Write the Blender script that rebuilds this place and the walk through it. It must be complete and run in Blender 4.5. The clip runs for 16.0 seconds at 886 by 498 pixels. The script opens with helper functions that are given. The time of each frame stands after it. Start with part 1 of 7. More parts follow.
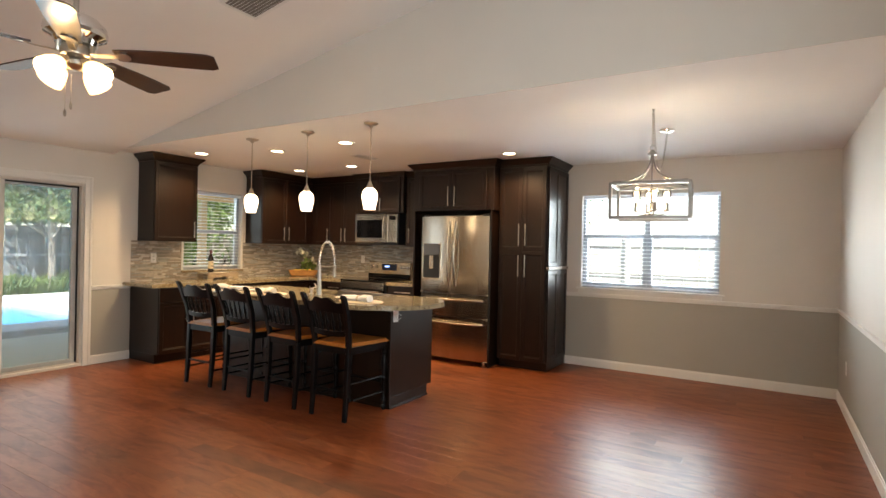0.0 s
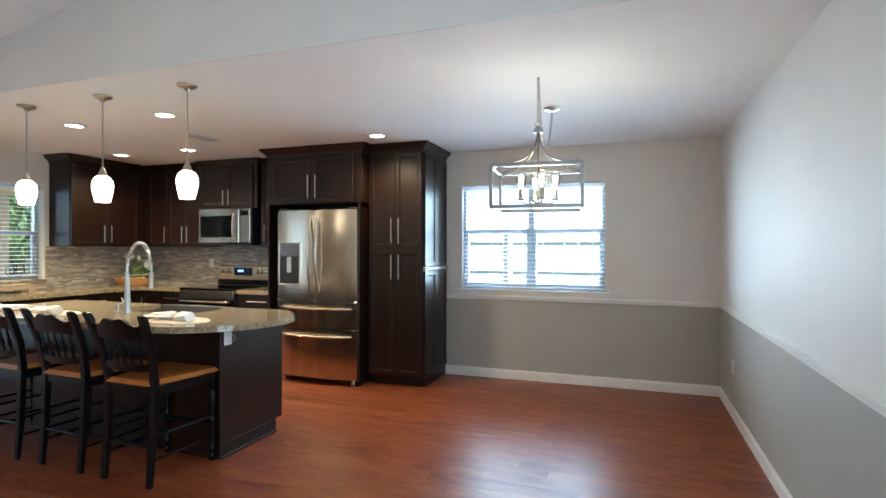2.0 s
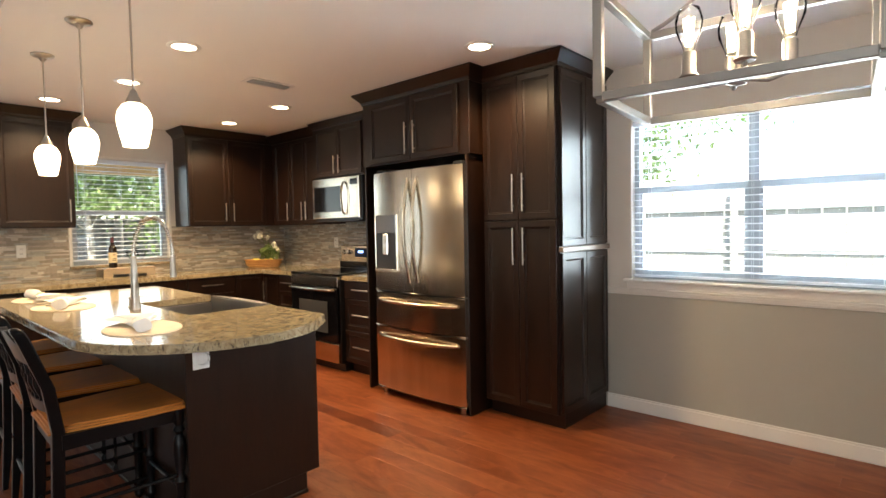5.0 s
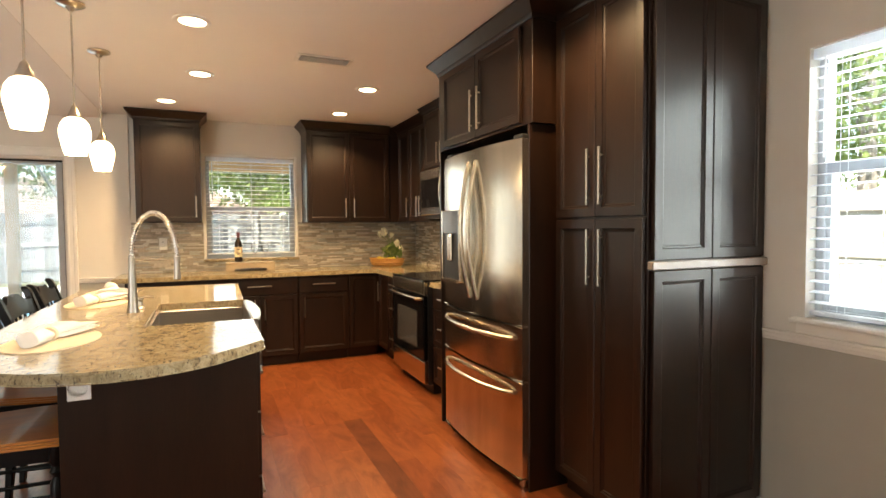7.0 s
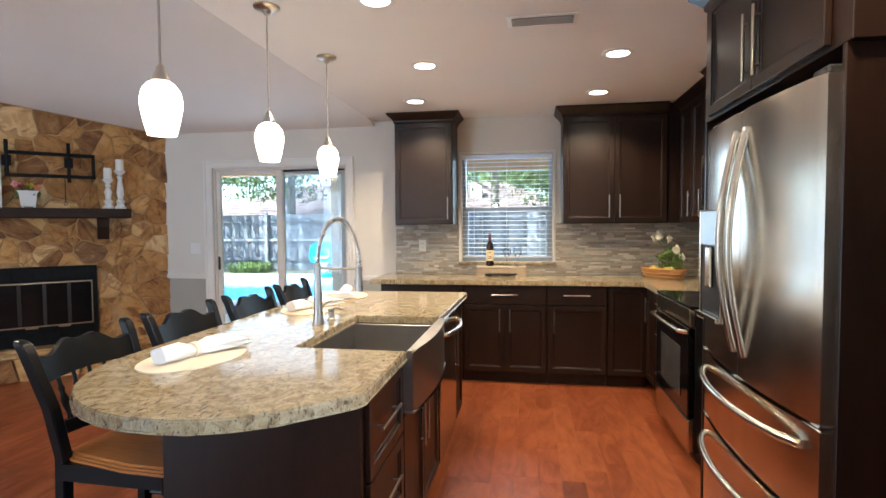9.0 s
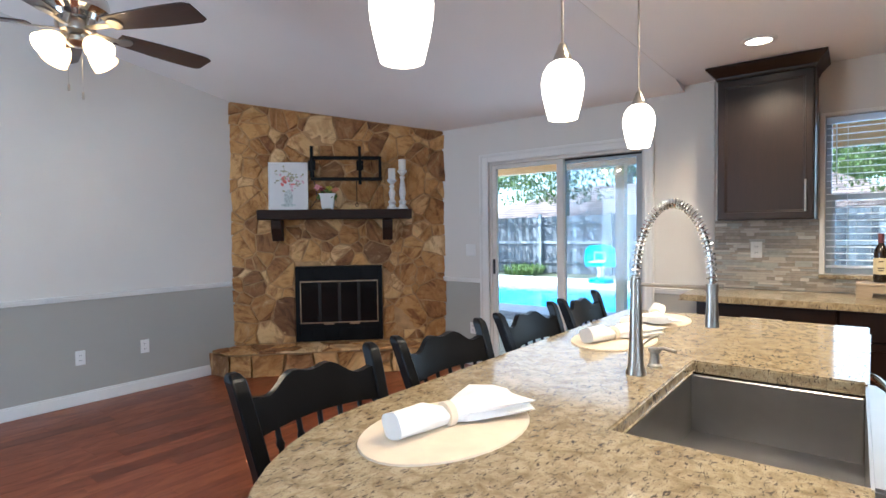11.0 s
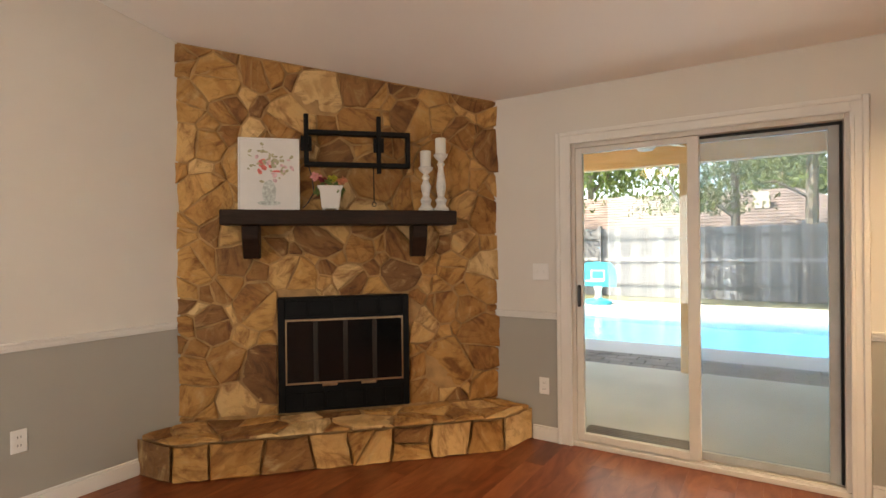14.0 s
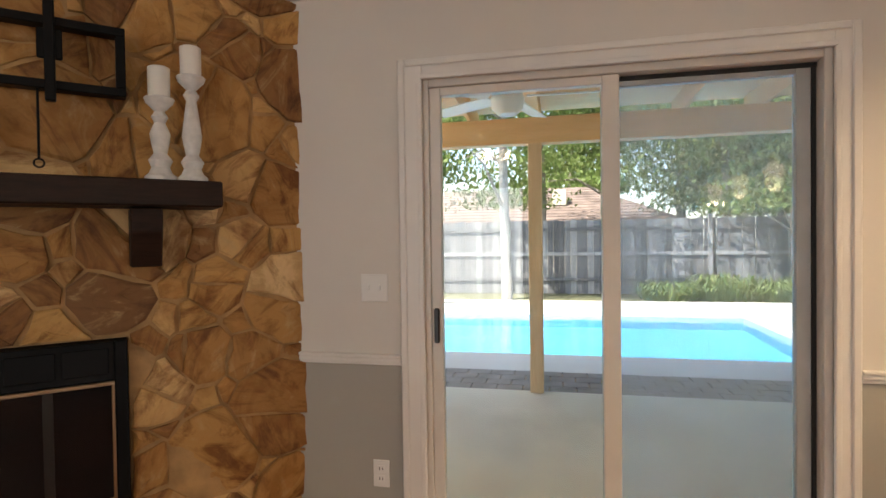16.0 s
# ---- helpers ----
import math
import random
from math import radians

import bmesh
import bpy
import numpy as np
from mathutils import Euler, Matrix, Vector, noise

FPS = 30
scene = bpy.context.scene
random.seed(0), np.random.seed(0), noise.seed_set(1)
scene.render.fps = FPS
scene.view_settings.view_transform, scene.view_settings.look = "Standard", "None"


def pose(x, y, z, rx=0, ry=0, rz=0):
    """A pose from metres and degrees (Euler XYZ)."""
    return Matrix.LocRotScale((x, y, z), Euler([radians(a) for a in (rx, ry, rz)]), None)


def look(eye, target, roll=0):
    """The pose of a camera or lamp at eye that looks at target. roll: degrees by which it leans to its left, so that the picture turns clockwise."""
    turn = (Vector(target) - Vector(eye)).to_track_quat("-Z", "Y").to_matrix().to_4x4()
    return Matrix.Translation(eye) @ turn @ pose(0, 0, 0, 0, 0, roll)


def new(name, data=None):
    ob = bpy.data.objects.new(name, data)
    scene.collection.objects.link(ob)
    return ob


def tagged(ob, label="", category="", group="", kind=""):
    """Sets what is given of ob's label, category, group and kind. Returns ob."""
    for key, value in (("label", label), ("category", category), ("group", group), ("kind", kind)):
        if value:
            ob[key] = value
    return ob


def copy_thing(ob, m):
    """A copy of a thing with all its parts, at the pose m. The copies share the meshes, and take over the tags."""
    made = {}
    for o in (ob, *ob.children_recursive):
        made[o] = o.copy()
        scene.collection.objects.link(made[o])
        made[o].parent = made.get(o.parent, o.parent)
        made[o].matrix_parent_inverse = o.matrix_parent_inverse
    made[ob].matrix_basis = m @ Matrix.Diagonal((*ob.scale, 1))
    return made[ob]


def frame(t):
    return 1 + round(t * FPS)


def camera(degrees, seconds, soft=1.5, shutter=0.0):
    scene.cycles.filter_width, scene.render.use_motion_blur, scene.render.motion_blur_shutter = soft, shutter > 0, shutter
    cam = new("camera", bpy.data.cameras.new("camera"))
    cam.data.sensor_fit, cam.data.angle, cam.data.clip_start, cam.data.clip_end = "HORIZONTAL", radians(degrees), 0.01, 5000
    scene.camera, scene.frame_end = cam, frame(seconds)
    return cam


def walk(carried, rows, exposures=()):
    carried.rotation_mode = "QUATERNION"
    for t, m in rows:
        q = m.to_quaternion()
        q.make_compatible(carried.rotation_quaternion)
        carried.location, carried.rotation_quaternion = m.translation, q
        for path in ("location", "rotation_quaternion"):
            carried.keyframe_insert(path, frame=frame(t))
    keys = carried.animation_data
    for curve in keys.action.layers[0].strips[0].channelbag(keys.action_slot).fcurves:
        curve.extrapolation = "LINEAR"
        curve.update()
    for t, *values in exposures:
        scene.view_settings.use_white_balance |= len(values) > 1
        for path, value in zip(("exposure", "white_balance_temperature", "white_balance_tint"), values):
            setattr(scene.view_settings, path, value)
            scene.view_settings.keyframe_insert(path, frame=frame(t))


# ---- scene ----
cam = camera(79.6, 16.0)
EXPOSURE = [(0.0, 1.95, 7000, 10), (0.8, 1.93, 5700, 3), (1.5, 1.98, 5350, 1), (3.0, 2.15, 5500, 1), (4.2, 2.2, 5800, 5), (6.3, 2.22, 7800, 10), (7.0, 2.28, 7600, 9), (7.5, 2.38, 6300, 7), (8.0, 2.36, 5800, 7), (9.5, 2.15, 5200, 6), (10.2, 2.06, 5000, 6), (12.5, 2.12, 6100, 7), (13.0, 2.08, 7500, 9), (14.0, 2.06, 7900, 13), (14.5, 1.95, 7700, 14), (16.0, 1.74, 7200, 14)]
PATH = [
    (0, (0.214, 0.174, 1.386), (-0.832, 1.879, 1.383), 1.2),
    (0.5, (0.173, 0.359, 1.386), (-0.711, 2.152, 1.381), 0.9),
    (1, (0.165, 0.574, 1.353), (-0.603, 2.42, 1.359), 0.5),
    (1.5, (0.093, 0.792, 1.378), (-0.604, 2.667, 1.371), 0.3),
    (2, (0.008, 1.015, 1.39), (-0.658, 2.901, 1.386), 0.1),
    (2.5, (-0.035, 1.273, 1.361), (-0.772, 3.132, 1.347), 0.1),
    (3, (-0.069, 1.573, 1.36), (-0.961, 3.363, 1.326), 0.1),
    (3.5, (-0.137, 1.873, 1.339), (-1.186, 3.575, 1.283), -0.0),
    (4, (-0.193, 2.214, 1.365), (-1.362, 3.836, 1.293), -0.2),
    (4.2, (-0.194, 2.349, 1.351), (-1.399, 3.943, 1.274), -0.4),
    (6.3, (-0.237, 3.831, 1.33), (-1.868, 4.985, 1.249), -0.8),
    (6.5, (-0.248, 3.983, 1.353), (-1.936, 5.052, 1.267), -0.6),
    (7, (-0.323, 4.299, 1.339), (-2.151, 5.107, 1.257), -0.4),
    (7.5, (-0.459, 4.564, 1.381), (-2.382, 5.106, 1.295), -0.2),
    (8, (-0.635, 4.762, 1.382), (-2.612, 5.052, 1.295), -0.3),
    (8.5, (-0.817, 4.93, 1.406), (-2.815, 4.92, 1.317), -0.4),
    (9, (-1.035, 4.961, 1.386), (-3.007, 4.636, 1.299), -0.4),
    (9.5, (-1.283, 4.946, 1.392), (-3.18, 4.318, 1.304), -0.5),
    (10, (-1.548, 4.865, 1.378), (-3.336, 3.974, 1.287), -0.7),
    (10.2, (-1.673, 4.833, 1.37), (-3.409, 3.844, 1.28), -0.7),
    (10.8, (-1.82, 4.58, 1.355), (-3.44, 3.41, 1.285), -0.7),
    (11.5, (-2.02, 4.15, 1.33), (-3.50, 2.805, 1.285), -0.7),
    (12.3, (-2.295, 3.70, 1.295), (-3.745, 2.322, 1.283), -0.6),
    (12.5, (-2.375, 3.599, 1.308), (-3.839, 2.236, 1.302), -0.6),
    (13, (-2.471, 3.321, 1.321), (-3.985, 2.015, 1.319), -0.5),
    (13.5, (-2.563, 3.056, 1.336), (-4.152, 1.841, 1.341), -0.6),
    (14, (-2.789, 2.793, 1.336), (-4.480, 1.725, 1.329), -0.6),
    (14.5, (-3.067, 2.596, 1.341), (-4.849, 1.688, 1.329), -0.7),
    (15, (-3.366, 2.364, 1.351), (-5.232, 1.645, 1.332), -0.7),
    (15.5, (-3.711, 2.242, 1.35), (-5.629, 1.677, 1.319), -0.7),
    (16, (-4.128, 2.163, 1.36), (-6.082, 1.737, 1.323), -0.8),
]
walk(cam, [(t, look(eye, target, roll)) for t, eye, target, roll in PATH], EXPOSURE)

# ---- world and sun ----
SUN_AZ, SUN_EL = 316.0, 54.0
world = bpy.data.worlds.new("sky")
scene.world = world
world.use_nodes = True
wn = world.node_tree
sky = wn.nodes.new("ShaderNodeTexSky")
sky.sky_type = "NISHITA"
sky.sun_disc = False
sky.sun_elevation = radians(SUN_EL)
sky.sun_rotation = radians(90 - SUN_AZ)
bg = wn.nodes["Background"]
bg.inputs["Strength"].default_value = 0.15
wn.links.new(sky.outputs["Color"], bg.inputs["Color"])
sun_data = bpy.data.lights.new("sun", "SUN")
sun_data.energy, sun_data.angle, sun_data.color = 5.0, radians(0.6), (1.0, 0.95, 0.86)
sun = new("sun", sun_data)
SUN_DIR = Vector((math.cos(radians(SUN_AZ)) * math.cos(radians(SUN_EL)), math.sin(radians(SUN_AZ)) * math.cos(radians(SUN_EL)), math.sin(radians(SUN_EL))))
sun.matrix_world = look(SUN_DIR * 30, (0, 0, 0))


def window_light(name, place, target, w, h, watts, color):
    data = bpy.data.lights.new(name, "AREA")
    data.shape, data.size, data.size_y, data.energy, data.color = "RECTANGLE", w, h, watts, color
    ob = new(name, data)
    ob.matrix_world = look(place, target)
    return ob


def lamp(name, place, watts, color, radius=0.03, cone=0):
    data = bpy.data.lights.new(name, "SPOT" if cone else "POINT")
    data.energy, data.color, data.shadow_soft_size = watts, color, radius
    ob = new(name, data)
    ob.location = place
    if cone:
        data.spot_size, data.spot_blend = radians(cone), 0.6
    return ob


DAY = (0.80, 0.91, 1.0)
WARM = (1.0, 0.72, 0.42)
window_light("daylight_slider", (-6.23, 2.36, 1.05), (0, 2.36, 0.6), 1.3, 1.8, 2.5, DAY)
window_light("daylight_kitchen", (-6.42, 4.72, 1.55), (0, 4.72, 1.2), 0.8, 1.0, 2.5, DAY)
window_light("daylight_dining", (-0.98, 6.74, 1.5), (-0.98, 0, 0.9), 1.4, 1.0, 30, DAY)
# added lamp in the unseen east opening, for daylight from that side
window_light("daylight_entry", (0.86, 0.75, 1.25), (-6, 1.6, 1.6), 1.6, 2.0, 18, DAY)

# ---- materials ----
def mat(name, color, rough=0.5, metal=0.0, coat=0.0, spec=0.5):
    m = bpy.data.materials.new(name)
    m.use_nodes = True
    b = m.node_tree.nodes["Principled BSDF"]
    b.inputs["Base Color"].default_value = (*color, 1)
    b.inputs["Roughness"].default_value = rough
    b.inputs["Metallic"].default_value = metal
    b.inputs["Coat Weight"].default_value = coat
    b.inputs["Specular IOR Level"].default_value = spec
    return m


def node(m, kind, **settings):
    n = m.node_tree.nodes.new(kind)
    for key, value in settings.items():
        n.inputs[key].default_value = value
    return n


def link(m, a, b):
    m.node_tree.links.new(a, b)


def bsdf(m):
    return m.node_tree.nodes["Principled BSDF"]


def coords(m, scale=(1, 1, 1), rot=(0, 0, 0), world_space=False):
    """Object (or world) coordinates at real size."""
    mp = node(m, "ShaderNodeMapping", Scale=scale, Rotation=rot)
    if world_space:
        g = node(m, "ShaderNodeNewGeometry")
        link(m, g.outputs["Position"], mp.inputs["Vector"])
    else:
        tc = node(m, "ShaderNodeTexCoord")
        link(m, tc.outputs["Object"], mp.inputs["Vector"])
    return mp.outputs["Vector"]


def noise_tex(m, vec, scale, detail=4.0, rough=0.55, distort=0.0):
    n = node(m, "ShaderNodeTexNoise", Scale=scale, Detail=detail, Roughness=rough, Distortion=distort)
    link(m, vec, n.inputs["Vector"])
    return n.outputs["Fac"]


def ramp(m, fac, stops):
    r = node(m, "ShaderNodeValToRGB")
    while len(r.color_ramp.elements) < len(stops):
        r.color_ramp.elements.new(0.5)
    for e, (p, c) in zip(r.color_ramp.elements, stops):
        e.position, e.color = p, (*c, 1)
    link(m, fac, r.inputs["Fac"])
    return r.outputs["Color"]


def mix(m, fac, a, b, blend="MIX"):
    n = m.node_tree.nodes.new("ShaderNodeMix")
    n.data_type, n.blend_type = "RGBA", blend
    for sock, v in ((n.inputs[0], fac), (n.inputs[6], a), (n.inputs[7], b)):
        if isinstance(v, bpy.types.NodeSocket):
            link(m, v, sock)
        elif isinstance(v, tuple):
            sock.default_value = (*v, 1)
        else:
            sock.default_value = v
    return n.outputs[2]


def bump(m, height, strength=0.2, distance=0.005):
    b = node(m, "ShaderNodeBump", Strength=strength, Distance=distance)
    link(m, height, b.inputs["Height"])
    link(m, b.outputs["Normal"], bsdf(m).inputs["Normal"])


def rough_range(m, fac, low, high):
    r = node(m, "ShaderNodeMapRange")
    r.inputs["To Min"].default_value, r.inputs["To Max"].default_value = low, high
    link(m, fac, r.inputs["Value"])
    link(m, r.outputs["Result"], bsdf(m).inputs["Roughness"])


def mottled(name, color, rough, amount=0.08, scale=3.0, fine=180.0, bumps=0.15, dist=0.002, metal=0.0, coat=0.0):
    """A plain surface with large soft variation and fine relief."""
    m = mat(name, color, rough, metal, coat)
    v = coords(m, world_space=True)
    big = noise_tex(m, v, scale, 3)
    small = noise_tex(m, v, fine, 3)
    lo = tuple(c * (1 - amount) for c in color)
    hi = tuple(min(1, c * (1 + amount)) for c in color)
    link(m, ramp(m, big, [(0.3, lo), (0.7, hi)]), bsdf(m).inputs["Base Color"])
    rough_range(m, big, max(0.02, rough - 0.07), min(1, rough + 0.07))
    bump(m, small, bumps, dist)
    return m


M_WALL = mottled("wall_paint_upper", (0.70, 0.665, 0.61), 0.62, 0.03, 1.2, 260, 0.12, 0.001)
M_WAINSCOT = mottled("wall_paint_lower", (0.395, 0.38, 0.335), 0.62, 0.03, 1.2, 260, 0.12, 0.001)
M_CEIL = mottled("ceiling_paint", (0.87, 0.84, 0.80), 0.8, 0.02, 1.0, 120, 0.25, 0.002)
M_TRIM = mottled("white_trim_paint", (0.78, 0.76, 0.72), 0.4, 0.03, 4, 300, 0.05, 0.001)
M_BLACK = mottled("black_painted_wood", (0.0032, 0.0032, 0.0036), 0.3, 0.3, 6, 90, 0.15, 0.001)
bsdf(M_BLACK).inputs["Specular IOR Level"].default_value = 0.22
M_IRON = mottled("black_iron", (0.006, 0.006, 0.006), 0.5, 0.3, 8, 200, 0.2, 0.001)
bsdf(M_IRON).inputs["Specular IOR Level"].default_value = 0.12
M_NICKEL = mat("brushed_nickel", (0.50, 0.46, 0.40), 0.28, 1.0)
M_CHROME = mat("chrome", (0.75, 0.74, 0.72), 0.12, 1.0)
M_BLACKGLASS = mat("black_glass", (0.004, 0.004, 0.005), 0.08, spec=0.3)
M_BLACKPLASTIC = mottled("black_plastic", (0.015, 0.015, 0.016), 0.35, 0.2)
M_CONCRETE = mottled("patio_concrete", (0.68, 0.65, 0.59), 0.42, 0.16, 1.4, 60, 0.3, 0.003)
M_DECK = mottled("pool_deck_concrete", (0.66, 0.64, 0.60), 0.85, 0.08, 1.0, 70, 0.3, 0.003)
M_WHITE = mottled("white_plastic", (0.80, 0.79, 0.76), 0.45, 0.03)
M_CLOTH = mottled("white_linen", (0.78, 0.77, 0.75), 0.9, 0.04, 20, 600, 0.3, 0.001)
M_MAT = mottled("cream_placemat", (0.70, 0.60, 0.47), 0.85, 0.06, 20, 500, 0.4, 0.001)
M_BLIND = mat("white_blind_slat", (0.80, 0.81, 0.82), 0.45)
# thin vinyl lets some daylight through
bl_t = node(M_BLIND, "ShaderNodeBsdfTranslucent", Color=(0.86, 0.90, 0.95, 1))
bl_m = node(M_BLIND, "ShaderNodeMixShader", Fac=0.45)
link(M_BLIND, bsdf(M_BLIND).outputs[0], bl_m.inputs[1])
link(M_BLIND, bl_t.outputs[0], bl_m.inputs[2])
link(M_BLIND, bl_m.outputs[0], M_BLIND.node_tree.nodes["Material Output"].inputs["Surface"])
M_FRAMEGREY = mottled("grey_weathered_aluminium", (0.42, 0.44, 0.44), 0.45, 0.1, 6, 250, 0.1, 0.001)
M_EDGESTRIP = mottled("dark_edge_strip", (0.012, 0.012, 0.011), 0.7, 0.2)
M_WINFRAME = mottled("grey_blue_window_frame", (0.42, 0.46, 0.50), 0.4, 0.05)
M_ALU = mottled("champagne_aluminium_frame", (0.70, 0.66, 0.60), 0.4, 0.06, 6, 250, 0.1, 0.001)


def wood(name, dark, light, rough, axis="z", coat=0.0, scale=14.0):
    m = mat(name, light, rough, 0, coat)
    sc = {"x": (0.12, 1, 1), "y": (1, 0.12, 1), "z": (1, 1, 0.12)}[axis]
    v = coords(m, sc)
    g = noise_tex(m, v, scale, 6, 0.6, 0.4)
    fine = noise_tex(m, v, scale * 9, 3)
    link(m, mix(m, 0.35, ramp(m, g, [(0.3, dark), (0.72, light)]), ramp(m, fine, [(0.35, dark), (0.65, light)])), bsdf(m).inputs["Base Color"])
    rough_range(m, g, rough - 0.06, rough + 0.08)
    bump(m, fine, 0.12, 0.001)
    return m


M_CAB = wood("espresso_cabinet_wood", (0.0048, 0.0019, 0.0008), (0.0180, 0.0062, 0.0022), 0.36)
bsdf(M_CAB).inputs["Specular IOR Level"].default_value = 0.42
M_SEAT = wood("honey_oak_seat", (0.27, 0.090, 0.014), (0.50, 0.180, 0.030), 0.36, "y", 0.1)
M_MANTEL = wood("dark_walnut_mantel", (0.011, 0.0056, 0.0034), (0.034, 0.0165, 0.0095), 0.5, "x")
bsdf(M_MANTEL).inputs["Specular IOR Level"].default_value = 0.18
M_BLADE = wood("dark_walnut_blade", (0.020, 0.010, 0.007), (0.06, 0.028, 0.016), 0.32, "x", 0.2)
M_PINE = wood("new_pine_lumber", (0.70, 0.42, 0.19), (0.88, 0.62, 0.35), 0.65, "y")
M_POST = wood("weathered_post_lumber", (0.58, 0.40, 0.23), (0.76, 0.57, 0.37), 0.75, "z")
M_FENCE = wood("weathered_grey_fence_wood", (0.11, 0.115, 0.12), (0.27, 0.275, 0.28), 0.85, "z", 0, 9)
b_rnd = node(M_FENCE, "ShaderNodeObjectInfo").outputs["Random"]
old_col = bsdf(M_FENCE).inputs["Base Color"].links[0].from_socket
link(M_FENCE, mix(M_FENCE, 1.0, old_col, ramp(M_FENCE, b_rnd, [(0.0, (0.45, 0.46, 0.48)), (0.6, (0.9, 0.9, 0.92)), (1.0, (1.7, 1.7, 1.68))]), "MULTIPLY"), bsdf(M_FENCE).inputs["Base Color"])
# paler copy of the fence wood: strong sunlight is put into its colour
M_FENCELIT = wood("sunlit_fence_wood", (0.26, 0.25, 0.235), (0.46, 0.44, 0.41), 0.85, "z", 0, 9)
M_BASKET = wood("tan_wicker", (0.30, 0.14, 0.04), (0.55, 0.28, 0.09), 0.6, "x", 0, 60)


def floor_mat(name, islands):
    m = mat(name, (0.2, 0.05, 0.02), 0.3, 0, 0.0, 0.34)
    b = bsdf(m)
    v = coords(m, (0.34, 1, 1), world_space=True)
    if islands:
        rnd = node(m, "ShaderNodeNewGeometry").outputs["Random Per Island"]
    else:
        rnd = node(m, "ShaderNodeObjectInfo").outputs["Random"]
    off = node(m, "ShaderNodeVectorMath")
    off.operation = "ADD"
    comb = node(m, "ShaderNodeCombineXYZ")
    mul = node(m, "ShaderNodeMath")
    mul.operation = "MULTIPLY"
    mul.inputs[1].default_value = 37.0
    link(m, rnd, mul.inputs[0])
    link(m, mul.outputs[0], comb.inputs["X"])
    link(m, mul.outputs[0], comb.inputs["Z"])
    link(m, v, off.inputs[0])
    link(m, comb.outputs[0], off.inputs[1])
    ov = off.outputs[0]
    grain = noise_tex(m, ov, 16, 6, 0.62, 0.8)
    fig = noise_tex(m, ov, 6.5, 5, 0.62, 1.5)
    fine = noise_tex(m, ov, 120, 3)
    tone = ramp(m, rnd, [(0.0, (0.15, 0.040, 0.015)), (0.03, (0.165, 0.045, 0.017)), (0.04, (0.225, 0.060, 0.021)), (0.5, (0.255, 0.073, 0.026)), (1.0, (0.285, 0.088, 0.032))])
    dark = mix(m, ramp(m, grain, [(0.34, (1, 1, 1)), (0.62, (0, 0, 0))]), tone, mix(m, 1.0, tone, (0.84, 0.78, 0.74), "MULTIPLY"))
    col = mix(m, ramp(m, fig, [(0.40, (0, 0, 0)), (0.66, (1, 1, 1))]), dark, mix(m, 1.0, dark, (0.58, 0.47, 0.41), "MULTIPLY"))
    link(m, col, b.inputs["Base Color"])
    rough_range(m, fig, 0.27, 0.40)
    bump(m, fine, 0.10, 0.0008)
    return m


M_PLANK = floor_mat("cherry_plank", False)
M_PLANKS = floor_mat("cherry_planks_rest", True)


def granite():
    m = mat("speckled_granite", (0.5, 0.44, 0.34), 0.12, 0, 0.0, 0.5)
    v = coords(m, (1, 1, 1), world_space=True)
    a = noise_tex(m, v, 26, 6, 0.65, 0.6)
    c = noise_tex(m, coords(m, (1, 2.6, 1), (0, 0, 0.9), True), 42, 5, 0.72, 0.8)
    f = noise_tex(m, v, 260, 3, 0.6)
    base = ramp(m, a, [(0.30, (0.17, 0.120, 0.062)), (0.44, (0.28, 0.218, 0.128)), (0.60, (0.385, 0.32, 0.205)), (0.8, (0.35, 0.305, 0.225))])
    specks = ramp(m, c, [(0.39, (1, 1, 1)), (0.45, (0, 0, 0))])
    grains = ramp(m, f, [(0.30, (1, 1, 1)), (0.40, (0, 0, 0))])
    col = mix(m, specks, base, (0.075, 0.058, 0.045))
    col = mix(m, grains, col, (0.16, 0.13, 0.10))
    link(m, col, bsdf(m).inputs["Base Color"])
    rough_range(m, c, 0.07, 0.14)
    return m


M_GRANITE = granite()


def steel(name, axis):
    m = mat(name, (0.60, 0.535, 0.44), 0.2, 1.0)
    # faint brushed bands and smudges
    f = noise_tex(m, coords(m, {"z": (9, 9, 0.25), "x": (0.25, 9, 9)}[axis]), 1.0, 2)
    g = noise_tex(m, coords(m), 6.0, 3)
    link(m, ramp(m, f, [(0.35, (0.57, 0.505, 0.41)), (0.65, (0.68, 0.615, 0.515))]), bsdf(m).inputs["Base Color"])
    rough_range(m, g, 0.17, 0.23)
    return m


M_STEEL = steel("brushed_stainless_steel", "x")
M_STEELV = steel("brushed_stainless_steel_upright", "z")
M_SINK = mottled("stainless_sink_basin", (0.36, 0.35, 0.34), 0.33, 0.1, 5, 300, 0.1, 0.001, metal=1.0)


def tile_mat():
    m = mat("mosaic_tile", (0.5, 0.45, 0.4), 0.18)
    rnd = node(m, "ShaderNodeNewGeometry").outputs["Random Per Island"]
    r = ramp(m, rnd, [(0.0, (0.30, 0.26, 0.21)), (0.25, (0.42, 0.36, 0.29)), (0.5, (0.36, 0.37, 0.34)), (0.72, (0.50, 0.45, 0.37)), (0.9, (0.66, 0.62, 0.54))])
    r.node.color_ramp.interpolation = "CONSTANT"
    n = noise_tex(m, coords(m, world_space=True), 40, 4)
    link(m, mix(m, 0.25, r, ramp(m, n, [(0.3, (0.28, 0.23, 0.18)), (0.7, (0.62, 0.57, 0.5))])), bsdf(m).inputs["Base Color"])
    rough_range(m, rnd, 0.08, 0.4)
    return m


M_TILE = tile_mat()
M_GROUT = mottled("grey_grout", (0.36, 0.33, 0.29), 0.9, 0.1)


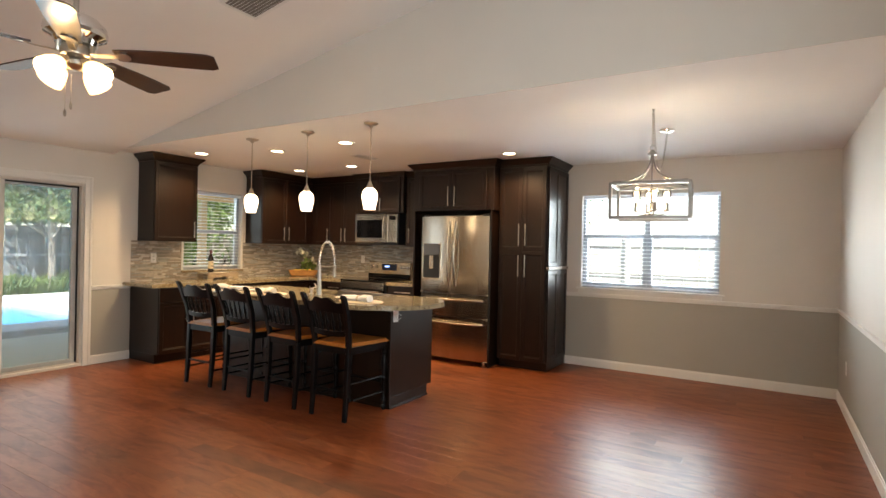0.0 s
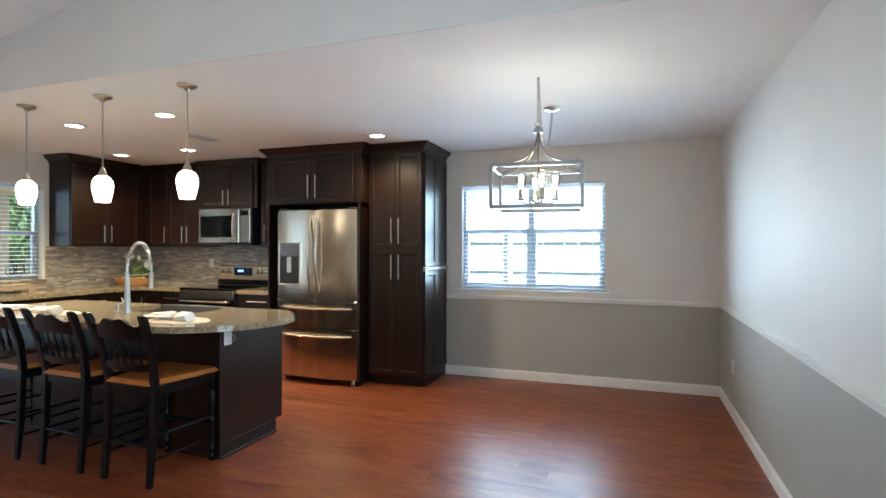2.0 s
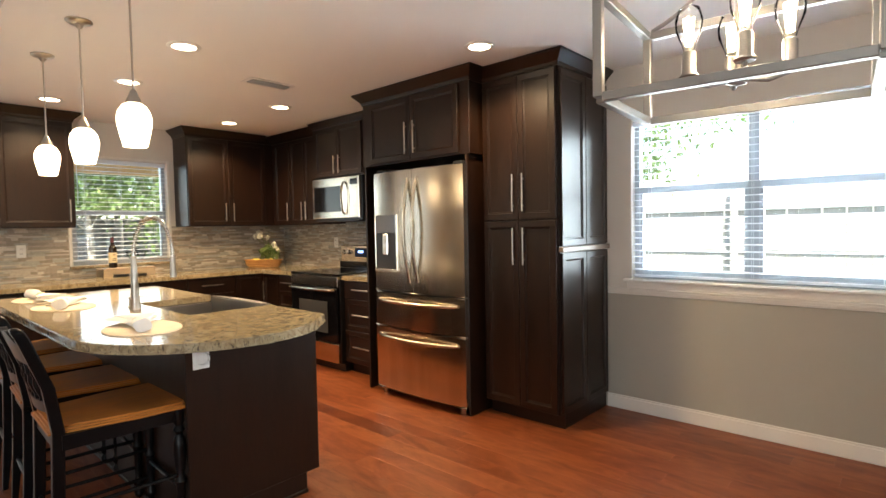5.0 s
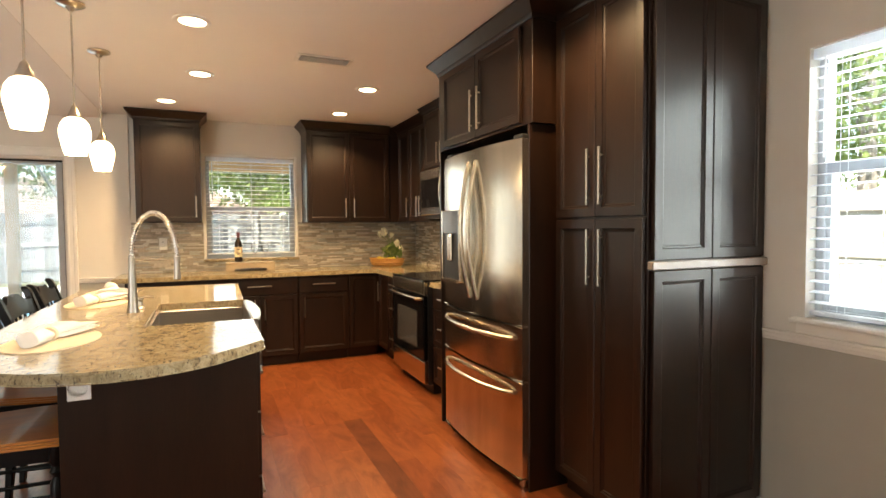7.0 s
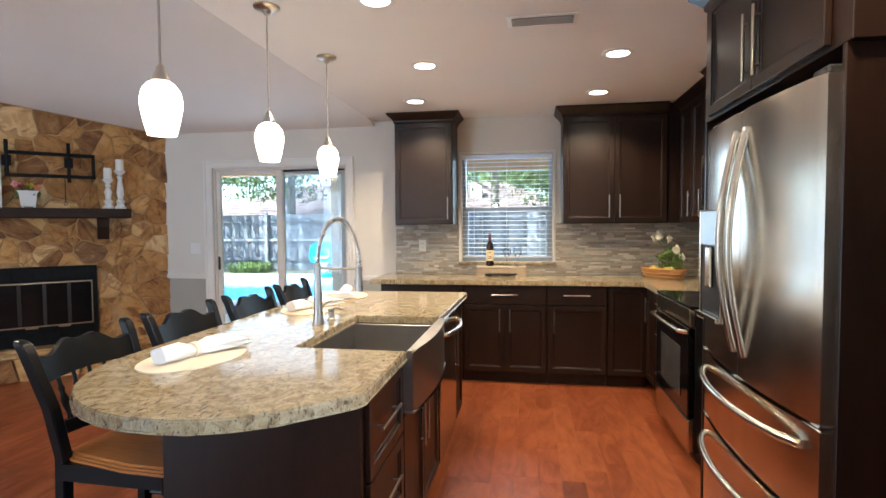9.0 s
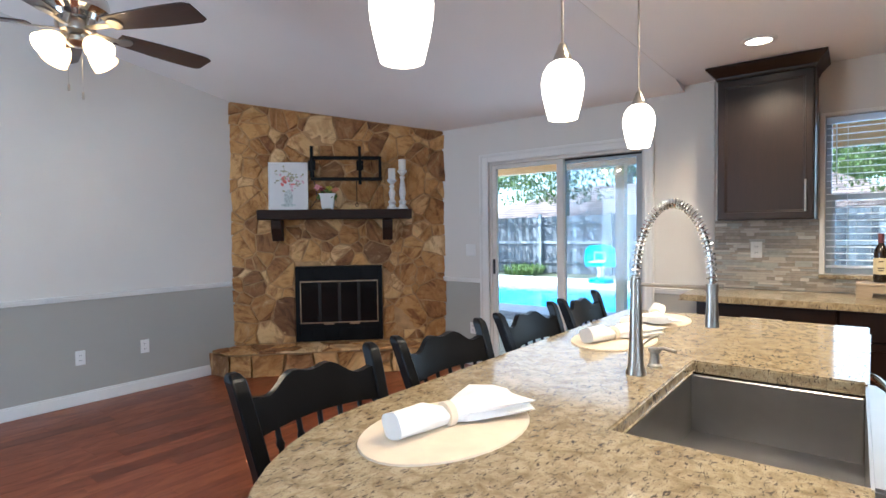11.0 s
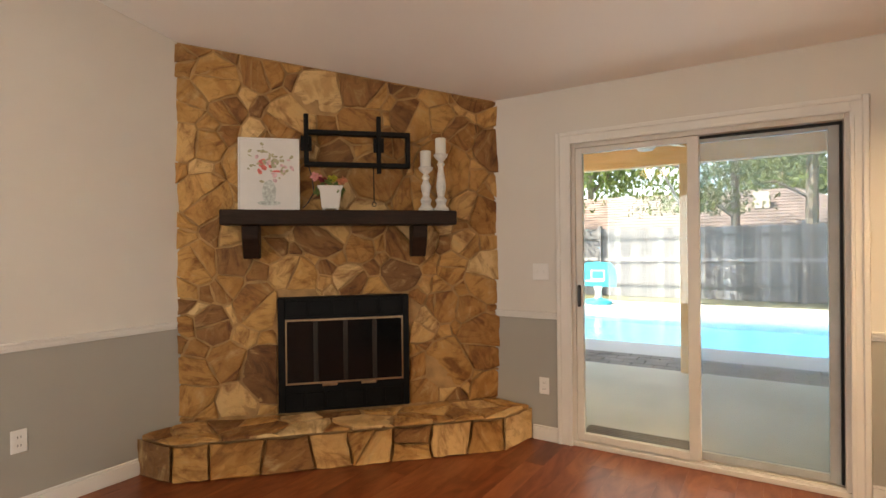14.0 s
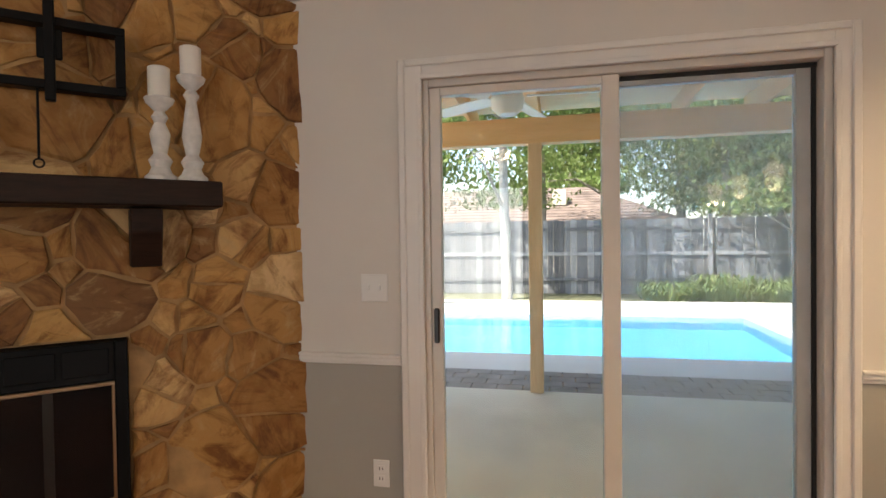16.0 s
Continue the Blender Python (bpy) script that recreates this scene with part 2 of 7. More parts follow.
def stone_mat():
    m = mat("tan_sandstone", (0.4, 0.25, 0.12), 0.75)
    rnd = node(m, "ShaderNodeObjectInfo").outputs["Random"]
    tone = ramp(m, rnd, [(0.0, (0.20, 0.092, 0.030)), (0.2, (0.32, 0.150, 0.042)), (0.45, (0.43, 0.215, 0.060)), (0.7, (0.55, 0.305, 0.095)), (0.88, (0.64, 0.39, 0.155)), (1.0, (0.74, 0.53, 0.27))])
    v = coords(m, world_space=True)
    # bedding streaks, turned another way on each stone
    ang = node(m, "ShaderNodeMath")
    ang.operation = "MULTIPLY"
    ang.inputs[1].default_value = 40.0
    link(m, rnd, ang.inputs[0])
    turn = node(m, "ShaderNodeVectorRotate")
    turn.rotation_type = "AXIS_ANGLE"
    turn.inputs["Axis"].default_value = (0.7071, 0.7071, 0)
    link(m, v, turn.inputs["Vector"])
    link(m, ang.outputs[0], turn.inputs["Angle"])
    mp = node(m, "ShaderNodeMapping", Scale=(1.0, 1.0, 2.8))
    link(m, turn.outputs[0], mp.inputs["Vector"])
    streak = noise_tex(m, mp.outputs["Vector"], 3.6, 7, 0.66, 1.0)
    blot = noise_tex(m, v, 5, 5, 0.6, 1.0)
    f = noise_tex(m, v, 80, 5, 0.7)
    col = mix(m, ramp(m, streak, [(0.34, (0.9, 0.9, 0.9)), (0.50, (0, 0, 0))]), tone, mix(m, 1.0, tone, (0.36, 0.23, 0.13), "MULTIPLY"))
    col = mix(m, ramp(m, streak, [(0.56, (0, 0, 0)), (0.72, (0.8, 0.8, 0.8))]), col, (0.56, 0.38, 0.18))
    col = mix(m, ramp(m, blot, [(0.38, (0.6, 0.6, 0.6)), (0.52, (0, 0, 0))]), col, mix(m, 1.0, col, (0.62, 0.48, 0.32), "MULTIPLY"))
    link(m, col, bsdf(m).inputs["Base Color"])
    s = node(m, "ShaderNodeMath")
    s.operation = "MULTIPLY_ADD"
    s.inputs[1].default_value = 2.0
    link(m, streak, s.inputs[0])
    link(m, f, s.inputs[2])
    bump(m, s.outputs[0], 0.45, 0.010)
    return m


M_STONE = stone_mat()
M_MORTAR = mottled("tan_mortar", (0.40, 0.235, 0.10), 0.95, 0.3, 9, 90, 0.6, 0.006)


def glass(name, tint=(1, 1, 1), gloss=1.0):
    m = bpy.data.materials.new(name)
    m.use_nodes = True
    nt = m.node_tree
    nt.nodes.remove(nt.nodes["Principled BSDF"])
    out = nt.nodes["Material Output"]
    tr = nt.nodes.new("ShaderNodeBsdfTransparent")
    tr.inputs["Color"].default_value = (*tint, 1)
    gl = nt.nodes.new("ShaderNodeBsdfGlossy")
    gl.inputs["Roughness"].default_value = 0.01
    fr = nt.nodes.new("ShaderNodeFresnel")
    fr.inputs["IOR"].default_value = 1.0 + 0.5 * gloss
    mx = nt.nodes.new("ShaderNodeMixShader")
    nt.links.new(fr.outputs[0], mx.inputs[0])
    nt.links.new(tr.outputs[0], mx.inputs[1])
    nt.links.new(gl.outputs[0], mx.inputs[2])
    nt.links.new(mx.outputs[0], out.inputs["Surface"])
    return m


M_GLASS = glass("clear_window_glass", (0.96, 0.98, 0.98))
M_BULBGLASS = glass("clear_bulb_glass", (0.985, 0.985, 0.98), 0.35)
M_WINEGLASS = glass("thin_wine_glass", (0.985, 0.985, 0.985), 0.4)


def dusty_glass():
    """Glass behind a fine, dusty insect screen."""
    m = glass("dusty_screen_glass", (0.90, 0.95, 1.0))
    nt = m.node_tree
    out = nt.nodes["Material Output"]
    old = out.inputs["Surface"].links[0].from_socket
    df = node(m, "ShaderNodeBsdfTranslucent", Color=(0.85, 0.90, 0.95, 1))
    mx = nt.nodes.new("ShaderNodeMixShader")
    f = noise_tex(m, coords(m, world_space=True), 3.0, 4)
    r = node(m, "ShaderNodeMapRange")
    r.inputs["To Min"].default_value, r.inputs["To Max"].default_value = 0.13, 0.22
    link(m, f, r.inputs["Value"])
    link(m, r.outputs["Result"], mx.inputs[0])
    link(m, old, mx.inputs[1])
    link(m, df.outputs[0], mx.inputs[2])
    link(m, mx.outputs[0], out.inputs["Surface"])
    return m


M_DUSTY = dusty_glass()
M_BOTTLE = mat("dark_bottle_glass", (0.02, 0.012, 0.006), 0.06)


def glow(name, color, strength):
    m = mat(name, (0.85, 0.82, 0.76), 0.3)
    b = bsdf(m)
    b.inputs["Emission Color"].default_value = (*color, 1)
    b.inputs["Emission Strength"].default_value = strength
    return m


M_SHADE = glow("lit_white_glass_shade", (1.0, 0.80, 0.55), 1.4)
M_FANSHADE = glow("lit_frosted_fan_shade", (1.0, 0.60, 0.24), 1.1)
M_CAN = glow("lit_recessed_lens", (1.0, 0.80, 0.55), 3.5)
M_FILAMENT = glow("lit_filament", (1.0, 0.72, 0.40), 25.0)


def leaf_mat(name, a, b):
    m = mat(name, a, 0.6)
    rnd = node(m, "ShaderNodeNewGeometry").outputs["Random Per Island"]
    link(m, ramp(m, rnd, [(0.0, a), (1.0, b)]), bsdf(m).inputs["Base Color"])
    bsdf(m).inputs["Transmission Weight"].default_value = 0.0
    tl = node(m, "ShaderNodeBsdfTranslucent")
    link(m, ramp(m, rnd, [(0.0, a), (1.0, b)]), tl.inputs["Color"])
    mx = node(m, "ShaderNodeMixShader", Fac=0.5)
    out = m.node_tree.nodes["Material Output"]
    link(m, bsdf(m).outputs[0], mx.inputs[1])
    link(m, tl.outputs[0], mx.inputs[2])
    link(m, mx.outputs[0], out.inputs["Surface"])
    return m


M_LEAF = leaf_mat("tree_leaves", (0.09, 0.16, 0.04), (0.24, 0.32, 0.10))
M_BIRCH = mottled("pale_mottled_bark", (0.30, 0.29, 0.27), 0.85, 0.45, 9, 60, 0.8, 0.015)
M_GRASS = mottled("lawn_grass", (0.13, 0.135, 0.075), 0.9, 0.5, 1.5, 60, 0.8, 0.02)
M_BARK = mottled("grey_bark", (0.26, 0.23, 0.20), 0.9, 0.5, 12, 60, 0.9, 0.02)
M_SHINGLE = mottled("brown_roof_shingles", (0.17, 0.13, 0.115), 0.9, 0.45, 1.6, 60, 0.5, 0.01)
M_PAVER = mottled("grey_brick_paver", (0.27, 0.25, 0.235), 0.9, 0.25, 4, 70, 0.5, 0.004)
M_POOL = mottled("pool_plaster", (0.055, 0.32, 0.54), 0.6, 0.06, 2, 100, 0.1, 0.002)
M_TEAL = mottled("teal_plastic", (0.02, 0.36, 0.50), 0.4, 0.05)


def water_mat():
    m = mat("pool_water", (0.62, 0.92, 1.0), 0.0)
    b = bsdf(m)
    b.inputs["Transmission Weight"].default_value = 1.0
    b.inputs["IOR"].default_value = 1.33
    n = noise_tex(m, coords(m, (1, 1, 1), world_space=True), 1.8, 4, 0.55, 0.6)
    bump(m, n, 0.3, 0.06)
    return m


M_WATER = water_mat()

# ---- mesh helpers ----
def box(bm, x0, y0, z0, x1, y1, z1, bevel=0.0, seg=1):
    m = Matrix.LocRotScale(((x0 + x1) / 2, (y0 + y1) / 2, (z0 + z1) / 2), None, (abs(x1 - x0), abs(y1 - y0), abs(z1 - z0)))
    vs = bmesh.ops.create_cube(bm, size=1, matrix=m)["verts"]
    if bevel:
        es = list({e for v in vs for e in v.link_edges})
        bmesh.ops.bevel(bm, geom=es, offset=bevel, segments=seg, affect="EDGES", profile=0.6)


def prism(bm, outline, z0, z1, bevel=0.0):
    """An upright slab over an outline of (x, y)."""
    vs = [bm.verts.new((x, y, z0)) for x, y in outline]
    f = bm.faces.new(vs)
    f.normal_update()
    if f.normal.z < 0:
        f.normal_flip()
    top = bmesh.ops.extrude_face_region(bm, geom=[f])
    tv = [g for g in top["geom"] if isinstance(g, bmesh.types.BMVert)]
    for v in tv:
        v.co.z = z1
    f.normal_flip()
    if bevel:
        es = [e for e in bm.edges if all(abs(v.co.z - z1) < 1e-6 for v in e.verts)] + [e for e in bm.edges if all(abs(v.co.z - z0) < 1e-6 for v in e.verts)]
        bmesh.ops.bevel(bm, geom=es, offset=bevel, segments=2, affect="EDGES")


def lathe(bm, profile, m=None, n=20, cap=True):
    """Turn a profile of (radius, z) round the z axis."""
    m = m or Matrix.Identity(4)
    rings = []
    for r, z in profile:
        rings.append([bm.verts.new(m @ Vector((r * math.cos(2 * math.pi * i / n), r * math.sin(2 * math.pi * i / n), z))) for i in range(n)])
    for a, b in zip(rings, rings[1:]):
        for i in range(n):
            bm.faces.new((a[i], a[(i + 1) % n], b[(i + 1) % n], b[i]))
    if cap and profile[0][0] > 1e-4:
        bm.faces.new(rings[0][::-1])
    if cap and profile[-1][0] > 1e-4:
        bm.faces.new(rings[-1])


def tube(bm, points, r, n=10, r1=None):
    """A round bar along points, tapering from r to r1."""
    pts = [Vector(p) for p in points]
    rings, up = [], None
    for i, p in enumerate(pts):
        d = (pts[min(i + 1, len(pts) - 1)] - pts[max(i - 1, 0)]).normalized()
        if up is None:
            up = d.orthogonal().normalized()
        side = d.cross(up).normalized()
        up = side.cross(d).normalized()
        rr = r if r1 is None else r + (r1 - r) * i / (len(pts) - 1)
        rings.append([bm.verts.new(p + rr * (math.cos(2 * math.pi * k / n) * up + math.sin(2 * math.pi * k / n) * side)) for k in range(n)])
    for a, b in zip(rings, rings[1:]):
        for k in range(n):
            bm.faces.new((a[k], a[(k + 1) % n], b[(k + 1) % n], b[k]))
    bm.faces.new(rings[0][::-1])
    bm.faces.new(rings[-1])


def part(name, bm, material, parent=None, label="", smooth=False):
    bmesh.ops.recalc_face_normals(bm, faces=bm.faces)
    me = bpy.data.meshes.new(name)
    bm.to_mesh(me)
    bm.free()
    for mm in material if isinstance(material, (list, tuple)) else [material]:
        me.materials.append(mm)
    if smooth:
        for p in me.polygons:
            p.use_smooth = True
        me.set_sharp_from_angle(angle=radians(38))
    ob = new(name, me)
    if parent:
        ob.parent = parent
    return tagged(ob, label)


def boxes(name, material, parent, *dims, bevel=0.0, label=""):
    bm = bmesh.new()
    for d in dims:
        box(bm, *d, bevel=bevel)
    return part(name, bm, material, parent, label)


def thing(name, m, label, category, group=""):
    ob = new(name)
    ob.empty_display_size = 0.1
    ob.matrix_world = m
    return tagged(ob, label, category, group)


def setting(ob, label, category):
    return tagged(ob, label, category, kind="structure")


# ---- the plan ----
XW, XK, XE = -6.25, -6.265, 0.805      # slider wall, kitchen wall, east wall
YS, YN, YJ = -0.44, 6.577, 3.62        # south wall, north wall, jog in the west wall
YV, H, SPLIT = 3.41, 2.44, 0.85        # edge of the vault, flat ceiling, change of wall colour
TH = 0.14


def vault(x):
    return 2.39 + 0.180 * (x - XW)


def wall(name, axis, face, out, a0, a1, top, holes, label):
    """A wall whose room face lies at face, going outward by out, from a0 to a1; holes are (a, b, z0, z1)."""
    cuts_a = sorted({a0, a1, *[h[0] for h in holes], *[h[1] for h in holes]})
    cuts_z = sorted({0.0, SPLIT, top, *[h[2] for h in holes], *[h[3] for h in holes]})
    bm = bmesh.new()
    for a, b in zip(cuts_a, cuts_a[1:]):
        for z, w in zip(cuts_z, cuts_z[1:]):
            if any(h[0] - 1e-4 <= a and b <= h[1] + 1e-4 and h[2] - 1e-4 <= z and w <= h[3] + 1e-4 for h in holes):
                continue
            n = len(bm.faces)
            if axis == "x":
                box(bm, face, a, z, face + out, b, w)
            else:
                box(bm, a, face, z, b, face + out, w)
            bm.faces.ensure_lookup_table()
            for f in bm.faces[n:]:
                f.material_index = 1 if w <= SPLIT + 1e-4 else 0
    bmesh.ops.remove_doubles(bm, verts=bm.verts, dist=1e-5)
    seen = {}
    for f in bm.faces:
        seen.setdefault(tuple(round(c, 4) for c in f.calc_center_median()), []).append(f)
    bmesh.ops.delete(bm, geom=[f for fs in seen.values() if len(fs) > 1 for f in fs], context="FACES")
    return setting(part(name, bm, [M_WALL, M_WAINSCOT]), label, "wall")


SL = (1.615, 3.115, 0.0, 2.02)
KW = (4.29, 5.17, 1.03, 2.08)
DW = (-1.735, -0.235, 0.95, 2.06)
wall("wall_west", "x", XW, -TH - 0.015, YS - 0.3, YJ, 2.75, [SL], "light greige wall with darker grey lower part and patio door")
wall("wall_kitchen", "x", XK, -TH, YJ, YN, H + 0.1, [KW], "light greige kitchen wall with a window")
wall("wall_north", "y", YN, TH, XK - TH, XE + TH, H + 0.1, [DW], "light greige wall with darker grey lower part")
wall("wall_east", "x", XE, TH, YS - TH, YN, 3.9, [(-0.1, 1.6, 0.0, 2.3)], "light greige side wall with darker grey lower part")
wall("wall_south", "y", YS, -TH, XW, XE, 3.9, [], "light greige wall with darker grey lower part")

bm = bmesh.new()
box(bm, XK - TH, YV, H, XE + TH, YN + TH, H + 0.1)
setting(part("ceiling", bm, M_CEIL), "flat white kitchen and dining ceiling", "ceiling")
bm = bmesh.new()
box(bm, XW - 0.2, YV - 0.008, H, XE + TH, YV, 3.9)
setting(part("wall_soffit", bm, M_WALL), "greige gable wall over the kitchen opening", "wall")
bm = bmesh.new()
vs = [bm.verts.new((x, y, vault(x) + dz)) for dz in (0, 0.1) for x, y in ((XW - 0.3, YS - 0.3), (XE + TH, YS - 0.3), (XE + TH, YV), (XW - 0.3, YV))]
for f in ((0, 3, 2, 1), (4, 5, 6, 7), (0, 1, 5, 4), (1, 2, 6, 5), (2, 3, 7, 6), (3, 0, 4, 7)):
    bm.faces.new([vs[i] for i in f])
setting(part("ceiling_vault", bm, M_CEIL), "sloping white vaulted ceiling", "ceiling")
# unseen closed box added behind the east opening; it keeps the sun out
bm = bmesh.new()
box(bm, XE + TH, -1.4, -0.1, XE + 2.4, 3.0, 0.0)
box(bm, XE + TH, -1.4, 2.6, XE + 2.4, 3.0, 2.7)
box(bm, XE + 2.4, -1.4, 0, XE + 2.5, 3.0, 2.6)
box(bm, XE + TH, -1.5, 0, XE + 2.4, -1.4, 2.6)
box(bm, XE + TH, 3.0, 0, XE + 2.4, 3.1, 2.6)
setting(part("wall_entry", bm, M_WALL), "plain unseen walls added to close the entry opening", "wall")
bm = bmesh.new()
box(bm, XK - 0.1, YS - 0.1, -0.12, XE + TH, YN + 0.1, -0.02)
setting(part("subfloor", bm, M_BLACKPLASTIC), "dark floor base under the planks", "floor")


def profile_strip(bm, axis, face, sign, a0, a1, rows):
    """Moulding along a wall: rows of (z0, z1, depth)."""
    for z0, z1, d in rows:
        if axis == "x":
            box(bm, face, a0, z0, face + sign * d, a1, z1, 0.003)
        else:
            box(bm, a0, face, z0, a1, face + sign * d, z1, 0.003)


BASE = [(0.0, 0.085, 0.014), (0.085, 0.10, 0.009)]
RAIL = [(0.835, 0.85, 0.010), (0.85, 0.868, 0.018), (0.868, 0.882, 0.024)]
for nm, rows in (("baseboard", BASE), ("chair_rail", RAIL)):
    for axis, face, sign, runs in (("x", XW, 1, [(1.34 if nm == "baseboard" else 1.06, 1.52), (3.19, YJ)]), ("y", YN, -1, [(-1.915, XE)]), ("x", XE, -1, [(1.6, YN - 0.03)]), ("y", YS, 1, [(-4.49 if nm == "baseboard" else -4.73, XE)])):
        for a0, a1 in runs:
            bm = bmesh.new()
            profile_strip(bm, axis, face, sign, a0, a1, rows)
            setting(part(nm, bm, M_TRIM), "white painted " + nm.replace("_", " ") + " moulding", "trim")


# ---- cabinets ----
def handle(parent, x, z, length, upright=True):
    bm = bmesh.new()
    a = length / 2
    p = (lambda s: (x, -0.034, z + s)) if upright else (lambda s: (x + s, -0.034, z))
    tube(bm, [p(-a), p(a)], 0.006, 10)
    for s in (-a * 0.72, a * 0.72):
        q = p(s)
        tube(bm, [q, (q[0], 0.0, q[2])], 0.005, 8)
    return part("handle", bm, M_NICKEL, parent, "brushed nickel bar handle", True)


def shaker(parent, x0, z0, x1, z1, name="door", rail=0.058, slab=False, mid=None):
    """A framed door or drawer front whose back lies at y = 0."""
    bm = bmesh.new()
    g = 0.002
    x0, x1, z0, z1 = x0 + g, x1 - g, z0 + g, z1 - g
    box(bm, x0, -0.02, z0, x1, 0, z1, 0.0025)
    if not slab:
        bm.faces.ensure_lookup_table()
        f = max(bm.faces, key=lambda q: q.calc_area() if q.calc_center_median().y < -0.019 else 0)
        for thick, depth in ((rail - 0.004, 0.0), (0.004, 0.006), (0.012, 0.002), (0.003, 0.003)):
            bmesh.ops.inset_region(bm, faces=[f], thickness=thick)
            for v in f.verts:
                v.co.y += depth
    return part(name, bm, M_CAB, parent)


def crown(parent, w, d, z, left=True, right=True, h=0.09, flare=0.065):
    bm = bmesh.new()
    rows = [(0.0, 0.004), (0.012, 0.010), (0.024, 0.012), (0.06, flare * 0.72), (0.078, flare), (h, flare)]
    rings = []
    for dz, o in rows:
        a, b = (-o if left else 0.0), (w + o if right else w)
        rings.append([bm.verts.new(p) for p in ((a, -o, z + dz), (b, -o, z + dz), (b, d, z + dz), (a, d, z + dz))])
    for r, s in zip(rings, rings[1:]):
        for i in range(4):
            bm.faces.new((r[i], r[(i + 1) % 4], s[(i + 1) % 4], s[i]))
    bm.faces.new(rings[0][::-1])
    bm.faces.new(rings[-1])
    return part("crown_moulding", bm, M_CAB, parent)


def cabinet(m, w, d, z0, z1, label, fronts, toe=0.0, crowned=None, group="kitchen cabinets", name="kitchen_cabinet"):
    """fronts: (x0, z0, x1, z1, kind, handle) with kind door/drawer/slab and handle (x, z, length, upright) or None."""
    t = thing(name, m, label, "cabinet", group)
    bm = bmesh.new()
    box(bm, 0, 0.001, z0 + toe, w, d - 0.004, z1, 0.002)
    if toe:
        box(bm, 0.002, 0.065, z0, w - 0.002, d - 0.01, z0 + toe)
    part("body", bm, M_CAB, t)
    for x0, a, x1, b, kind, hd in fronts:
        f = shaker(t, x0, a, x1, b, "drawer" if kind == "drawer" else "door", 0.058 if b - a > 0.24 else 0.04, kind == "slab" or b - a < 0.17)
        if hd:
            handle(f, *hd)
    if crowned:
        crown(t, w, d - 0.004, z1, *crowned)
    return t


def north(x, y):
    return pose(x, y, 0)


def west(x, y):
    return pose(x, y, 0, 0, 0, 90)


def island_pose(x, y):
    return pose(x, y, 0, 0, 0, 180)


UB, UT = 1.40, 2.345
UWX, UNY = -5.93, 6.24
# wall cabinets on the kitchen wall
cabinet(west(UWX, 3.70), 0.55, 0.335, UB, UT, "dark espresso wall cabinet with one shaker door beside the window",
        [(0.005, UB + 0.005, 0.545, UT - 0.005, "door", (0.505, UB + 0.15, 0.2, True))], crowned=(True, True))
cabinet(west(UWX, 5.245), 0.89, 0.335, UB, UT, "dark espresso wall cabinet with two shaker doors",
        [(0.005, UB + 0.005, 0.445, UT - 0.005, "door", (0.40, UB + 0.15, 0.2, True)), (0.445, UB + 0.005, 0.885, UT - 0.005, "door", (0.49, UB + 0.15, 0.2, True))], crowned=(True, False))
# corner and north wall cabinets
cabinet(north(-6.26, 6.14), 0.325, 0.433, UB, UT, "dark espresso corner wall cabinet", [], crowned=(False, False))
cabinet(north(-5.93, UNY), 0.385, 0.333, UB, UT, "dark espresso corner wall cabinet with one shaker door",
        [(0.06, UB + 0.005, 0.38, UT - 0.005, "door", (0.345, UB + 0.15, 0.2, True))], crowned=(False, False))
cabinet(north(-5.545, UNY), 0.565, 0.333, UB, UT, "dark espresso wall cabinet with two shaker doors",
        [(0.005, UB + 0.005, 0.2825, UT - 0.005, "door", (0.245, UB + 0.15, 0.2, True)), (0.2825, UB + 0.005, 0.56, UT - 0.005, "door", (0.322, UB + 0.15, 0.2, True))], crowned=(False, False))
cabinet(north(-4.98, 6.16), 0.86, 0.413, 1.862, UT + 0.03, "dark espresso wall cabinet with two doors above the microwave",
        [(0.05, 1.872, 0.43, UT + 0.02, "door", (0.39, 1.985, 0.18, True)), (0.43, 1.872, 0.81, UT + 0.02, "door", (0.47, 1.985, 0.18, True))], crowned=(True, True, 0.065, 0.05))
cabinet(north(-4.115, UNY), 0.455, 0.333, UB, UT, "narrow dark espresso wall cabinet with one door beside the microwave",
        [(0.005, UB + 0.005, 0.45, UT - 0.005, "door", (0.06, UB + 0.15, 0.2, True))], crowned=(False, False))
# fridge surround
FX0, FX1 = -3.56, -2.57
fcab = cabinet(north(-3.655, 5.75), 1.13, 0.823, 1.845, UT, "deep dark espresso cabinet with two doors above the refrigerator",
        [(0.09, 1.855, 0.565, UT - 0.01, "door", (0.52, 2.02, 0.24, True)), (0.565, 1.855, 1.04, UT - 0.01, "door", (0.61, 2.02, 0.24, True))], crowned=(True, True))
for px in (0.022, 1.105):
    boxes("end_panel", M_CAB, fcab, (px - 0.022 + 0.004, 0, 0, px, 0.818, 1.844), bevel=0.002, label="tall dark espresso panel beside the refrigerator")
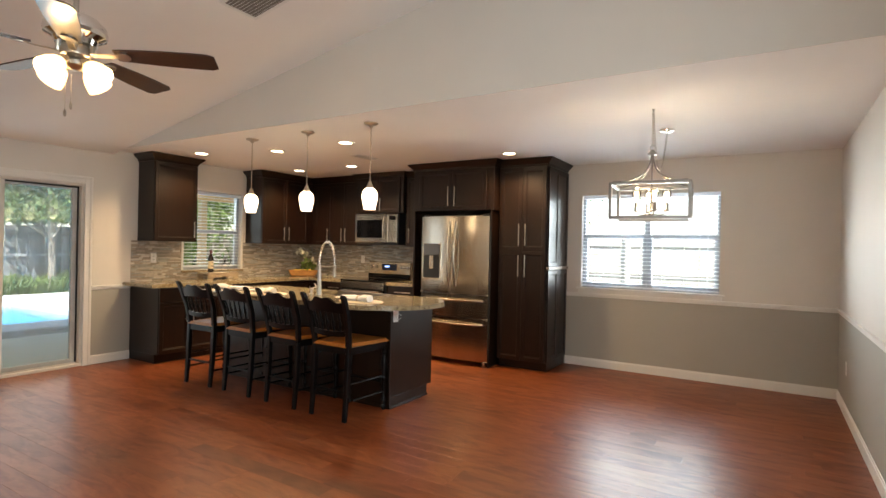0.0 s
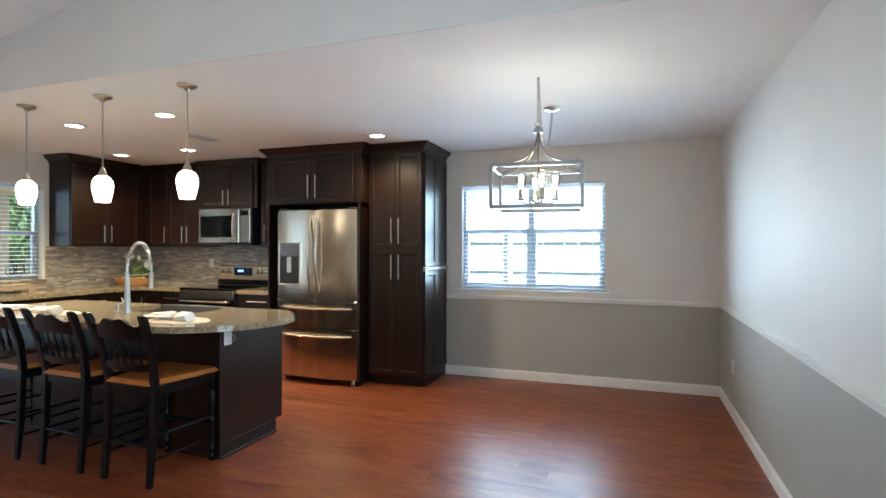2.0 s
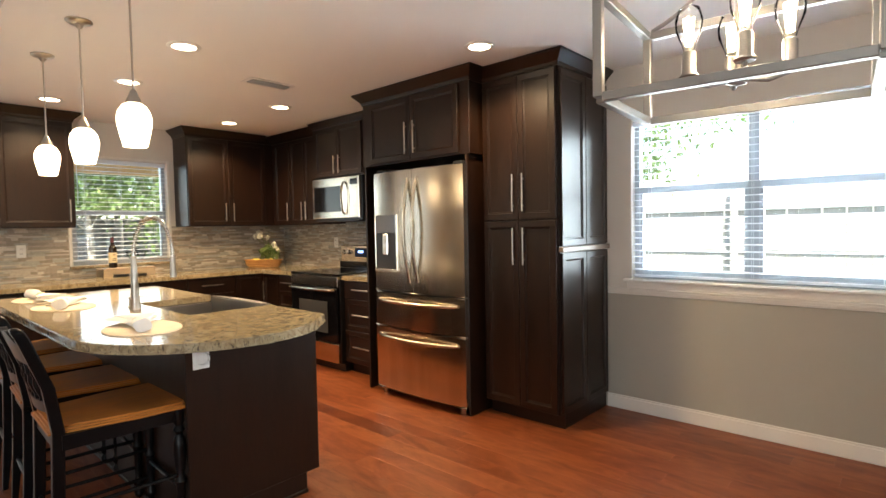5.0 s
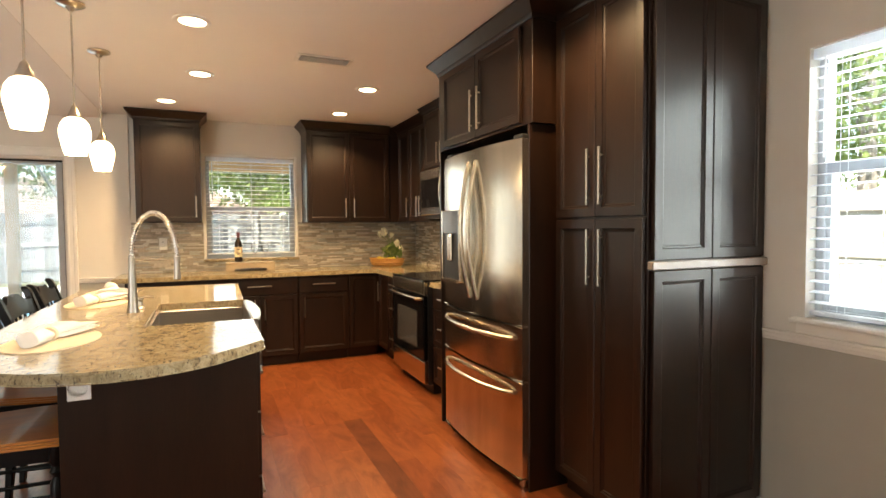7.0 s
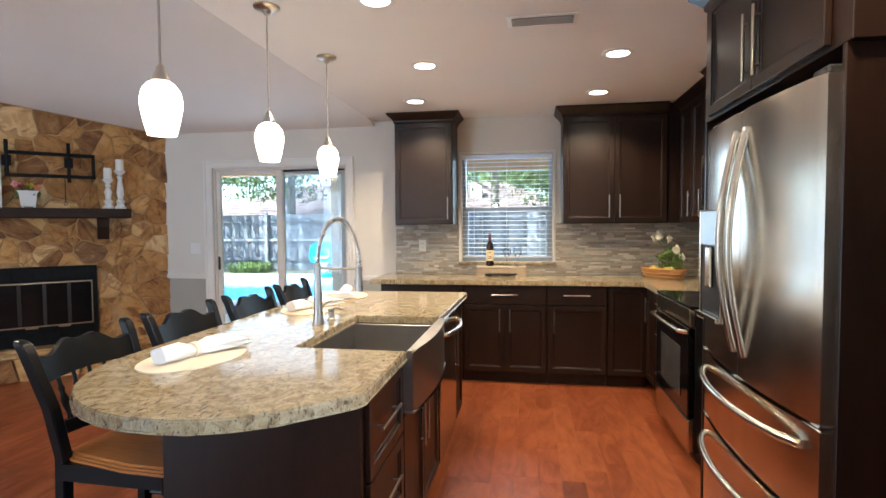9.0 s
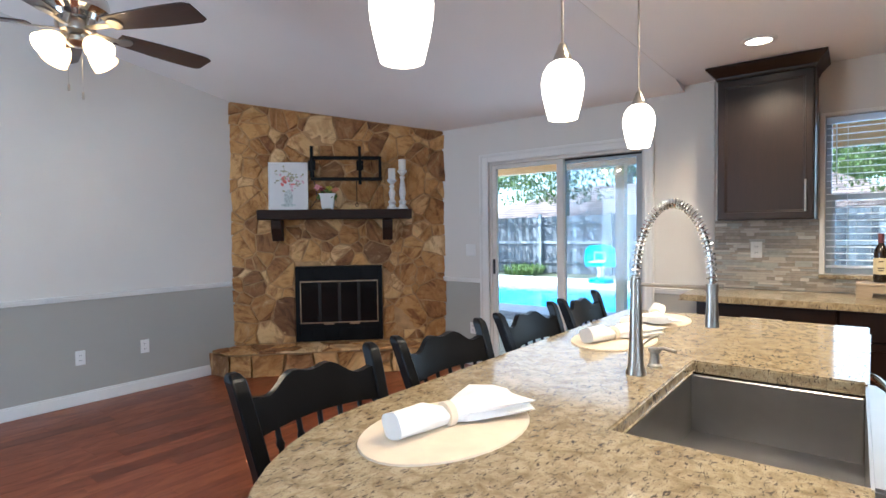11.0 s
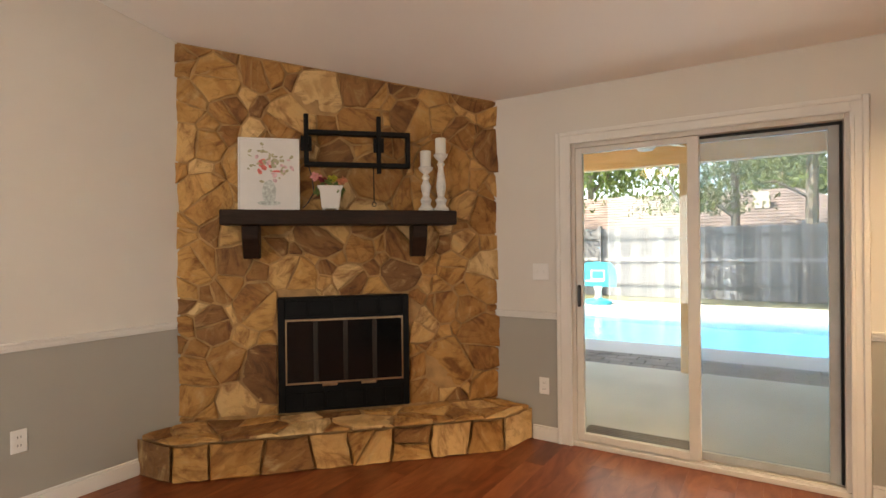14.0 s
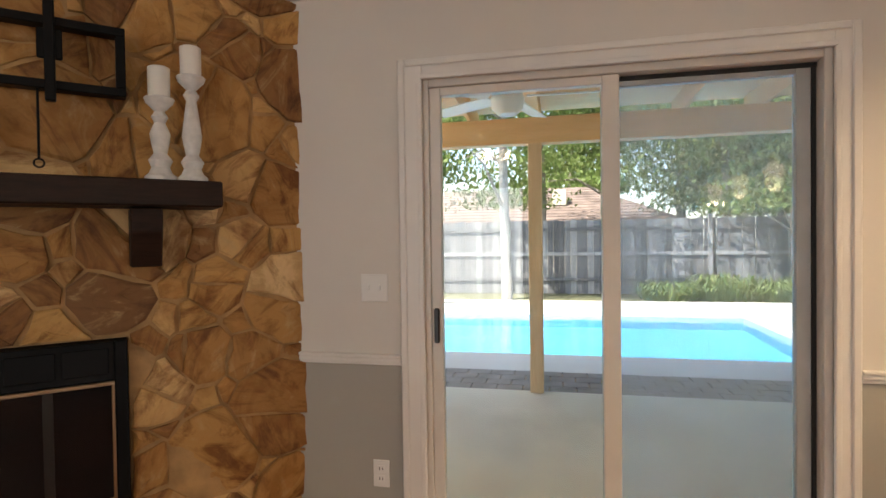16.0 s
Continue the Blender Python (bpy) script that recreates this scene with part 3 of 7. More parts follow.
# pantry
PX0, PX1, PYF = -2.522, -1.925, 5.895
t = cabinet(north(PX0, PYF), PX1 - PX0, YN - PYF, 0.0, UT, "tall dark espresso pantry cabinet with four shaker doors",
            [(0.012, 0.11, 0.305, 1.372, "door", (0.265, 1.20, 0.25, True)), (0.305, 0.11, 0.590, 1.372, "door", (0.345, 1.20, 0.25, True)),
             (0.012, 1.378, 0.305, UT - 0.01, "door", (0.265, 1.56, 0.25, True)), (0.305, 1.378, 0.590, UT - 0.01, "door", (0.345, 1.56, 0.25, True))],
            toe=0.10, crowned=(True, True))
for z0, z1 in ((0.11, 1.16), (1.20, UT - 0.01)):
    for k in (0, 1):
        sp = shaker(t, 0.01 + k * 0.325, z0, 0.335 + k * 0.325, z1, "side_panel", 0.062)
        sp.matrix_local = pose(PX1 - PX0 + 0.0005, 0.004, 0, 0, 0, 90)
boxes("light_strip", mottled("pale_wood_edge", (0.24, 0.19, 0.155), 0.35, 0.1, 20, 200, 0.1, 0.001), t, (PX1 - PX0 + 0.001, -0.004, 1.163, PX1 - PX0 + 0.034, YN - PYF - 0.01, 1.197), bevel=0.004, label="pale edge strip between the side panels")

# base cabinets along the kitchen wall
BXF, BYF, CT = -5.67, 5.93, 0.87
for y0, w, fr, lab in (
        (3.625, 0.755, [(0.005, 0.70, 0.75, 0.865, "drawer", (0.375, 0.785, 0.22, False)), (0.005, 0.11, 0.375, 0.695, "door", (0.33, 0.56, 0.2, True)), (0.375, 0.11, 0.75, 0.695, "door", (0.42, 0.56, 0.2, True))], "dark espresso base cabinet with a wide drawer over two doors"),
        (4.38, 0.72, [(0.005, 0.70, 0.715, 0.865, "drawer", (0.36, 0.785, 0.22, False)), (0.005, 0.11, 0.36, 0.695, "door", (0.315, 0.56, 0.2, True)), (0.36, 0.11, 0.715, 0.695, "door", (0.405, 0.56, 0.2, True))], "dark espresso base cabinet with a drawer over two doors"),
        (5.10, 0.50, [(0.005, 0.70, 0.495, 0.865, "drawer", (0.25, 0.785, 0.22, False)), (0.005, 0.11, 0.495, 0.695, "door", (0.06, 0.56, 0.2, True))], "dark espresso base cabinet with a drawer over one door"),
        (5.60, 0.33, [(0.005, 0.11, 0.325, 0.865, "door", None)], "dark espresso corner base cabinet")):
    cabinet(west(BXF, y0), w, 0.59, 0.0, CT, lab, fr, toe=0.10)
# base cabinets along the north wall
cabinet(north(-5.66, BYF), 0.345, 0.64, 0.0, CT, "dark espresso corner base cabinet with one narrow door",
        [(0.03, 0.11, 0.335, 0.865, "door", (0.05, 0.68, 0.2, True))], toe=0.10)
cabinet(north(-5.315, BYF), 0.345, 0.64, 0.0, CT, "dark espresso base cabinet with three drawers",
        [(0.005, 0.70, 0.34, 0.865, "drawer", (0.17, 0.785, 0.2, False)), (0.005, 0.41, 0.34, 0.695, "drawer", (0.17, 0.555, 0.2, False)), (0.005, 0.11, 0.34, 0.405, "drawer", (0.17, 0.26, 0.2, False))], toe=0.10)
cabinet(north(-4.185, BYF), 0.53, 0.64, 0.0, CT, "dark espresso base cabinet with three drawers beside the refrigerator",
        [(0.005, 0.70, 0.525, 0.865, "drawer", (0.265, 0.785, 0.26, False)), (0.005, 0.41, 0.525, 0.695, "drawer", (0.265, 0.555, 0.26, False)), (0.005, 0.11, 0.525, 0.405, "drawer", (0.265, 0.26, 0.26, False))], toe=0.10)

# worktops
bm = bmesh.new()
prism(bm, [(-6.262, 3.53), (-5.63, 3.53), (-5.63, 5.89), (-4.972, 5.89), (-4.972, YN - 0.003), (-6.262, YN - 0.003)], CT + 0.001, 0.91, 0.006)
tagged(part("granite_worktop", bm, M_GRANITE), "beige speckled granite worktop along the wall cabinets", "worktop")
bm = bmesh.new()
prism(bm, [(-4.187, 5.89), (-3.655, 5.89), (-3.655, YN - 0.003), (-4.187, YN - 0.003)], CT + 0.001, 0.91, 0.006)
tagged(part("granite_worktop", bm, M_GRANITE), "short beige granite worktop between stove and refrigerator", "worktop")


# ---- refrigerator ----
def bowed_front(bm, x0, z0, x1, z1, depth, bow, cx, half, n=12):
    """A door panel whose front bows outward across the whole appliance."""
    top, bot = [], []
    xs = [x0 + (x1 - x0) * i / n for i in range(n + 1)]
    out = [(x, -depth - bow * (1 - ((x - cx) / half) ** 2)) for x in xs]
    prism(bm, [(x0, 0), *out, (x1, 0)], z0, z1, 0.006)


def bar_pull(parent, pts, r, label="brushed steel handle"):
    bm = bmesh.new()
    tube(bm, pts, r, 12)
    return part("handle", bm, M_STEEL, parent, label, True)


fr = thing("refrigerator", pose(-3.495, 5.765, 0), "stainless steel french door refrigerator with two bottom drawers", "refrigerator")
FW = 0.935
boxes("body", mottled("grey_fridge_case", (0.20, 0.195, 0.19), 0.4, 0.06, 3, 200, 0.1, 0.001), fr, (0.004, 0, 0.05, FW - 0.004, 0.70, 1.76), bevel=0.004)
for x0, x1, z0, z1, nm in ((0.0, 0.4655, 0.845, 1.775, "door"), (0.4695, FW, 0.845, 1.775, "door"), (0.0, FW, 0.565, 0.835, "drawer"), (0.0, FW, 0.065, 0.555, "drawer")):
    bm = bmesh.new()
    bowed_front(bm, x0, z0, x1, z1, 0.05, 0.035, FW / 2, FW / 2)
    d = part(nm, bm, M_STEELV, fr, "brushed stainless " + nm, True)
    if nm == "door":
        hx = 0.423 if x0 < 0.1 else 0.512
        arc = [(hx, -0.085 - 0.055 * math.sin(math.pi * i / 12), 0.93 + 0.78 * i / 12) for i in range(13)]
        bar_pull(d, arc, 0.013)
    else:
        zz = z1 - 0.06
        arc = [(0.06 + (FW - 0.12) * i / 14, -0.065 - 0.035 * (1 - ((i - 7) / 7) ** 2) - 0.05 * math.sin(math.pi * i / 14) ** 0.5, zz) for i in range(15)]
        bar_pull(d, arc, 0.013)
for hx in (0.02, FW - 0.10):
    boxes("hinge_cover", M_BLACKPLASTIC, fr, (hx, -0.04, 1.776, hx + 0.08, 0.06, 1.80), bevel=0.006, label="black hinge cover")
for hx in (0.03, FW - 0.08):
    bm = bmesh.new()
    lathe(bm, [(0.024, 0), (0.03, 0.012), (0.02, 0.07)], pose(hx + 0.02, 0.0, 0))
    part("foot", bm, M_STEEL, fr, "grey levelling foot", True)
disp = boxes("dispenser", M_BLACKPLASTIC, fr, (0.055, -0.084, 1.02, 0.285, -0.05, 1.43), bevel=0.004, label="black water and ice dispenser recess")
boxes("dispenser_panel", mat("dispenser_display", (0.10, 0.11, 0.13), 0.15), disp, (0.057, -0.094, 1.30, 0.283, -0.084, 1.44), bevel=0.003, label="dark glossy control panel")
boxes("dispenser_frame", M_STEEL, disp, (0.04, -0.092, 1.005, 0.055, -0.06, 1.445), (0.285, -0.092, 1.005, 0.30, -0.06, 1.445), (0.0552, -0.104, 1.0, 0.2848, -0.07, 1.02), bevel=0.002, label="steel frame and drip tray")
bm = bmesh.new()
box(bm, 0.14, -0.100, 1.13, 0.20, -0.083, 1.295, 0.006)
part("dispenser_lever", bm, M_STEEL, disp, "steel dispenser lever")

# ---- stove ----
st = thing("stove", pose(-4.965, 5.86, 0), "stainless steel electric stove with black glass top", "stove")
boxes("body", M_BLACKPLASTIC, st, (0.002, 0.02, 0.08, 0.768, 0.70, 0.905), bevel=0.003)
boxes("plinth", M_BLACKPLASTIC, st, (0.02, 0.07, 0.0, 0.75, 0.68, 0.08))
boxes("cooktop", M_BLACKGLASS, st, (-0.001, -0.02, 0.906, 0.771, 0.64, 0.922), bevel=0.005, label="black ceramic glass cooktop")
boxes("front_trim", M_STEEL, st, (0.0, -0.015, 0.80, 0.77, 0.02, 0.905), bevel=0.006, label="stainless front trim")
od = boxes("oven_door", M_BLACKGLASS, st, (0.004, -0.02, 0.28, 0.766, 0.018, 0.795), bevel=0.006, label="black glass oven door")
boxes("oven_window", mat("dark_oven_window", (0.05, 0.05, 0.052), 0.1), od, (0.15, -0.024, 0.36, 0.62, -0.0205, 0.66), bevel=0.002, label="dark oven window")
bar_pull(od, [(0.04, -0.015, 0.77), (0.05, -0.06, 0.775), *[(0.06 + 0.65 * i / 10, -0.062 - 0.012 * math.sin(math.pi * i / 10), 0.775) for i in range(11)], (0.72, -0.06, 0.775), (0.73, -0.015, 0.77)], 0.013)
boxes("storage_drawer", M_STEEL, st, (0.004, -0.018, 0.09, 0.766, 0.018, 0.27), bevel=0.006, label="stainless storage drawer")
bg_ = boxes("backguard", M_STEEL, st, (0.0, 0.62, 0.925, 0.77, 0.69, 1.165), bevel=0.008, label="stainless backguard with controls")
boxes("backguard_shelf", M_BLACKGLASS, bg_, (0.0, 0.60, 0.924, 0.77, 0.62, 0.99), bevel=0.003, label="black glass lower strip")
boxes("display", mat("stove_display", (0.012, 0.02, 0.05), 0.12), bg_, (0.25, 0.612, 1.04, 0.52, 0.6195, 1.135), bevel=0.002, label="dark clock display with blue digits")
bm = bmesh.new()
for k in range(4):
    box(bm, 0.31 + k * 0.022, 0.609, 1.085, 0.323 + k * 0.022, 0.6118, 1.11)
part("display_digits", bm, glow("blue_digits", (0.15, 0.35, 1.0), 1.5), bg_, "lit blue clock digits")
for kx in (0.055, 0.15, 0.60, 0.665, 0.725):
    bm = bmesh.new()
    lathe(bm, [(0.024, 0), (0.024, 0.012), (0.019, 0.03), (0.0, 0.031)], pose(kx, 0.619, 1.09, 90))
    part("knob", bm, M_CHROME, bg_, "round metal control knob", True)

# ---- microwave ----
mw = thing("microwave", pose(-4.945, 6.135, 1.428), "stainless over-the-range microwave with dark glass door", "microwave")
boxes("body", M_BLACKPLASTIC, mw, (0, 0.02, 0, 0.76, 0.43, 0.43), bevel=0.004)
md = boxes("door", M_STEEL, mw, (0.0, -0.02, 0.02, 0.60, 0.018, 0.425), bevel=0.006, label="stainless microwave door")
boxes("window", M_BLACKGLASS, md, (0.035, -0.023, 0.085, 0.50, -0.0195, 0.34), bevel=0.003, label="dark glass window")
bar_pull(md, [(0.545, -0.02, 0.06), *[(0.545, -0.045 - 0.02 * math.sin(math.pi * i / 8), 0.07 + 0.29 * i / 8) for i in range(9)], (0.545, -0.02, 0.37)], 0.011)
mp_ = boxes("control_panel", M_STEEL, mw, (0.603, -0.02, 0.02, 0.76, 0.018, 0.425), bevel=0.006, label="stainless control panel")
boxes("display", M_BLACKGLASS, mp_, (0.625, -0.022, 0.34, 0.74, -0.0195, 0.395), bevel=0.002, label="dark clock display")
boxes("vent_grille", M_BLACKPLASTIC, mw, (0.03, -0.005, -0.012, 0.73, 0.36, 0.0), bevel=0.003)

# ---- backsplash ----
def backsplash(name, axis, face, a0, a1, z0, z1, hole=None):
    bm = bmesh.new()
    if axis == "x":
        rects = [(a0, a1, z0, z1)] if not hole else [(a0, hole[0], z0, z1), (hole[1], a1, z0, z1), (hole[0], hole[1], z0, hole[2])]
        for a, b, c, d in rects:
            box(bm, face, a, c, face + 0.006, b, d)
    else:
        box(bm, a0, face - 0.006, z0, a1, face, z1)
    base = setting(part(name, bm, M_GROUT), "grey and tan glass mosaic strip backsplash", "backsplash")
    verts, faces = [], []
    rows = [z0]
    while rows[-1] < z1 - 0.02:
        rows.append(rows[-1] + random.choice((0.0155, 0.0155, 0.024)))
    for z, w in zip(rows, rows[1:]):
        a = a0 - random.random() * 0.1
        while a < a1:
            b = a + random.choice((0.05, 0.1, 0.1, 0.15))
            p, q = max(a, a0) + 0.0008, min(b, a1) - 0.0008
            a = b
            if q - p < 0.006:
                continue
            if hole and q > hole[0] and p < hole[1] and w > hole[2]:
                if p < hole[0] - 0.01:
                    q = hole[0]
                elif q > hole[1] + 0.01:
                    p = hole[1]
                else:
                    continue
            t0, t1 = 0.006, 0.0105 + random.random() * 0.002
            i = len(verts)
            for s, e in ((t0, 0.0), (t1, 0.0008)):
                for u, v in ((p + e, z + 0.001 + e), (q - e, z + 0.001 + e), (q - e, w - 0.001 - e), (p + e, w - 0.001 - e)):
                    verts.append((face + s, u, v) if axis == "x" else (u, face - s, v))
            faces += [(i + 4, i + 5, i + 6, i + 7), (i, i + 1, i + 5, i + 4), (i + 1, i + 2, i + 6, i + 5), (i + 2, i + 3, i + 7, i + 6), (i + 3, i, i + 4, i + 7)]
    me = bpy.data.meshes.new("mosaic_tiles")
    me.from_pydata(verts, [], faces)
    me.materials.append(M_TILE)
    ob = new("mosaic_tiles", me)
    ob.parent = base
    tagged(ob, "small grey, tan and cream mosaic strips", kind="stuff")


backsplash("backsplash_kitchen", "x", XK, YJ + 0.003, YN - 0.012, 0.912, UB + 0.005, (KW[0] - 0.03, KW[1] + 0.03, KW[2] - 0.03))
backsplash("backsplash_north", "y", YN, XK + 0.012, -3.64, 0.912, UB + 0.42)


# ---- island ----
IYF = 4.46
cabinet(island_pose(-2.545, IYF), 0.455, 0.62, 0.0, CT, "dark espresso island cabinet with stacked drawers",
        [(0.02, 0.60, 0.45, 0.865, "drawer", (0.235, 0.735, 0.25, False)), (0.02, 0.335, 0.45, 0.595, "drawer", (0.235, 0.47, 0.25, False)), (0.02, 0.11, 0.45, 0.33, "drawer", (0.235, 0.225, 0.25, False))], toe=0.10, group="island cabinets")
cabinet(island_pose(-3.002, IYF), 0.778, 0.62, 0.0, 0.66, "dark espresso sink cabinet with two shaker doors",
        [(0.005, 0.11, 0.387, 0.655, "door", (0.345, 0.50, 0.2, True)), (0.387, 0.11, 0.77, 0.655, "door", (0.43, 0.50, 0.2, True))], toe=0.10, group="island cabinets")
icab = cabinet(island_pose(-4.385, IYF), 0.38, 0.62, 0.0, CT, "dark espresso island end cabinet with one door",
        [(0.005, 0.11, 0.375, 0.865, "door", (0.06, 0.60, 0.25, True))], toe=0.10, group="island cabinets")
boxes("back_panel", M_CAB, icab, (-1.842, 0.622, 0, 0.378, 0.64, CT), bevel=0.002, label="dark espresso back panel")
boxes("shoe_moulding", M_CAB, icab, (-1.842, 0.6405, 0, 0.378, 0.652, 0.02), bevel=0.004)
boxes("end_panel", M_CAB, icab, (-1.862, -0.005, 0.10, -1.844, 0.65, CT), (-1.8618, 0.07, 0, -1.8442, 0.65, 0.10), bevel=0.002, label="dark espresso end panel")
boxes("shoe_moulding", M_CAB, icab, (-1.874, 0.07, 0, -1.8625, 0.65, 0.02), bevel=0.004)

dw = thing("dishwasher", island_pose(-3.786, IYF), "built-in dishwasher with dark front and curved steel handle", "dishwasher")
boxes("body", M_BLACKPLASTIC, dw, (0.003, 0.0, 0.10, 0.592, 0.52, 0.865))
boxes("door", M_STEEL, dw, (0.003, -0.03, 0.11, 0.592, -0.001, 0.865), bevel=0.006, label="dark stainless dishwasher door")
bar_pull(dw, [(0.04, -0.03, 0.80), *[(0.05 + 0.49 * i / 10, -0.06 - 0.035 * math.sin(math.pi * i / 10), 0.80) for i in range(11)], (0.55, -0.03, 0.80)], 0.014, "curved steel handle")
boxes("plinth", M_BLACKPLASTIC, dw, (0.01, 0.065, 0.0, 0.585, 0.5, 0.099))

# island worktop with an open-fronted cut for the sink
edge = [(-4.82, 3.46)]
edge += [(-2.80 + 0.595 * math.cos(radians(a)), 4.03 + 0.57 * math.sin(radians(a))) for a in range(-90, 1, 9)]
edge += [(-2.212, 4.12), (-2.245, 4.22), (-2.30, 4.315), (-2.455, 4.475), (-2.49, 4.49), (-3.006, 4.49), (-3.006, 4.035), (-3.764, 4.035), (-3.764, 4.49), (-4.82, 4.51)]
bm = bmesh.new()
prism(bm, edge, CT + 0.001, 0.908, 0.005)
tagged(part("island_worktop", bm, M_GRANITE), "beige speckled granite island top with a rounded end", "worktop")

sk = thing("farmhouse_sink", island_pose(-3.0075, 4.515), "stainless steel farmhouse sink with a bowed apron", "sink")
bm = bmesh.new()
W, D = 0.755, 0.50
front = [(W * i / 12, -0.032 * (1 - ((i - 6) / 6) ** 2)) for i in range(13)]
prism(bm, [*front, (W, 0.03), (0, 0.03)], 0.665, 0.905, 0.006)
part("apron", bm, M_SINK, sk, "bowed brushed steel apron", True)
for dims in ((0.0, 0.031, 0.665, 0.018, D, 0.866), (W - 0.018, 0.031, 0.665, W, D, 0.866), (0.018, D - 0.018, 0.665, W - 0.018, D, 0.866)):
    boxes("basin_wall", M_SINK, sk, dims, bevel=0.003)
boxes("basin_floor", M_SINK, sk, (0.018, 0.031, 0.665, W - 0.018, D - 0.018, 0.68))
bm = bmesh.new()
lathe(bm, [(0.0, 0.681), (0.045, 0.681), (0.045, 0.684), (0.03, 0.685), (0.0, 0.683)], pose(W / 2, 0.3, 0))
part("drain", bm, M_CHROME, sk, "round steel drain", True)

fc = thing("kitchen_faucet", pose(-3.49, 3.935, 0.908), "brushed nickel spring pull-down kitchen faucet", "faucet")
bm = bmesh.new()
lathe(bm, [(0.030, 0), (0.030, 0.008), (0.024, 0.03), (0.020, 0.12), (0.014, 0.29), (0.012, 0.30)])
part("stem", bm, M_NICKEL, fc, smooth=True)
arc = [(0, 0.105 - 0.105 * math.cos(math.pi * i / 24), 0.29 + (0.225 * math.sin(math.pi * i / 24))) for i in range(25)]
bm = bmesh.new()
tube(bm, [(0, 0, 0.28), *arc, (0, 0.21, 0.20)], 0.007)
part("hose", bm, M_CHROME, fc, smooth=True)
bm = bmesh.new()
coil = []
path = [Vector(p) for p in arc]
turns, per = 46, 8
for k in range(turns * per + 1):
    s = k / (turns * per) * (len(path) - 1)
    i = min(int(s), len(path) - 2)
    c = path[i].lerp(path[i + 1], s - i)
    d = (path[i + 1] - path[i]).normalized()
    u = Vector((1, 0, 0))
    v = d.cross(u)
    a = 2 * math.pi * k / per
    coil.append(c + 0.0125 * (math.cos(a) * u + math.sin(a) * v))
tube(bm, coil, 0.0028, 5)
part("spring", bm, M_CHROME, fc, "coiled chrome spring", True)
bm = bmesh.new()
lathe(bm, [(0.011, 0.27), (0.014, 0.255), (0.017, 0.19), (0.018, 0.165), (0.0, 0.164)], pose(0, 0.21, 0))
part("spray_head", bm, M_NICKEL, fc, smooth=True)
bm = bmesh.new()
tube(bm, [(0, 0.0, 0.275), (0, 0.21, 0.275)], 0.006)
lathe(bm, [(0.017, 0.262), (0.017, 0.286)], pose(0, 0.21, 0))
lathe(bm, [(0.017, 0.262), (0.017, 0.286)])
part("holder_arm", bm, M_NICKEL, fc, smooth=True)
bm = bmesh.new()
tube(bm, [(-0.02, 0, 0.075), (-0.045, 0, 0.08)], 0.011)
tube(bm, [(-0.04, 0, 0.08), (-0.075, 0.02, 0.10), (-0.10, 0.035, 0.105)], 0.006, 10, 0.004)
part("lever", bm, M_NICKEL, fc, smooth=True)
sd = thing("soap_dispenser", pose(-3.61, 3.955, 0.908), "small brushed nickel soap dispenser on the island", "soap dispenser")
bm = bmesh.new()
lathe(bm, [(0.022, 0), (0.022, 0.006), (0.016, 0.012), (0.014, 0.045), (0.02, 0.05), (0.02, 0.06), (0.0, 0.062)])
part("base", bm, M_NICKEL, sd, smooth=True)
bm = bmesh.new()
tube(bm, [(0, 0, 0.055), (0.01, 0.03, 0.065), (0.02, 0.07, 0.06)], 0.006)
part("spout", bm, M_NICKEL, sd, smooth=True)


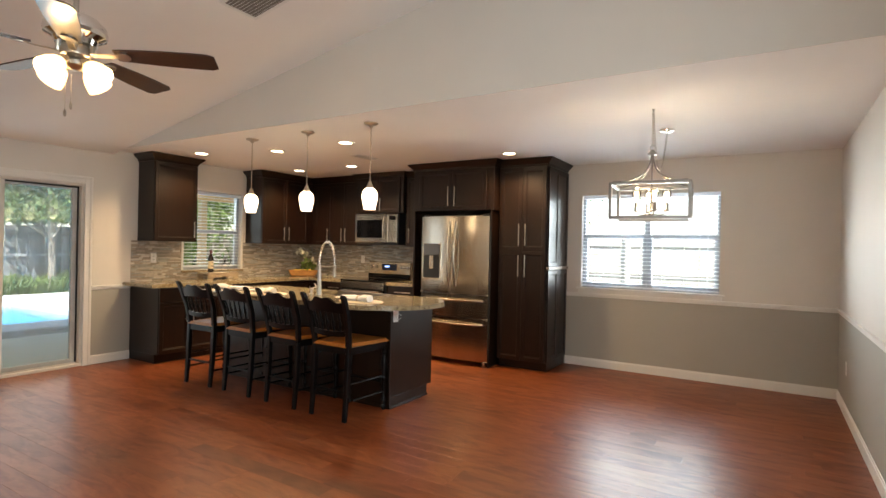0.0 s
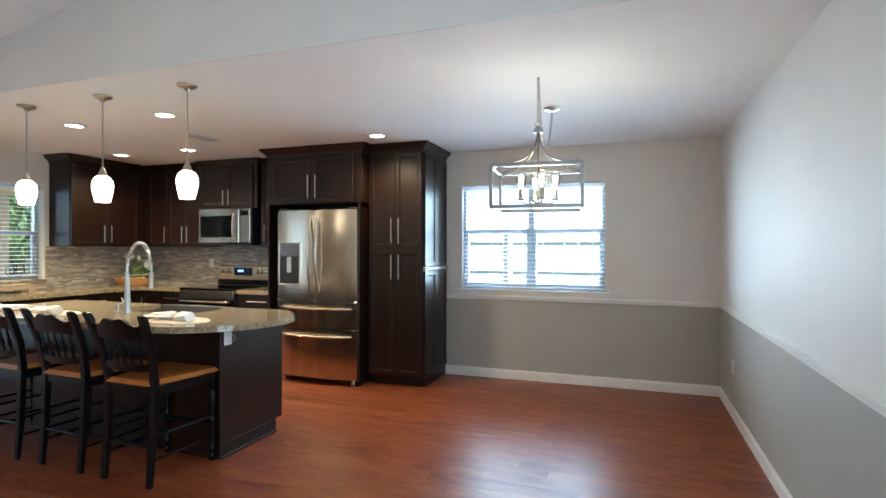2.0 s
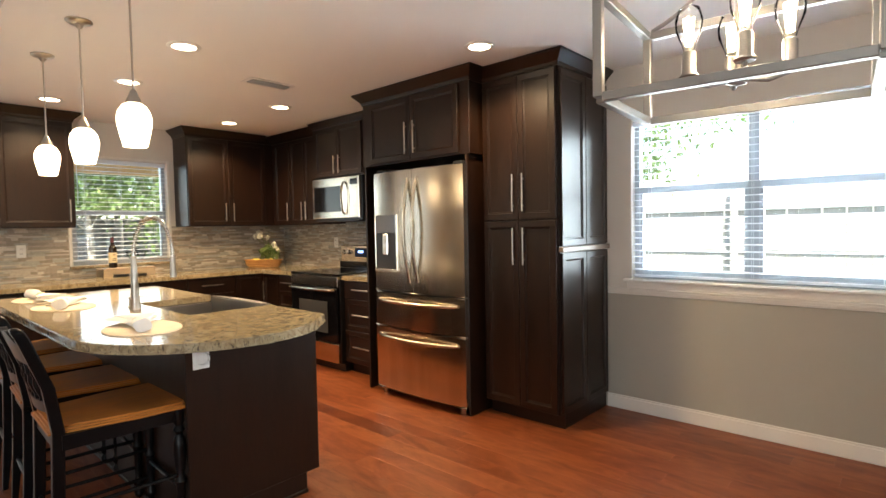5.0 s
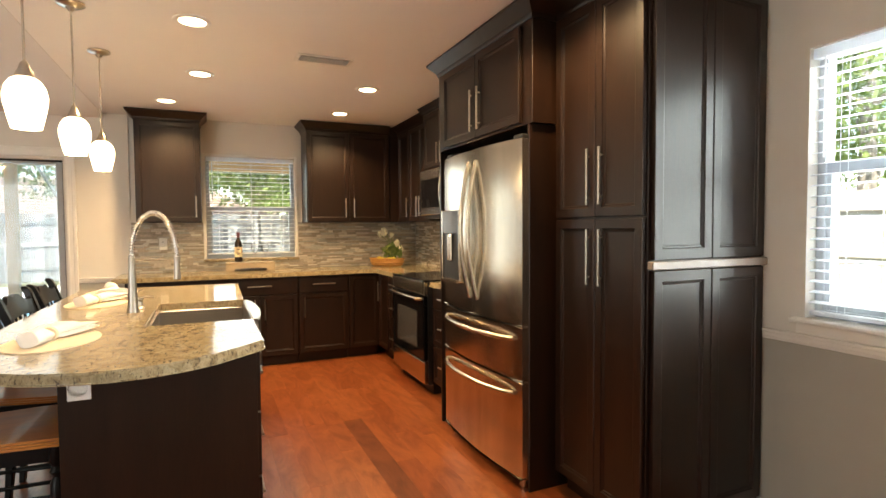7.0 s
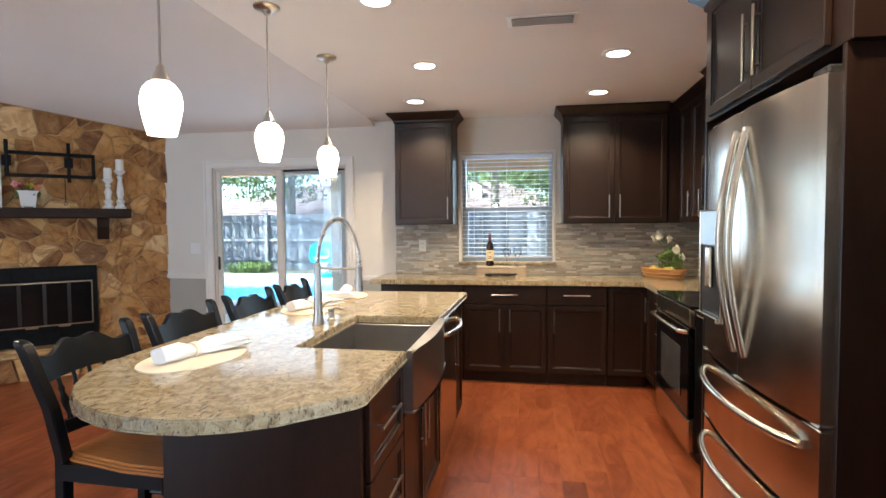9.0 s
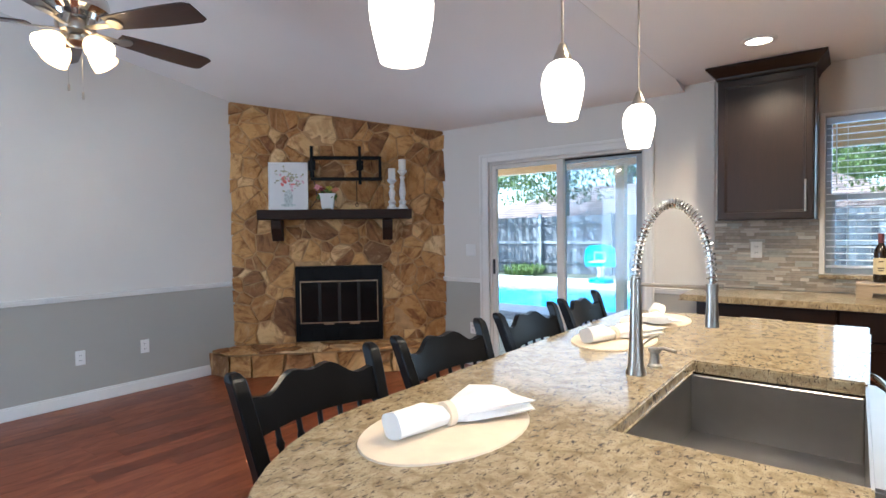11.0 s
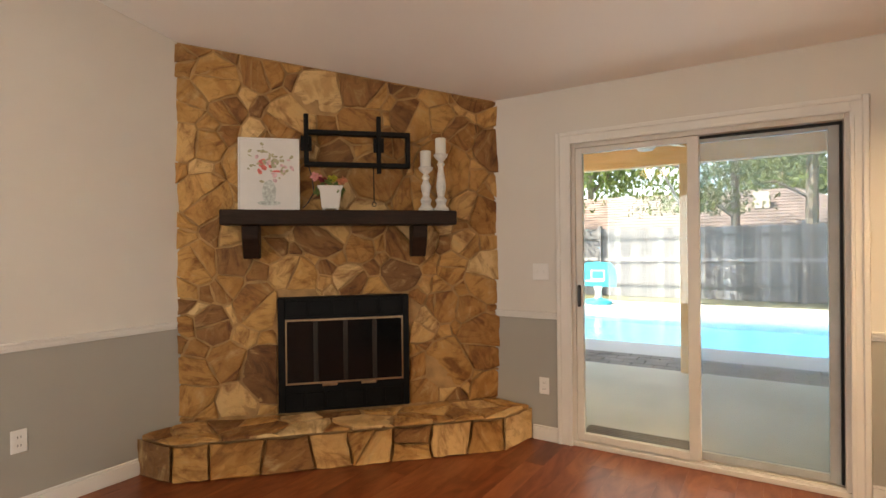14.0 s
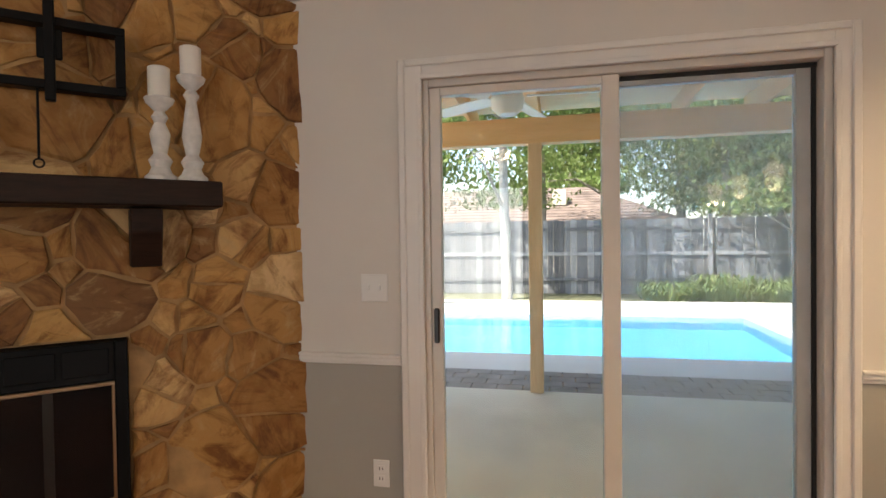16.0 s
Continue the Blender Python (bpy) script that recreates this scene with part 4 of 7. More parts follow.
# ---- bar chairs ----
def bar_chair(m):
    c = thing("bar_chair", m, "black painted spindle-back bar chair with honey oak seat", "chair", "chairs at the island")
    for s in (-1, 1):
        bm = bmesh.new()
        pts = [(0.0, 0.0), (0.28, 0.022), (0.62, 0.032), (0.80, 0.005), (1.0, -0.064), (1.03, -0.078), (1.045, -0.088)]
        rings = []
        for z, y in pts:
            x = s * (0.175 + 0.035 * max(0, z - 0.6) / 0.42)
            hx, hy = (0.0195 if z < 1.04 else 0.013), (0.02 if 0.1 < z < 1.04 else 0.012)
            rings.append([bm.verts.new((x + a * hx, y + b * hy, z)) for a, b in ((-1, -1), (1, -1), (1, 1), (-1, 1))])
        for a, b in zip(rings, rings[1:]):
            for i in range(4):
                bm.faces.new((a[i], a[(i + 1) % 4], b[(i + 1) % 4], b[i]))
        bm.faces.new(rings[0][::-1])
        bm.faces.new(rings[-1])
        bmesh.ops.bevel(bm, geom=list(bm.edges), offset=0.004, segments=1, affect="EDGES")
        part("back_leg", bm, M_BLACK, c)
        bm = bmesh.new()
        lathe(bm, [(0.012, 0), (0.022, 0.02), (0.022, 0.035), (0.013, 0.05), (0.025, 0.075), (0.025, 0.09), (0.014, 0.11), (0.018, 0.15), (0.018, 0.25), (0.026, 0.275), (0.015, 0.30), (0.021, 0.33), (0.027, 0.40), (0.024, 0.46), (0.014, 0.485), (0.025, 0.505), (0.016, 0.525), (0.024, 0.54), (0.024, 0.60)], pose(s * 0.19, 0.455, 0), 12)
        part("front_leg", bm, M_BLACK, c, smooth=True)
    bm = bmesh.new()
    prism(bm, [(-0.165, 0.052), (-0.16, 0.012), (0.16, 0.012), (0.165, 0.052), (0.208, 0.30), (0.213, 0.47), (0.19, 0.49), (-0.19, 0.49), (-0.213, 0.47), (-0.208, 0.30)], 0.605, 0.630, 0.009)
    part("seat", bm, M_SEAT, c, "honey oak saddle seat", True)
    boxes("seat_frame", M_BLACK, c, (-0.185, 0.02, 0.545, 0.185, 0.04, 0.604), (-0.185, 0.44, 0.545, 0.185, 0.46, 0.604), (-0.2, 0.04, 0.5451, -0.18, 0.44, 0.604), (0.18, 0.04, 0.5451, 0.2, 0.44, 0.604))

    def back_y(z):
        return 0.005 - 0.07 * (z - 0.80) / 0.22 if z > 0.8 else 0.032 - 0.027 * (z - 0.62) / 0.18
    # crest rail with a wavy top
    bm = bmesh.new()
    n = 20
    cols = []
    for i in range(n + 1):
        u = -1 + 2 * i / n
        x = 0.195 * u
        top = 0.995 + 0.022 * math.cos(u * math.pi * 1.0) - 0.010 * math.cos(u * math.pi * 3)
        bot = 0.885 + 0.012 * (1 - u * u)
        bow = -0.022 * (1 - u * u)
        cols.append([bm.verts.new((x, back_y(z) + bow + dy, z)) for z, dy in ((bot, -0.012), (top, -0.011), (top, 0.011), (bot, 0.012))])
    for a, b in zip(cols, cols[1:]):
        for i in range(4):
            bm.faces.new((a[i], a[(i + 1) % 4], b[(i + 1) % 4], b[i]))
    bm.faces.new(cols[0][::-1])
    bm.faces.new(cols[-1])
    part("crest_rail", bm, M_BLACK, c, smooth=True)
    bm = bmesh.new()
    cols = []
    for i in range(13):
        u = -1 + i / 6
        bow = -0.018 * (1 - u * u)
        cols.append([bm.verts.new((0.185 * u, back_y(z) + bow + dy, z - 0.015 * (1 - u * u))) for z, dy in ((0.70, -0.010), (0.745, -0.010), (0.745, 0.010), (0.70, 0.010))])
    for a, b in zip(cols, cols[1:]):
        for i in range(4):
            bm.faces.new((a[i], a[(i + 1) % 4], b[(i + 1) % 4], b[i]))
    bm.faces.new(cols[0][::-1])
    bm.faces.new(cols[-1])
    part("lower_back_rail", bm, M_BLACK, c, smooth=True)
    for k in range(5):
        u = (k - 2) * 0.31
        x, bow = 0.2 * u, -0.019 * (1 - u * u)
        a, b = Vector((x * 0.95, back_y(0.735) + bow, 0.725)), Vector((x * 1.05, back_y(0.895) + bow, 0.90))
        d = b - a
        m2 = Matrix.Translation(a) @ d.to_track_quat("Z", "Y").to_matrix().to_4x4()
        bm = bmesh.new()
        ln = d.length
        lathe(bm, [(0.007, 0), (0.009, 0.1 * ln), (0.006, 0.16 * ln), (0.013, 0.36 * ln), (0.014, 0.46 * ln), (0.007, 0.62 * ln), (0.011, 0.7 * ln), (0.007, 0.78 * ln), (0.007, ln)], m2, 10)
        part("spindle", bm, M_BLACK, c, smooth=True)
    for a, b, r in (((-0.178, 0.02, 0.235), (0.178, 0.02, 0.235), 0.010), ((-0.19, 0.455, 0.24), (0.19, 0.455, 0.24), 0.011), ((-0.178, 0.02, 0.30), (-0.19, 0.455, 0.30), 0.009), ((0.178, 0.02, 0.30), (0.19, 0.455, 0.30), 0.009), ((-0.178, 0.02, 0.16), (-0.19, 0.455, 0.16), 0.009), ((0.178, 0.02, 0.16), (0.19, 0.455, 0.16), 0.009)):
        bm = bmesh.new()
        tube(bm, [a, Vector(a).lerp(Vector(b), 0.5), b], r, 8)
        part("stretcher", bm, M_BLACK, c, smooth=True)
    for ob in c.children:
        ob.data.transform(Matrix.Diagonal((1.06, 1.0, 0.965, 1.0)))
    return c


first = bar_chair(pose(-2.79, 3.345, 0, 0, 0, -2))
for x, y, r in ((-3.362, 3.36, -3), (-3.963, 3.375, -2.5), (-4.538, 3.375, 1)):
    copy_thing(first, pose(x, y, 0, 0, 0, r))


# ---- place settings ----
def placemat(m):
    bm = bmesh.new()
    outline = [(0.225 * math.cos(a) * (1 + 0.012 * math.sin(3 * a)), 0.155 * math.sin(a)) for a in [2 * math.pi * i / 36 for i in range(36)]]
    prism(bm, outline, 0, 0.004, 0.001)
    ob = part("placemat", bm, M_MAT)
    ob.matrix_world = m
    return tagged(ob, "oval cream woven placemat on the island", "placemat", "placemats")


def napkin(m):
    """A rolled napkin pinched by a ring, its free end fanning out."""
    n = thing("napkin", m, "white linen napkin gathered in a ring", "napkin", "napkins")
    bm = bmesh.new()
    cols = []
    for i in range(25):
        s = i / 24
        x = -0.16 + 0.34 * s
        pinch = min(1, abs(s - 0.45) / 0.2)
        hw = (0.020 + 0.016 * pinch) if s < 0.45 else 0.020 + 0.085 * ((s - 0.45) / 0.55) ** 0.8
        hh = (0.018 + 0.012 * pinch) if s < 0.45 else 0.020 * (1 - 0.4 * (s - 0.45))
        ring = []
        for k in range(20):
            a = 2 * math.pi * k / 20
            fold = 1 + (0.22 * math.sin(5 * a + 2 * s) if s > 0.5 else 0.08 * math.sin(4 * a + 6 * s))
            ring.append(bm.verts.new((x + 0.012 * math.sin(5 * a) * (s > 0.8), hw * math.cos(a) * fold, max(0.001, hh + hh * math.sin(a) * fold + (0.02 * (s - 0.5) if s > 0.5 else 0)))))
        cols.append(ring)
    for a, b in zip(cols, cols[1:]):
        for k in range(20):
            bm.faces.new((a[k], a[(k + 1) % 20], b[(k + 1) % 20], b[k]))
    bm.faces.new(cols[0][::-1])
    bm.faces.new(cols[-1])
    part("cloth", bm, M_CLOTH, n, smooth=True)
    bm = bmesh.new()
    m2 = pose(-0.007, 0, 0.021, 0, 90)
    lathe(bm, [(0.026, -0.011), (0.029, -0.009), (0.029, 0.009), (0.026, 0.011)], m2, 18)
    part("napkin_ring", bm, M_MAT, n, "cream napkin ring", True)
    return n


pm = placemat(pose(-2.80, 3.74, 0.9085, 0, 0, -6))
for x, y, r in ((-3.95, 3.70, 0), (-4.5, 3.70, 3)):
    copy_thing(pm, pose(x, y, 0.9085, 0, 0, r))
nk = napkin(pose(-2.82, 3.73, 0.913, 0, 0, 168))
copy_thing(nk, pose(-3.95, 3.70, 0.913, 0, 0, 160))
copy_thing(nk, pose(-4.5, 3.70, 0.913, 0, 0, 12))


# ---- fireplace ----
FP = pose(-4.73, -0.44, 0, 0, 0, 135)   # local x along the stone face, -y into the room
FPL = 2.16


def clip_poly(poly, n, d):
    """Keep the side of a convex polygon where n.p <= d."""
    out = []
    for i, p in enumerate(poly):
        q = poly[(i + 1) % len(poly)]
        a, b = p.dot(n) - d, q.dot(n) - d
        if a <= 0:
            out.append(p)
        if (a < 0 < b) or (b < 0 < a):
            out.append(p.lerp(q, a / (a - b)))
    return out


def cells(region, points, ghosts=()):
    """Voronoi cells of points inside a convex region."""
    res = []
    every = list(points) + list(ghosts)
    for i, p in enumerate(points):
        poly = list(region)
        for j, q in enumerate(every):
            if i == j or (q - p).length > 1.2:
                continue
            n = q - p
            poly = clip_poly(poly, n, (p + q).dot(n) / 2)
            if len(poly) < 3:
                break
        if len(poly) >= 3:
            res.append(poly)
    return res


def stone_mesh(poly, rng, gap, low, high):
    """One rough-edged stone: outline in x-z, standing proud toward -y."""
    c = sum(poly, Vector((0, 0))) / len(poly)
    ring = []
    for i, p in enumerate(poly):
        q = poly[(i + 1) % len(poly)]
        k = max(1, int((q - p).length / 0.05))
        for s in range(k):
            r = p.lerp(q, s / k)
            d = c - r
            ring.append(r + d.normalized() * (gap + rng.random() * 0.012))
    if len(ring) < 3:
        return None
    h = low + (high - low) * rng.random()
    tx, tz = (rng.random() - 0.5) * 0.13, (rng.random() - 0.5) * 0.13
    bm = bmesh.new()
    rings = []
    for inset, y in ((0.0, 0.0), (0.002, -h * 0.7), (0.012, -h)):
        vs = []
        for r in ring:
            d = c - r
            s = r + d.normalized() * min(inset, d.length * 0.4)
            yy = y + (tx * (s.x - c.x) + tz * (s.y - c.y) + (rng.random() - 0.5) * 0.006 if y < 0 else 0)
            vs.append(bm.verts.new((s.x, yy, s.y)))
        rings.append(vs)
    n = len(ring)
    for a, b in zip(rings, rings[1:]):
        for i in range(n):
            bm.faces.new((a[i], a[(i + 1) % n], b[(i + 1) % n], b[i]))
    mid = [bm.verts.new((v.co.x * 0.5 + c.x * 0.5, v.co.y - 0.003 + (rng.random() - 0.5) * 0.008, v.co.z * 0.5 + c.y * 0.5)) for v in rings[-1]]
    for i in range(n):
        bm.faces.new((rings[-1][i], rings[-1][(i + 1) % n], mid[(i + 1) % n], mid[i]))
    bm.faces.new(mid)
    return bm


def scatter(rng, w, h, count, gap):
    pts = []
    tries = 0
    while len(pts) < count and tries < 20000:
        tries += 1
        p = Vector((rng.random() * w, rng.random() * h))
        if all(((p - q) * 1.0).length > gap for q in pts):
            pts.append(p)
    return pts


fireplace = thing("fireplace", FP, "corner fireplace faced with rough tan and brown sandstone", "fireplace")
FB = (0.615, 1.49, 0.25, 1.015)
for u0, u1, z0, z1 in ((0, FB[0], 0.0, None), (FB[1], FPL, 0.0, None), (FB[0], FB[1], FB[3], None), (FB[0], FB[1], 0.0, FB[2])):
    bm = bmesh.new()
    t0 = z1 if z1 else 2.66 - 0.127 * u0
    t1 = z1 if z1 else 2.66 - 0.127 * u1
    vs = [bm.verts.new(p) for p in ((u0, 0.02, z0), (u1, 0.02, z0), (u1, 0.02, t1), (u0, 0.02, t0), (u0, 0.2, z0), (u1, 0.2, z0), (u1, 0.2, t1), (u0, 0.2, t0))]
    for f in ((0, 1, 2, 3), (7, 6, 5, 4), (0, 4, 5, 1), (1, 5, 6, 2), (2, 6, 7, 3), (3, 7, 4, 0)):
        bm.faces.new([vs[i] for i in f])
    part("mortar_bed", bm, M_MORTAR, fireplace, "rough tan mortar between the stones")


def sized_points(rng, inside, w, z0, z1, tries=9000):
    """Scattered stone centres, each with a reach of its own."""
    pts = []
    for k in range(tries):
        p = Vector((rng.random() * w, z0 + rng.random() * (z1 - z0)))
        r = (0.19 if k < 60 else 0.14 if k < 700 else 0.085) * (0.8 + 0.4 * rng.random())
        if inside(p) and all((p - q).length > 0.66 * (r + e) for q, e in pts):
            pts.append((p, r))
    return pts


def sized_cells(region, pts, ghosts):
    """Like cells, with larger cells round points of greater reach."""
    res = []
    every = pts + ghosts
    for p, r in pts:
        poly = list(region)
        for q, e in every:
            n = q - p
            if n.length < 1e-5 or n.length > 0.9:
                continue
            poly = clip_poly(poly, n, (q.dot(q) - p.dot(p) + r * r - e * e) / 2)
            if len(poly) < 3:
                break
        if len(poly) >= 3:
            res.append((p, poly))
    return res


def halves(poly, rng):
    """Some stones are split once by a slanting cut."""
    if rng.random() < 0.4:
        return [poly]
    c = sum(poly, Vector((0, 0))) / len(poly)
    d = max((p - q for p in poly for q in poly), key=lambda v: v.length)
    if d.length < 0.22:
        return [poly]
    t_ = math.atan2(d.y, d.x) + rng.gauss(0, 0.45)
    n = Vector((math.cos(t_), math.sin(t_)))
    off = c.dot(n) + rng.gauss(0, 0.02)
    both = [clip_poly(poly, n, off), clip_poly(poly, -n, -off)]
    return [q for q in both if len(q) > 2]


rng = random.Random(23)
top = 2.655


def off_firebox(p):
    return not (FB[0] < p.x < FB[1] and p.y < FB[3])


stone_pts = sized_points(rng, off_firebox, FPL, 0.26, 2.63)
ghosts = []
for p, r in stone_pts:
    if p.y < FB[3] and p.x < FB[0]:
        ghosts.append((Vector((2 * FB[0] - p.x, p.y)), r))
    elif p.y < FB[3] and p.x > FB[1]:
        ghosts.append((Vector((2 * FB[1] - p.x, p.y)), r))
    elif FB[0] - 0.05 < p.x < FB[1] + 0.05 and p.y < FB[3] + 0.45:
        ghosts.append((Vector((p.x, 2 * FB[3] - p.y)), r))
ghosts = [g for g in ghosts if not off_firebox(g[0])]
face = [Vector(p) for p in ((0, 0.24), (FPL, 0.24), (FPL, top - 0.127 * FPL), (0, top))]
for p, poly in sized_cells(face, stone_pts, ghosts):
    if any(FB[0] < q.x < FB[1] and q.y < FB[3] for q in poly):
        if p.y > FB[3]:
            poly = clip_poly(poly, Vector((0, -1)), -FB[3])
        elif p.x < FB[0]:
            poly = clip_poly(poly, Vector((1, 0)), FB[0])
        else:
            poly = clip_poly(poly, Vector((-1, 0)), -FB[1])
    if len(poly) < 3:
        continue
    for piece in halves(poly, rng):
        b = stone_mesh(piece, rng, 0.0012, 0.006, 0.017)
        if b:
            s = part("stone", b, M_STONE, fireplace)
            s.location.y = 0.019
# hearth
hearth = thing("hearth", pose(0, 0, 0), "raised hearth of rough sandstone blocks", "hearth")
HO = [(-4.49, YS + 0.002), (-4.515, -0.14), (-5.93, 1.265), (XW + 0.002, 1.32)]
bm = bmesh.new()
prism(bm, [*[(x - 0.02, y - 0.015) for x, y in HO], (XW + 0.005, 1.01), (-4.79, YS + 0.005)], 0.0, 0.225)
part("mortar_bed", bm, M_MORTAR, hearth)
for (ax, ay), (bx, by) in zip(HO, HO[1:]):
    ln = math.hypot(bx - ax, by - ay)
    pts = [Vector(((i + 0.5 + (rng.random() - 0.5) * 0.5) * ln / max(1, round(ln / 0.26)), 0.11 + (rng.random() - 0.5) * 0.12)) for i in range(max(1, round(ln / 0.26)))]
    pts += [Vector((rng.random() * ln, 0.05 + 0.14 * rng.random())) for i in range(int(ln / 0.7))]
    reg = [Vector(p) for p in ((0, 0), (ln, 0), (ln, 0.215), (0, 0.215))]
    for poly in cells(reg, pts):
        b = stone_mesh(poly, rng, 0.002, 0.007, 0.015)
        if b:
            s = part("stone", b, M_STONE, hearth)
            s.matrix_local = pose(bx, by, 0.002, 0, 0, math.degrees(math.atan2(ay - by, ax - bx))) @ pose(0, 0.012, 0)
pts = [p for p in scatter(rng, 2.4, 0.75, 34, 0.11)]
bmin = Vector((-6.2, -0.6))
dirx, diry = Vector((-1, 1)) / 2 ** 0.5, Vector((1, 1)) / 2 ** 0.5
o = Vector((-4.68, -0.59))
world_pts = [o + dirx * (p.x - 0.1) + diry * (p.y - 0.05) for p in pts]
reg = [Vector(p) for p in ((XW + 0.01, 1.32), (XW + 0.01, 1.06), (-4.76, YS + 0.01), (-4.49, YS + 0.01), (-4.505, -0.135), (-5.92, 1.28))]
for poly in cells(reg, world_pts):
    b = stone_mesh([Vector((p.x, p.y)) for p in poly], rng, 0.003, 0.010, 0.016)
    if b:
        s = part("stone", b, M_STONE, hearth)
        s.matrix_local = pose(0, 0, 0.223, -90)

# firebox
fb = thing("fireplace_insert", FP, "black metal fireplace insert with glass doors", "fireplace insert")
U0, U1, Z0, Z1 = FB[0] + 0.004, FB[1] - 0.004, 0.256, FB[3] - 0.004
for dims in ((U0, -0.03, Z0, U0 + 0.045, 0.05, Z1), (U1 - 0.04, -0.03, Z0, U1, 0.05, Z1), (U0 + 0.045, -0.0298, Z1 - 0.14, U1 - 0.04, 0.05, Z1), (U0 + 0.045, -0.0298, Z0, U1 - 0.04, 0.05, Z0 + 0.18)):
    boxes("surround", M_IRON, fb, dims, bevel=0.004)
boxes("chamber", M_IRON, fb, (U0, 0.34, Z0, U1, 0.36, Z1), (U0, 0.05, Z0, U0 + 0.02, 0.34, Z1), (U1 - 0.02, 0.05, Z0, U1, 0.34, Z1), (U0, 0.05, Z0, U1, 0.34, Z0 + 0.02), (U0, 0.05, Z1 - 0.02, U1, 0.34, Z1))
M_BRASS = mat("aged_brass_trim", (0.50, 0.36, 0.22), 0.35, 1.0)
da, db, dz0, dz1 = U0 + 0.047, U1 - 0.042, Z0 + 0.182, Z1 - 0.142
boxes("door_frame", M_BRASS, fb, (da, -0.036, dz1 - 0.014, db, -0.02, dz1), (da, -0.036, dz0, db, -0.02, dz0 + 0.012), (da, -0.0358, dz0, da + 0.01, -0.02, dz1), (db - 0.01, -0.0358, dz0, db, -0.02, dz1), bevel=0.002, label="thin aged brass door frame")
pw = (db - da) / 4
M_SMOKE = mat("smoky_door_glass", (0.006, 0.006, 0.006), 0.1, spec=0.3)
for k in range(4):
    p = boxes("door", M_SMOKE, fb, (da + k * pw + 0.008, -0.030, dz0 + 0.012, da + (k + 1) * pw - 0.008, -0.024, dz1 - 0.014), bevel=0.001, label="smoked glass folding door")
    if k:
        boxes("door_stile", mottled("dark_bronze_metal", (0.035, 0.03, 0.025), 0.4, 0.1, metal=0.6), p, (da + k * pw - 0.015, -0.033, dz0 + 0.013, da + k * pw + 0.015, -0.031, dz1 - 0.015), label="bronze door stile")
for u in (0.30, 0.63):
    boxes("door_pull", M_BRASS, fb, (da + u * (db - da), -0.062, dz0 - 0.012, da + u * (db - da) + 0.10, -0.037, dz0 + 0.006), bevel=0.004, label="aged brass door pull")
for k in range(6):
    boxes("vent_louvre", M_IRON, fb, (U0 + 0.05 + k * 0.13, -0.036, Z0 + 0.02, U0 + 0.165 + k * 0.13, -0.0302, Z0 + 0.13), bevel=0.004)
for k in range(5):
    boxes("vent_louvre", M_IRON, fb, (U0 + 0.05 + k * 0.155, -0.036, Z1 - 0.115, U0 + 0.19 + k * 0.155, -0.0302, Z1 - 0.02), bevel=0.004)

mantel = thing("mantel_shelf", FP, "dark walnut mantel shelf on two corbels", "mantel")
boxes("shelf", M_MANTEL, mantel, (0.30, -0.21, 1.487, 1.79, -0.0, 1.58), bevel=0.006)
for u in (0.47, 1.55):
    bm = bmesh.new()
    vs = [(0.0, 1.484), (-0.16, 1.484), (-0.15, 1.40), (-0.085, 1.275), (0.0, 1.275)]
    fs = []
    for x in (u - 0.05, u + 0.05):
        fs.append([bm.verts.new((x, y, z)) for y, z in vs])
    bm.faces.new(fs[0])
    bm.faces.new(fs[1][::-1])
    for i in range(5):
        bm.faces.new((fs[0][i], fs[0][(i + 1) % 5], fs[1][(i + 1) % 5], fs[1][i]))
    bmesh.ops.bevel(bm, geom=list(bm.edges), offset=0.005, segments=1, affect="EDGES")
    part("corbel", bm, M_MANTEL, mantel)


# ---- on the mantel ----
def on_mantel(u, y):
    return FP @ pose(u, y, 1.5805)


pic = thing("painting", on_mantel(0.58, -0.075) @ pose(0, 0, 0, -4), "framed watercolour of flowers in a vase leaning on the mantel", "painting")
boxes("frame", M_WHITE, pic, (-0.19, -0.012, 0, -0.181, 0.012, 0.475), (0.181, -0.012, 0, 0.19, 0.012, 0.475), (-0.181, -0.0119, 0, 0.181, 0.012, 0.009), (-0.181, -0.0119, 0.466, 0.181, 0.012, 0.475), bevel=0.002, label="thin white frame")
boxes("canvas", mottled("painting_paper", (0.72, 0.70, 0.68), 0.8, 0.03, 9, 200, 0.2, 0.001), pic, (-0.181, -0.004, 0.009, 0.181, 0.010, 0.466), label="pale grey paper")
prng = random.Random(4)


def dab(name, spots, col, lab):
    bm = bmesh.new()
    for x, z, rx, rz, rot in spots:
        n = 9
        vs = [bm.verts.new((x + rx * math.cos(a) * math.cos(rot) - rz * math.sin(a) * math.sin(rot), -0.0046, z + rx * math.cos(a) * math.sin(rot) + rz * math.sin(a) * math.cos(rot))) for a in [2 * math.pi * k / n + prng.random() * 0.3 for k in range(n)]]
        bm.faces.new(vs)
    part(name, bm, mottled(name + "_paint", col, 0.8, 0.3, 60), pic, lab)


def around(n, cx, cz, sx, sz, r0, r1):
    return [(cx + prng.gauss(0, sx), cz + prng.gauss(0, sz), r0 + prng.random() * r1, (r0 + prng.random() * r1) * 0.6, prng.random() * 3) for k in range(n)]


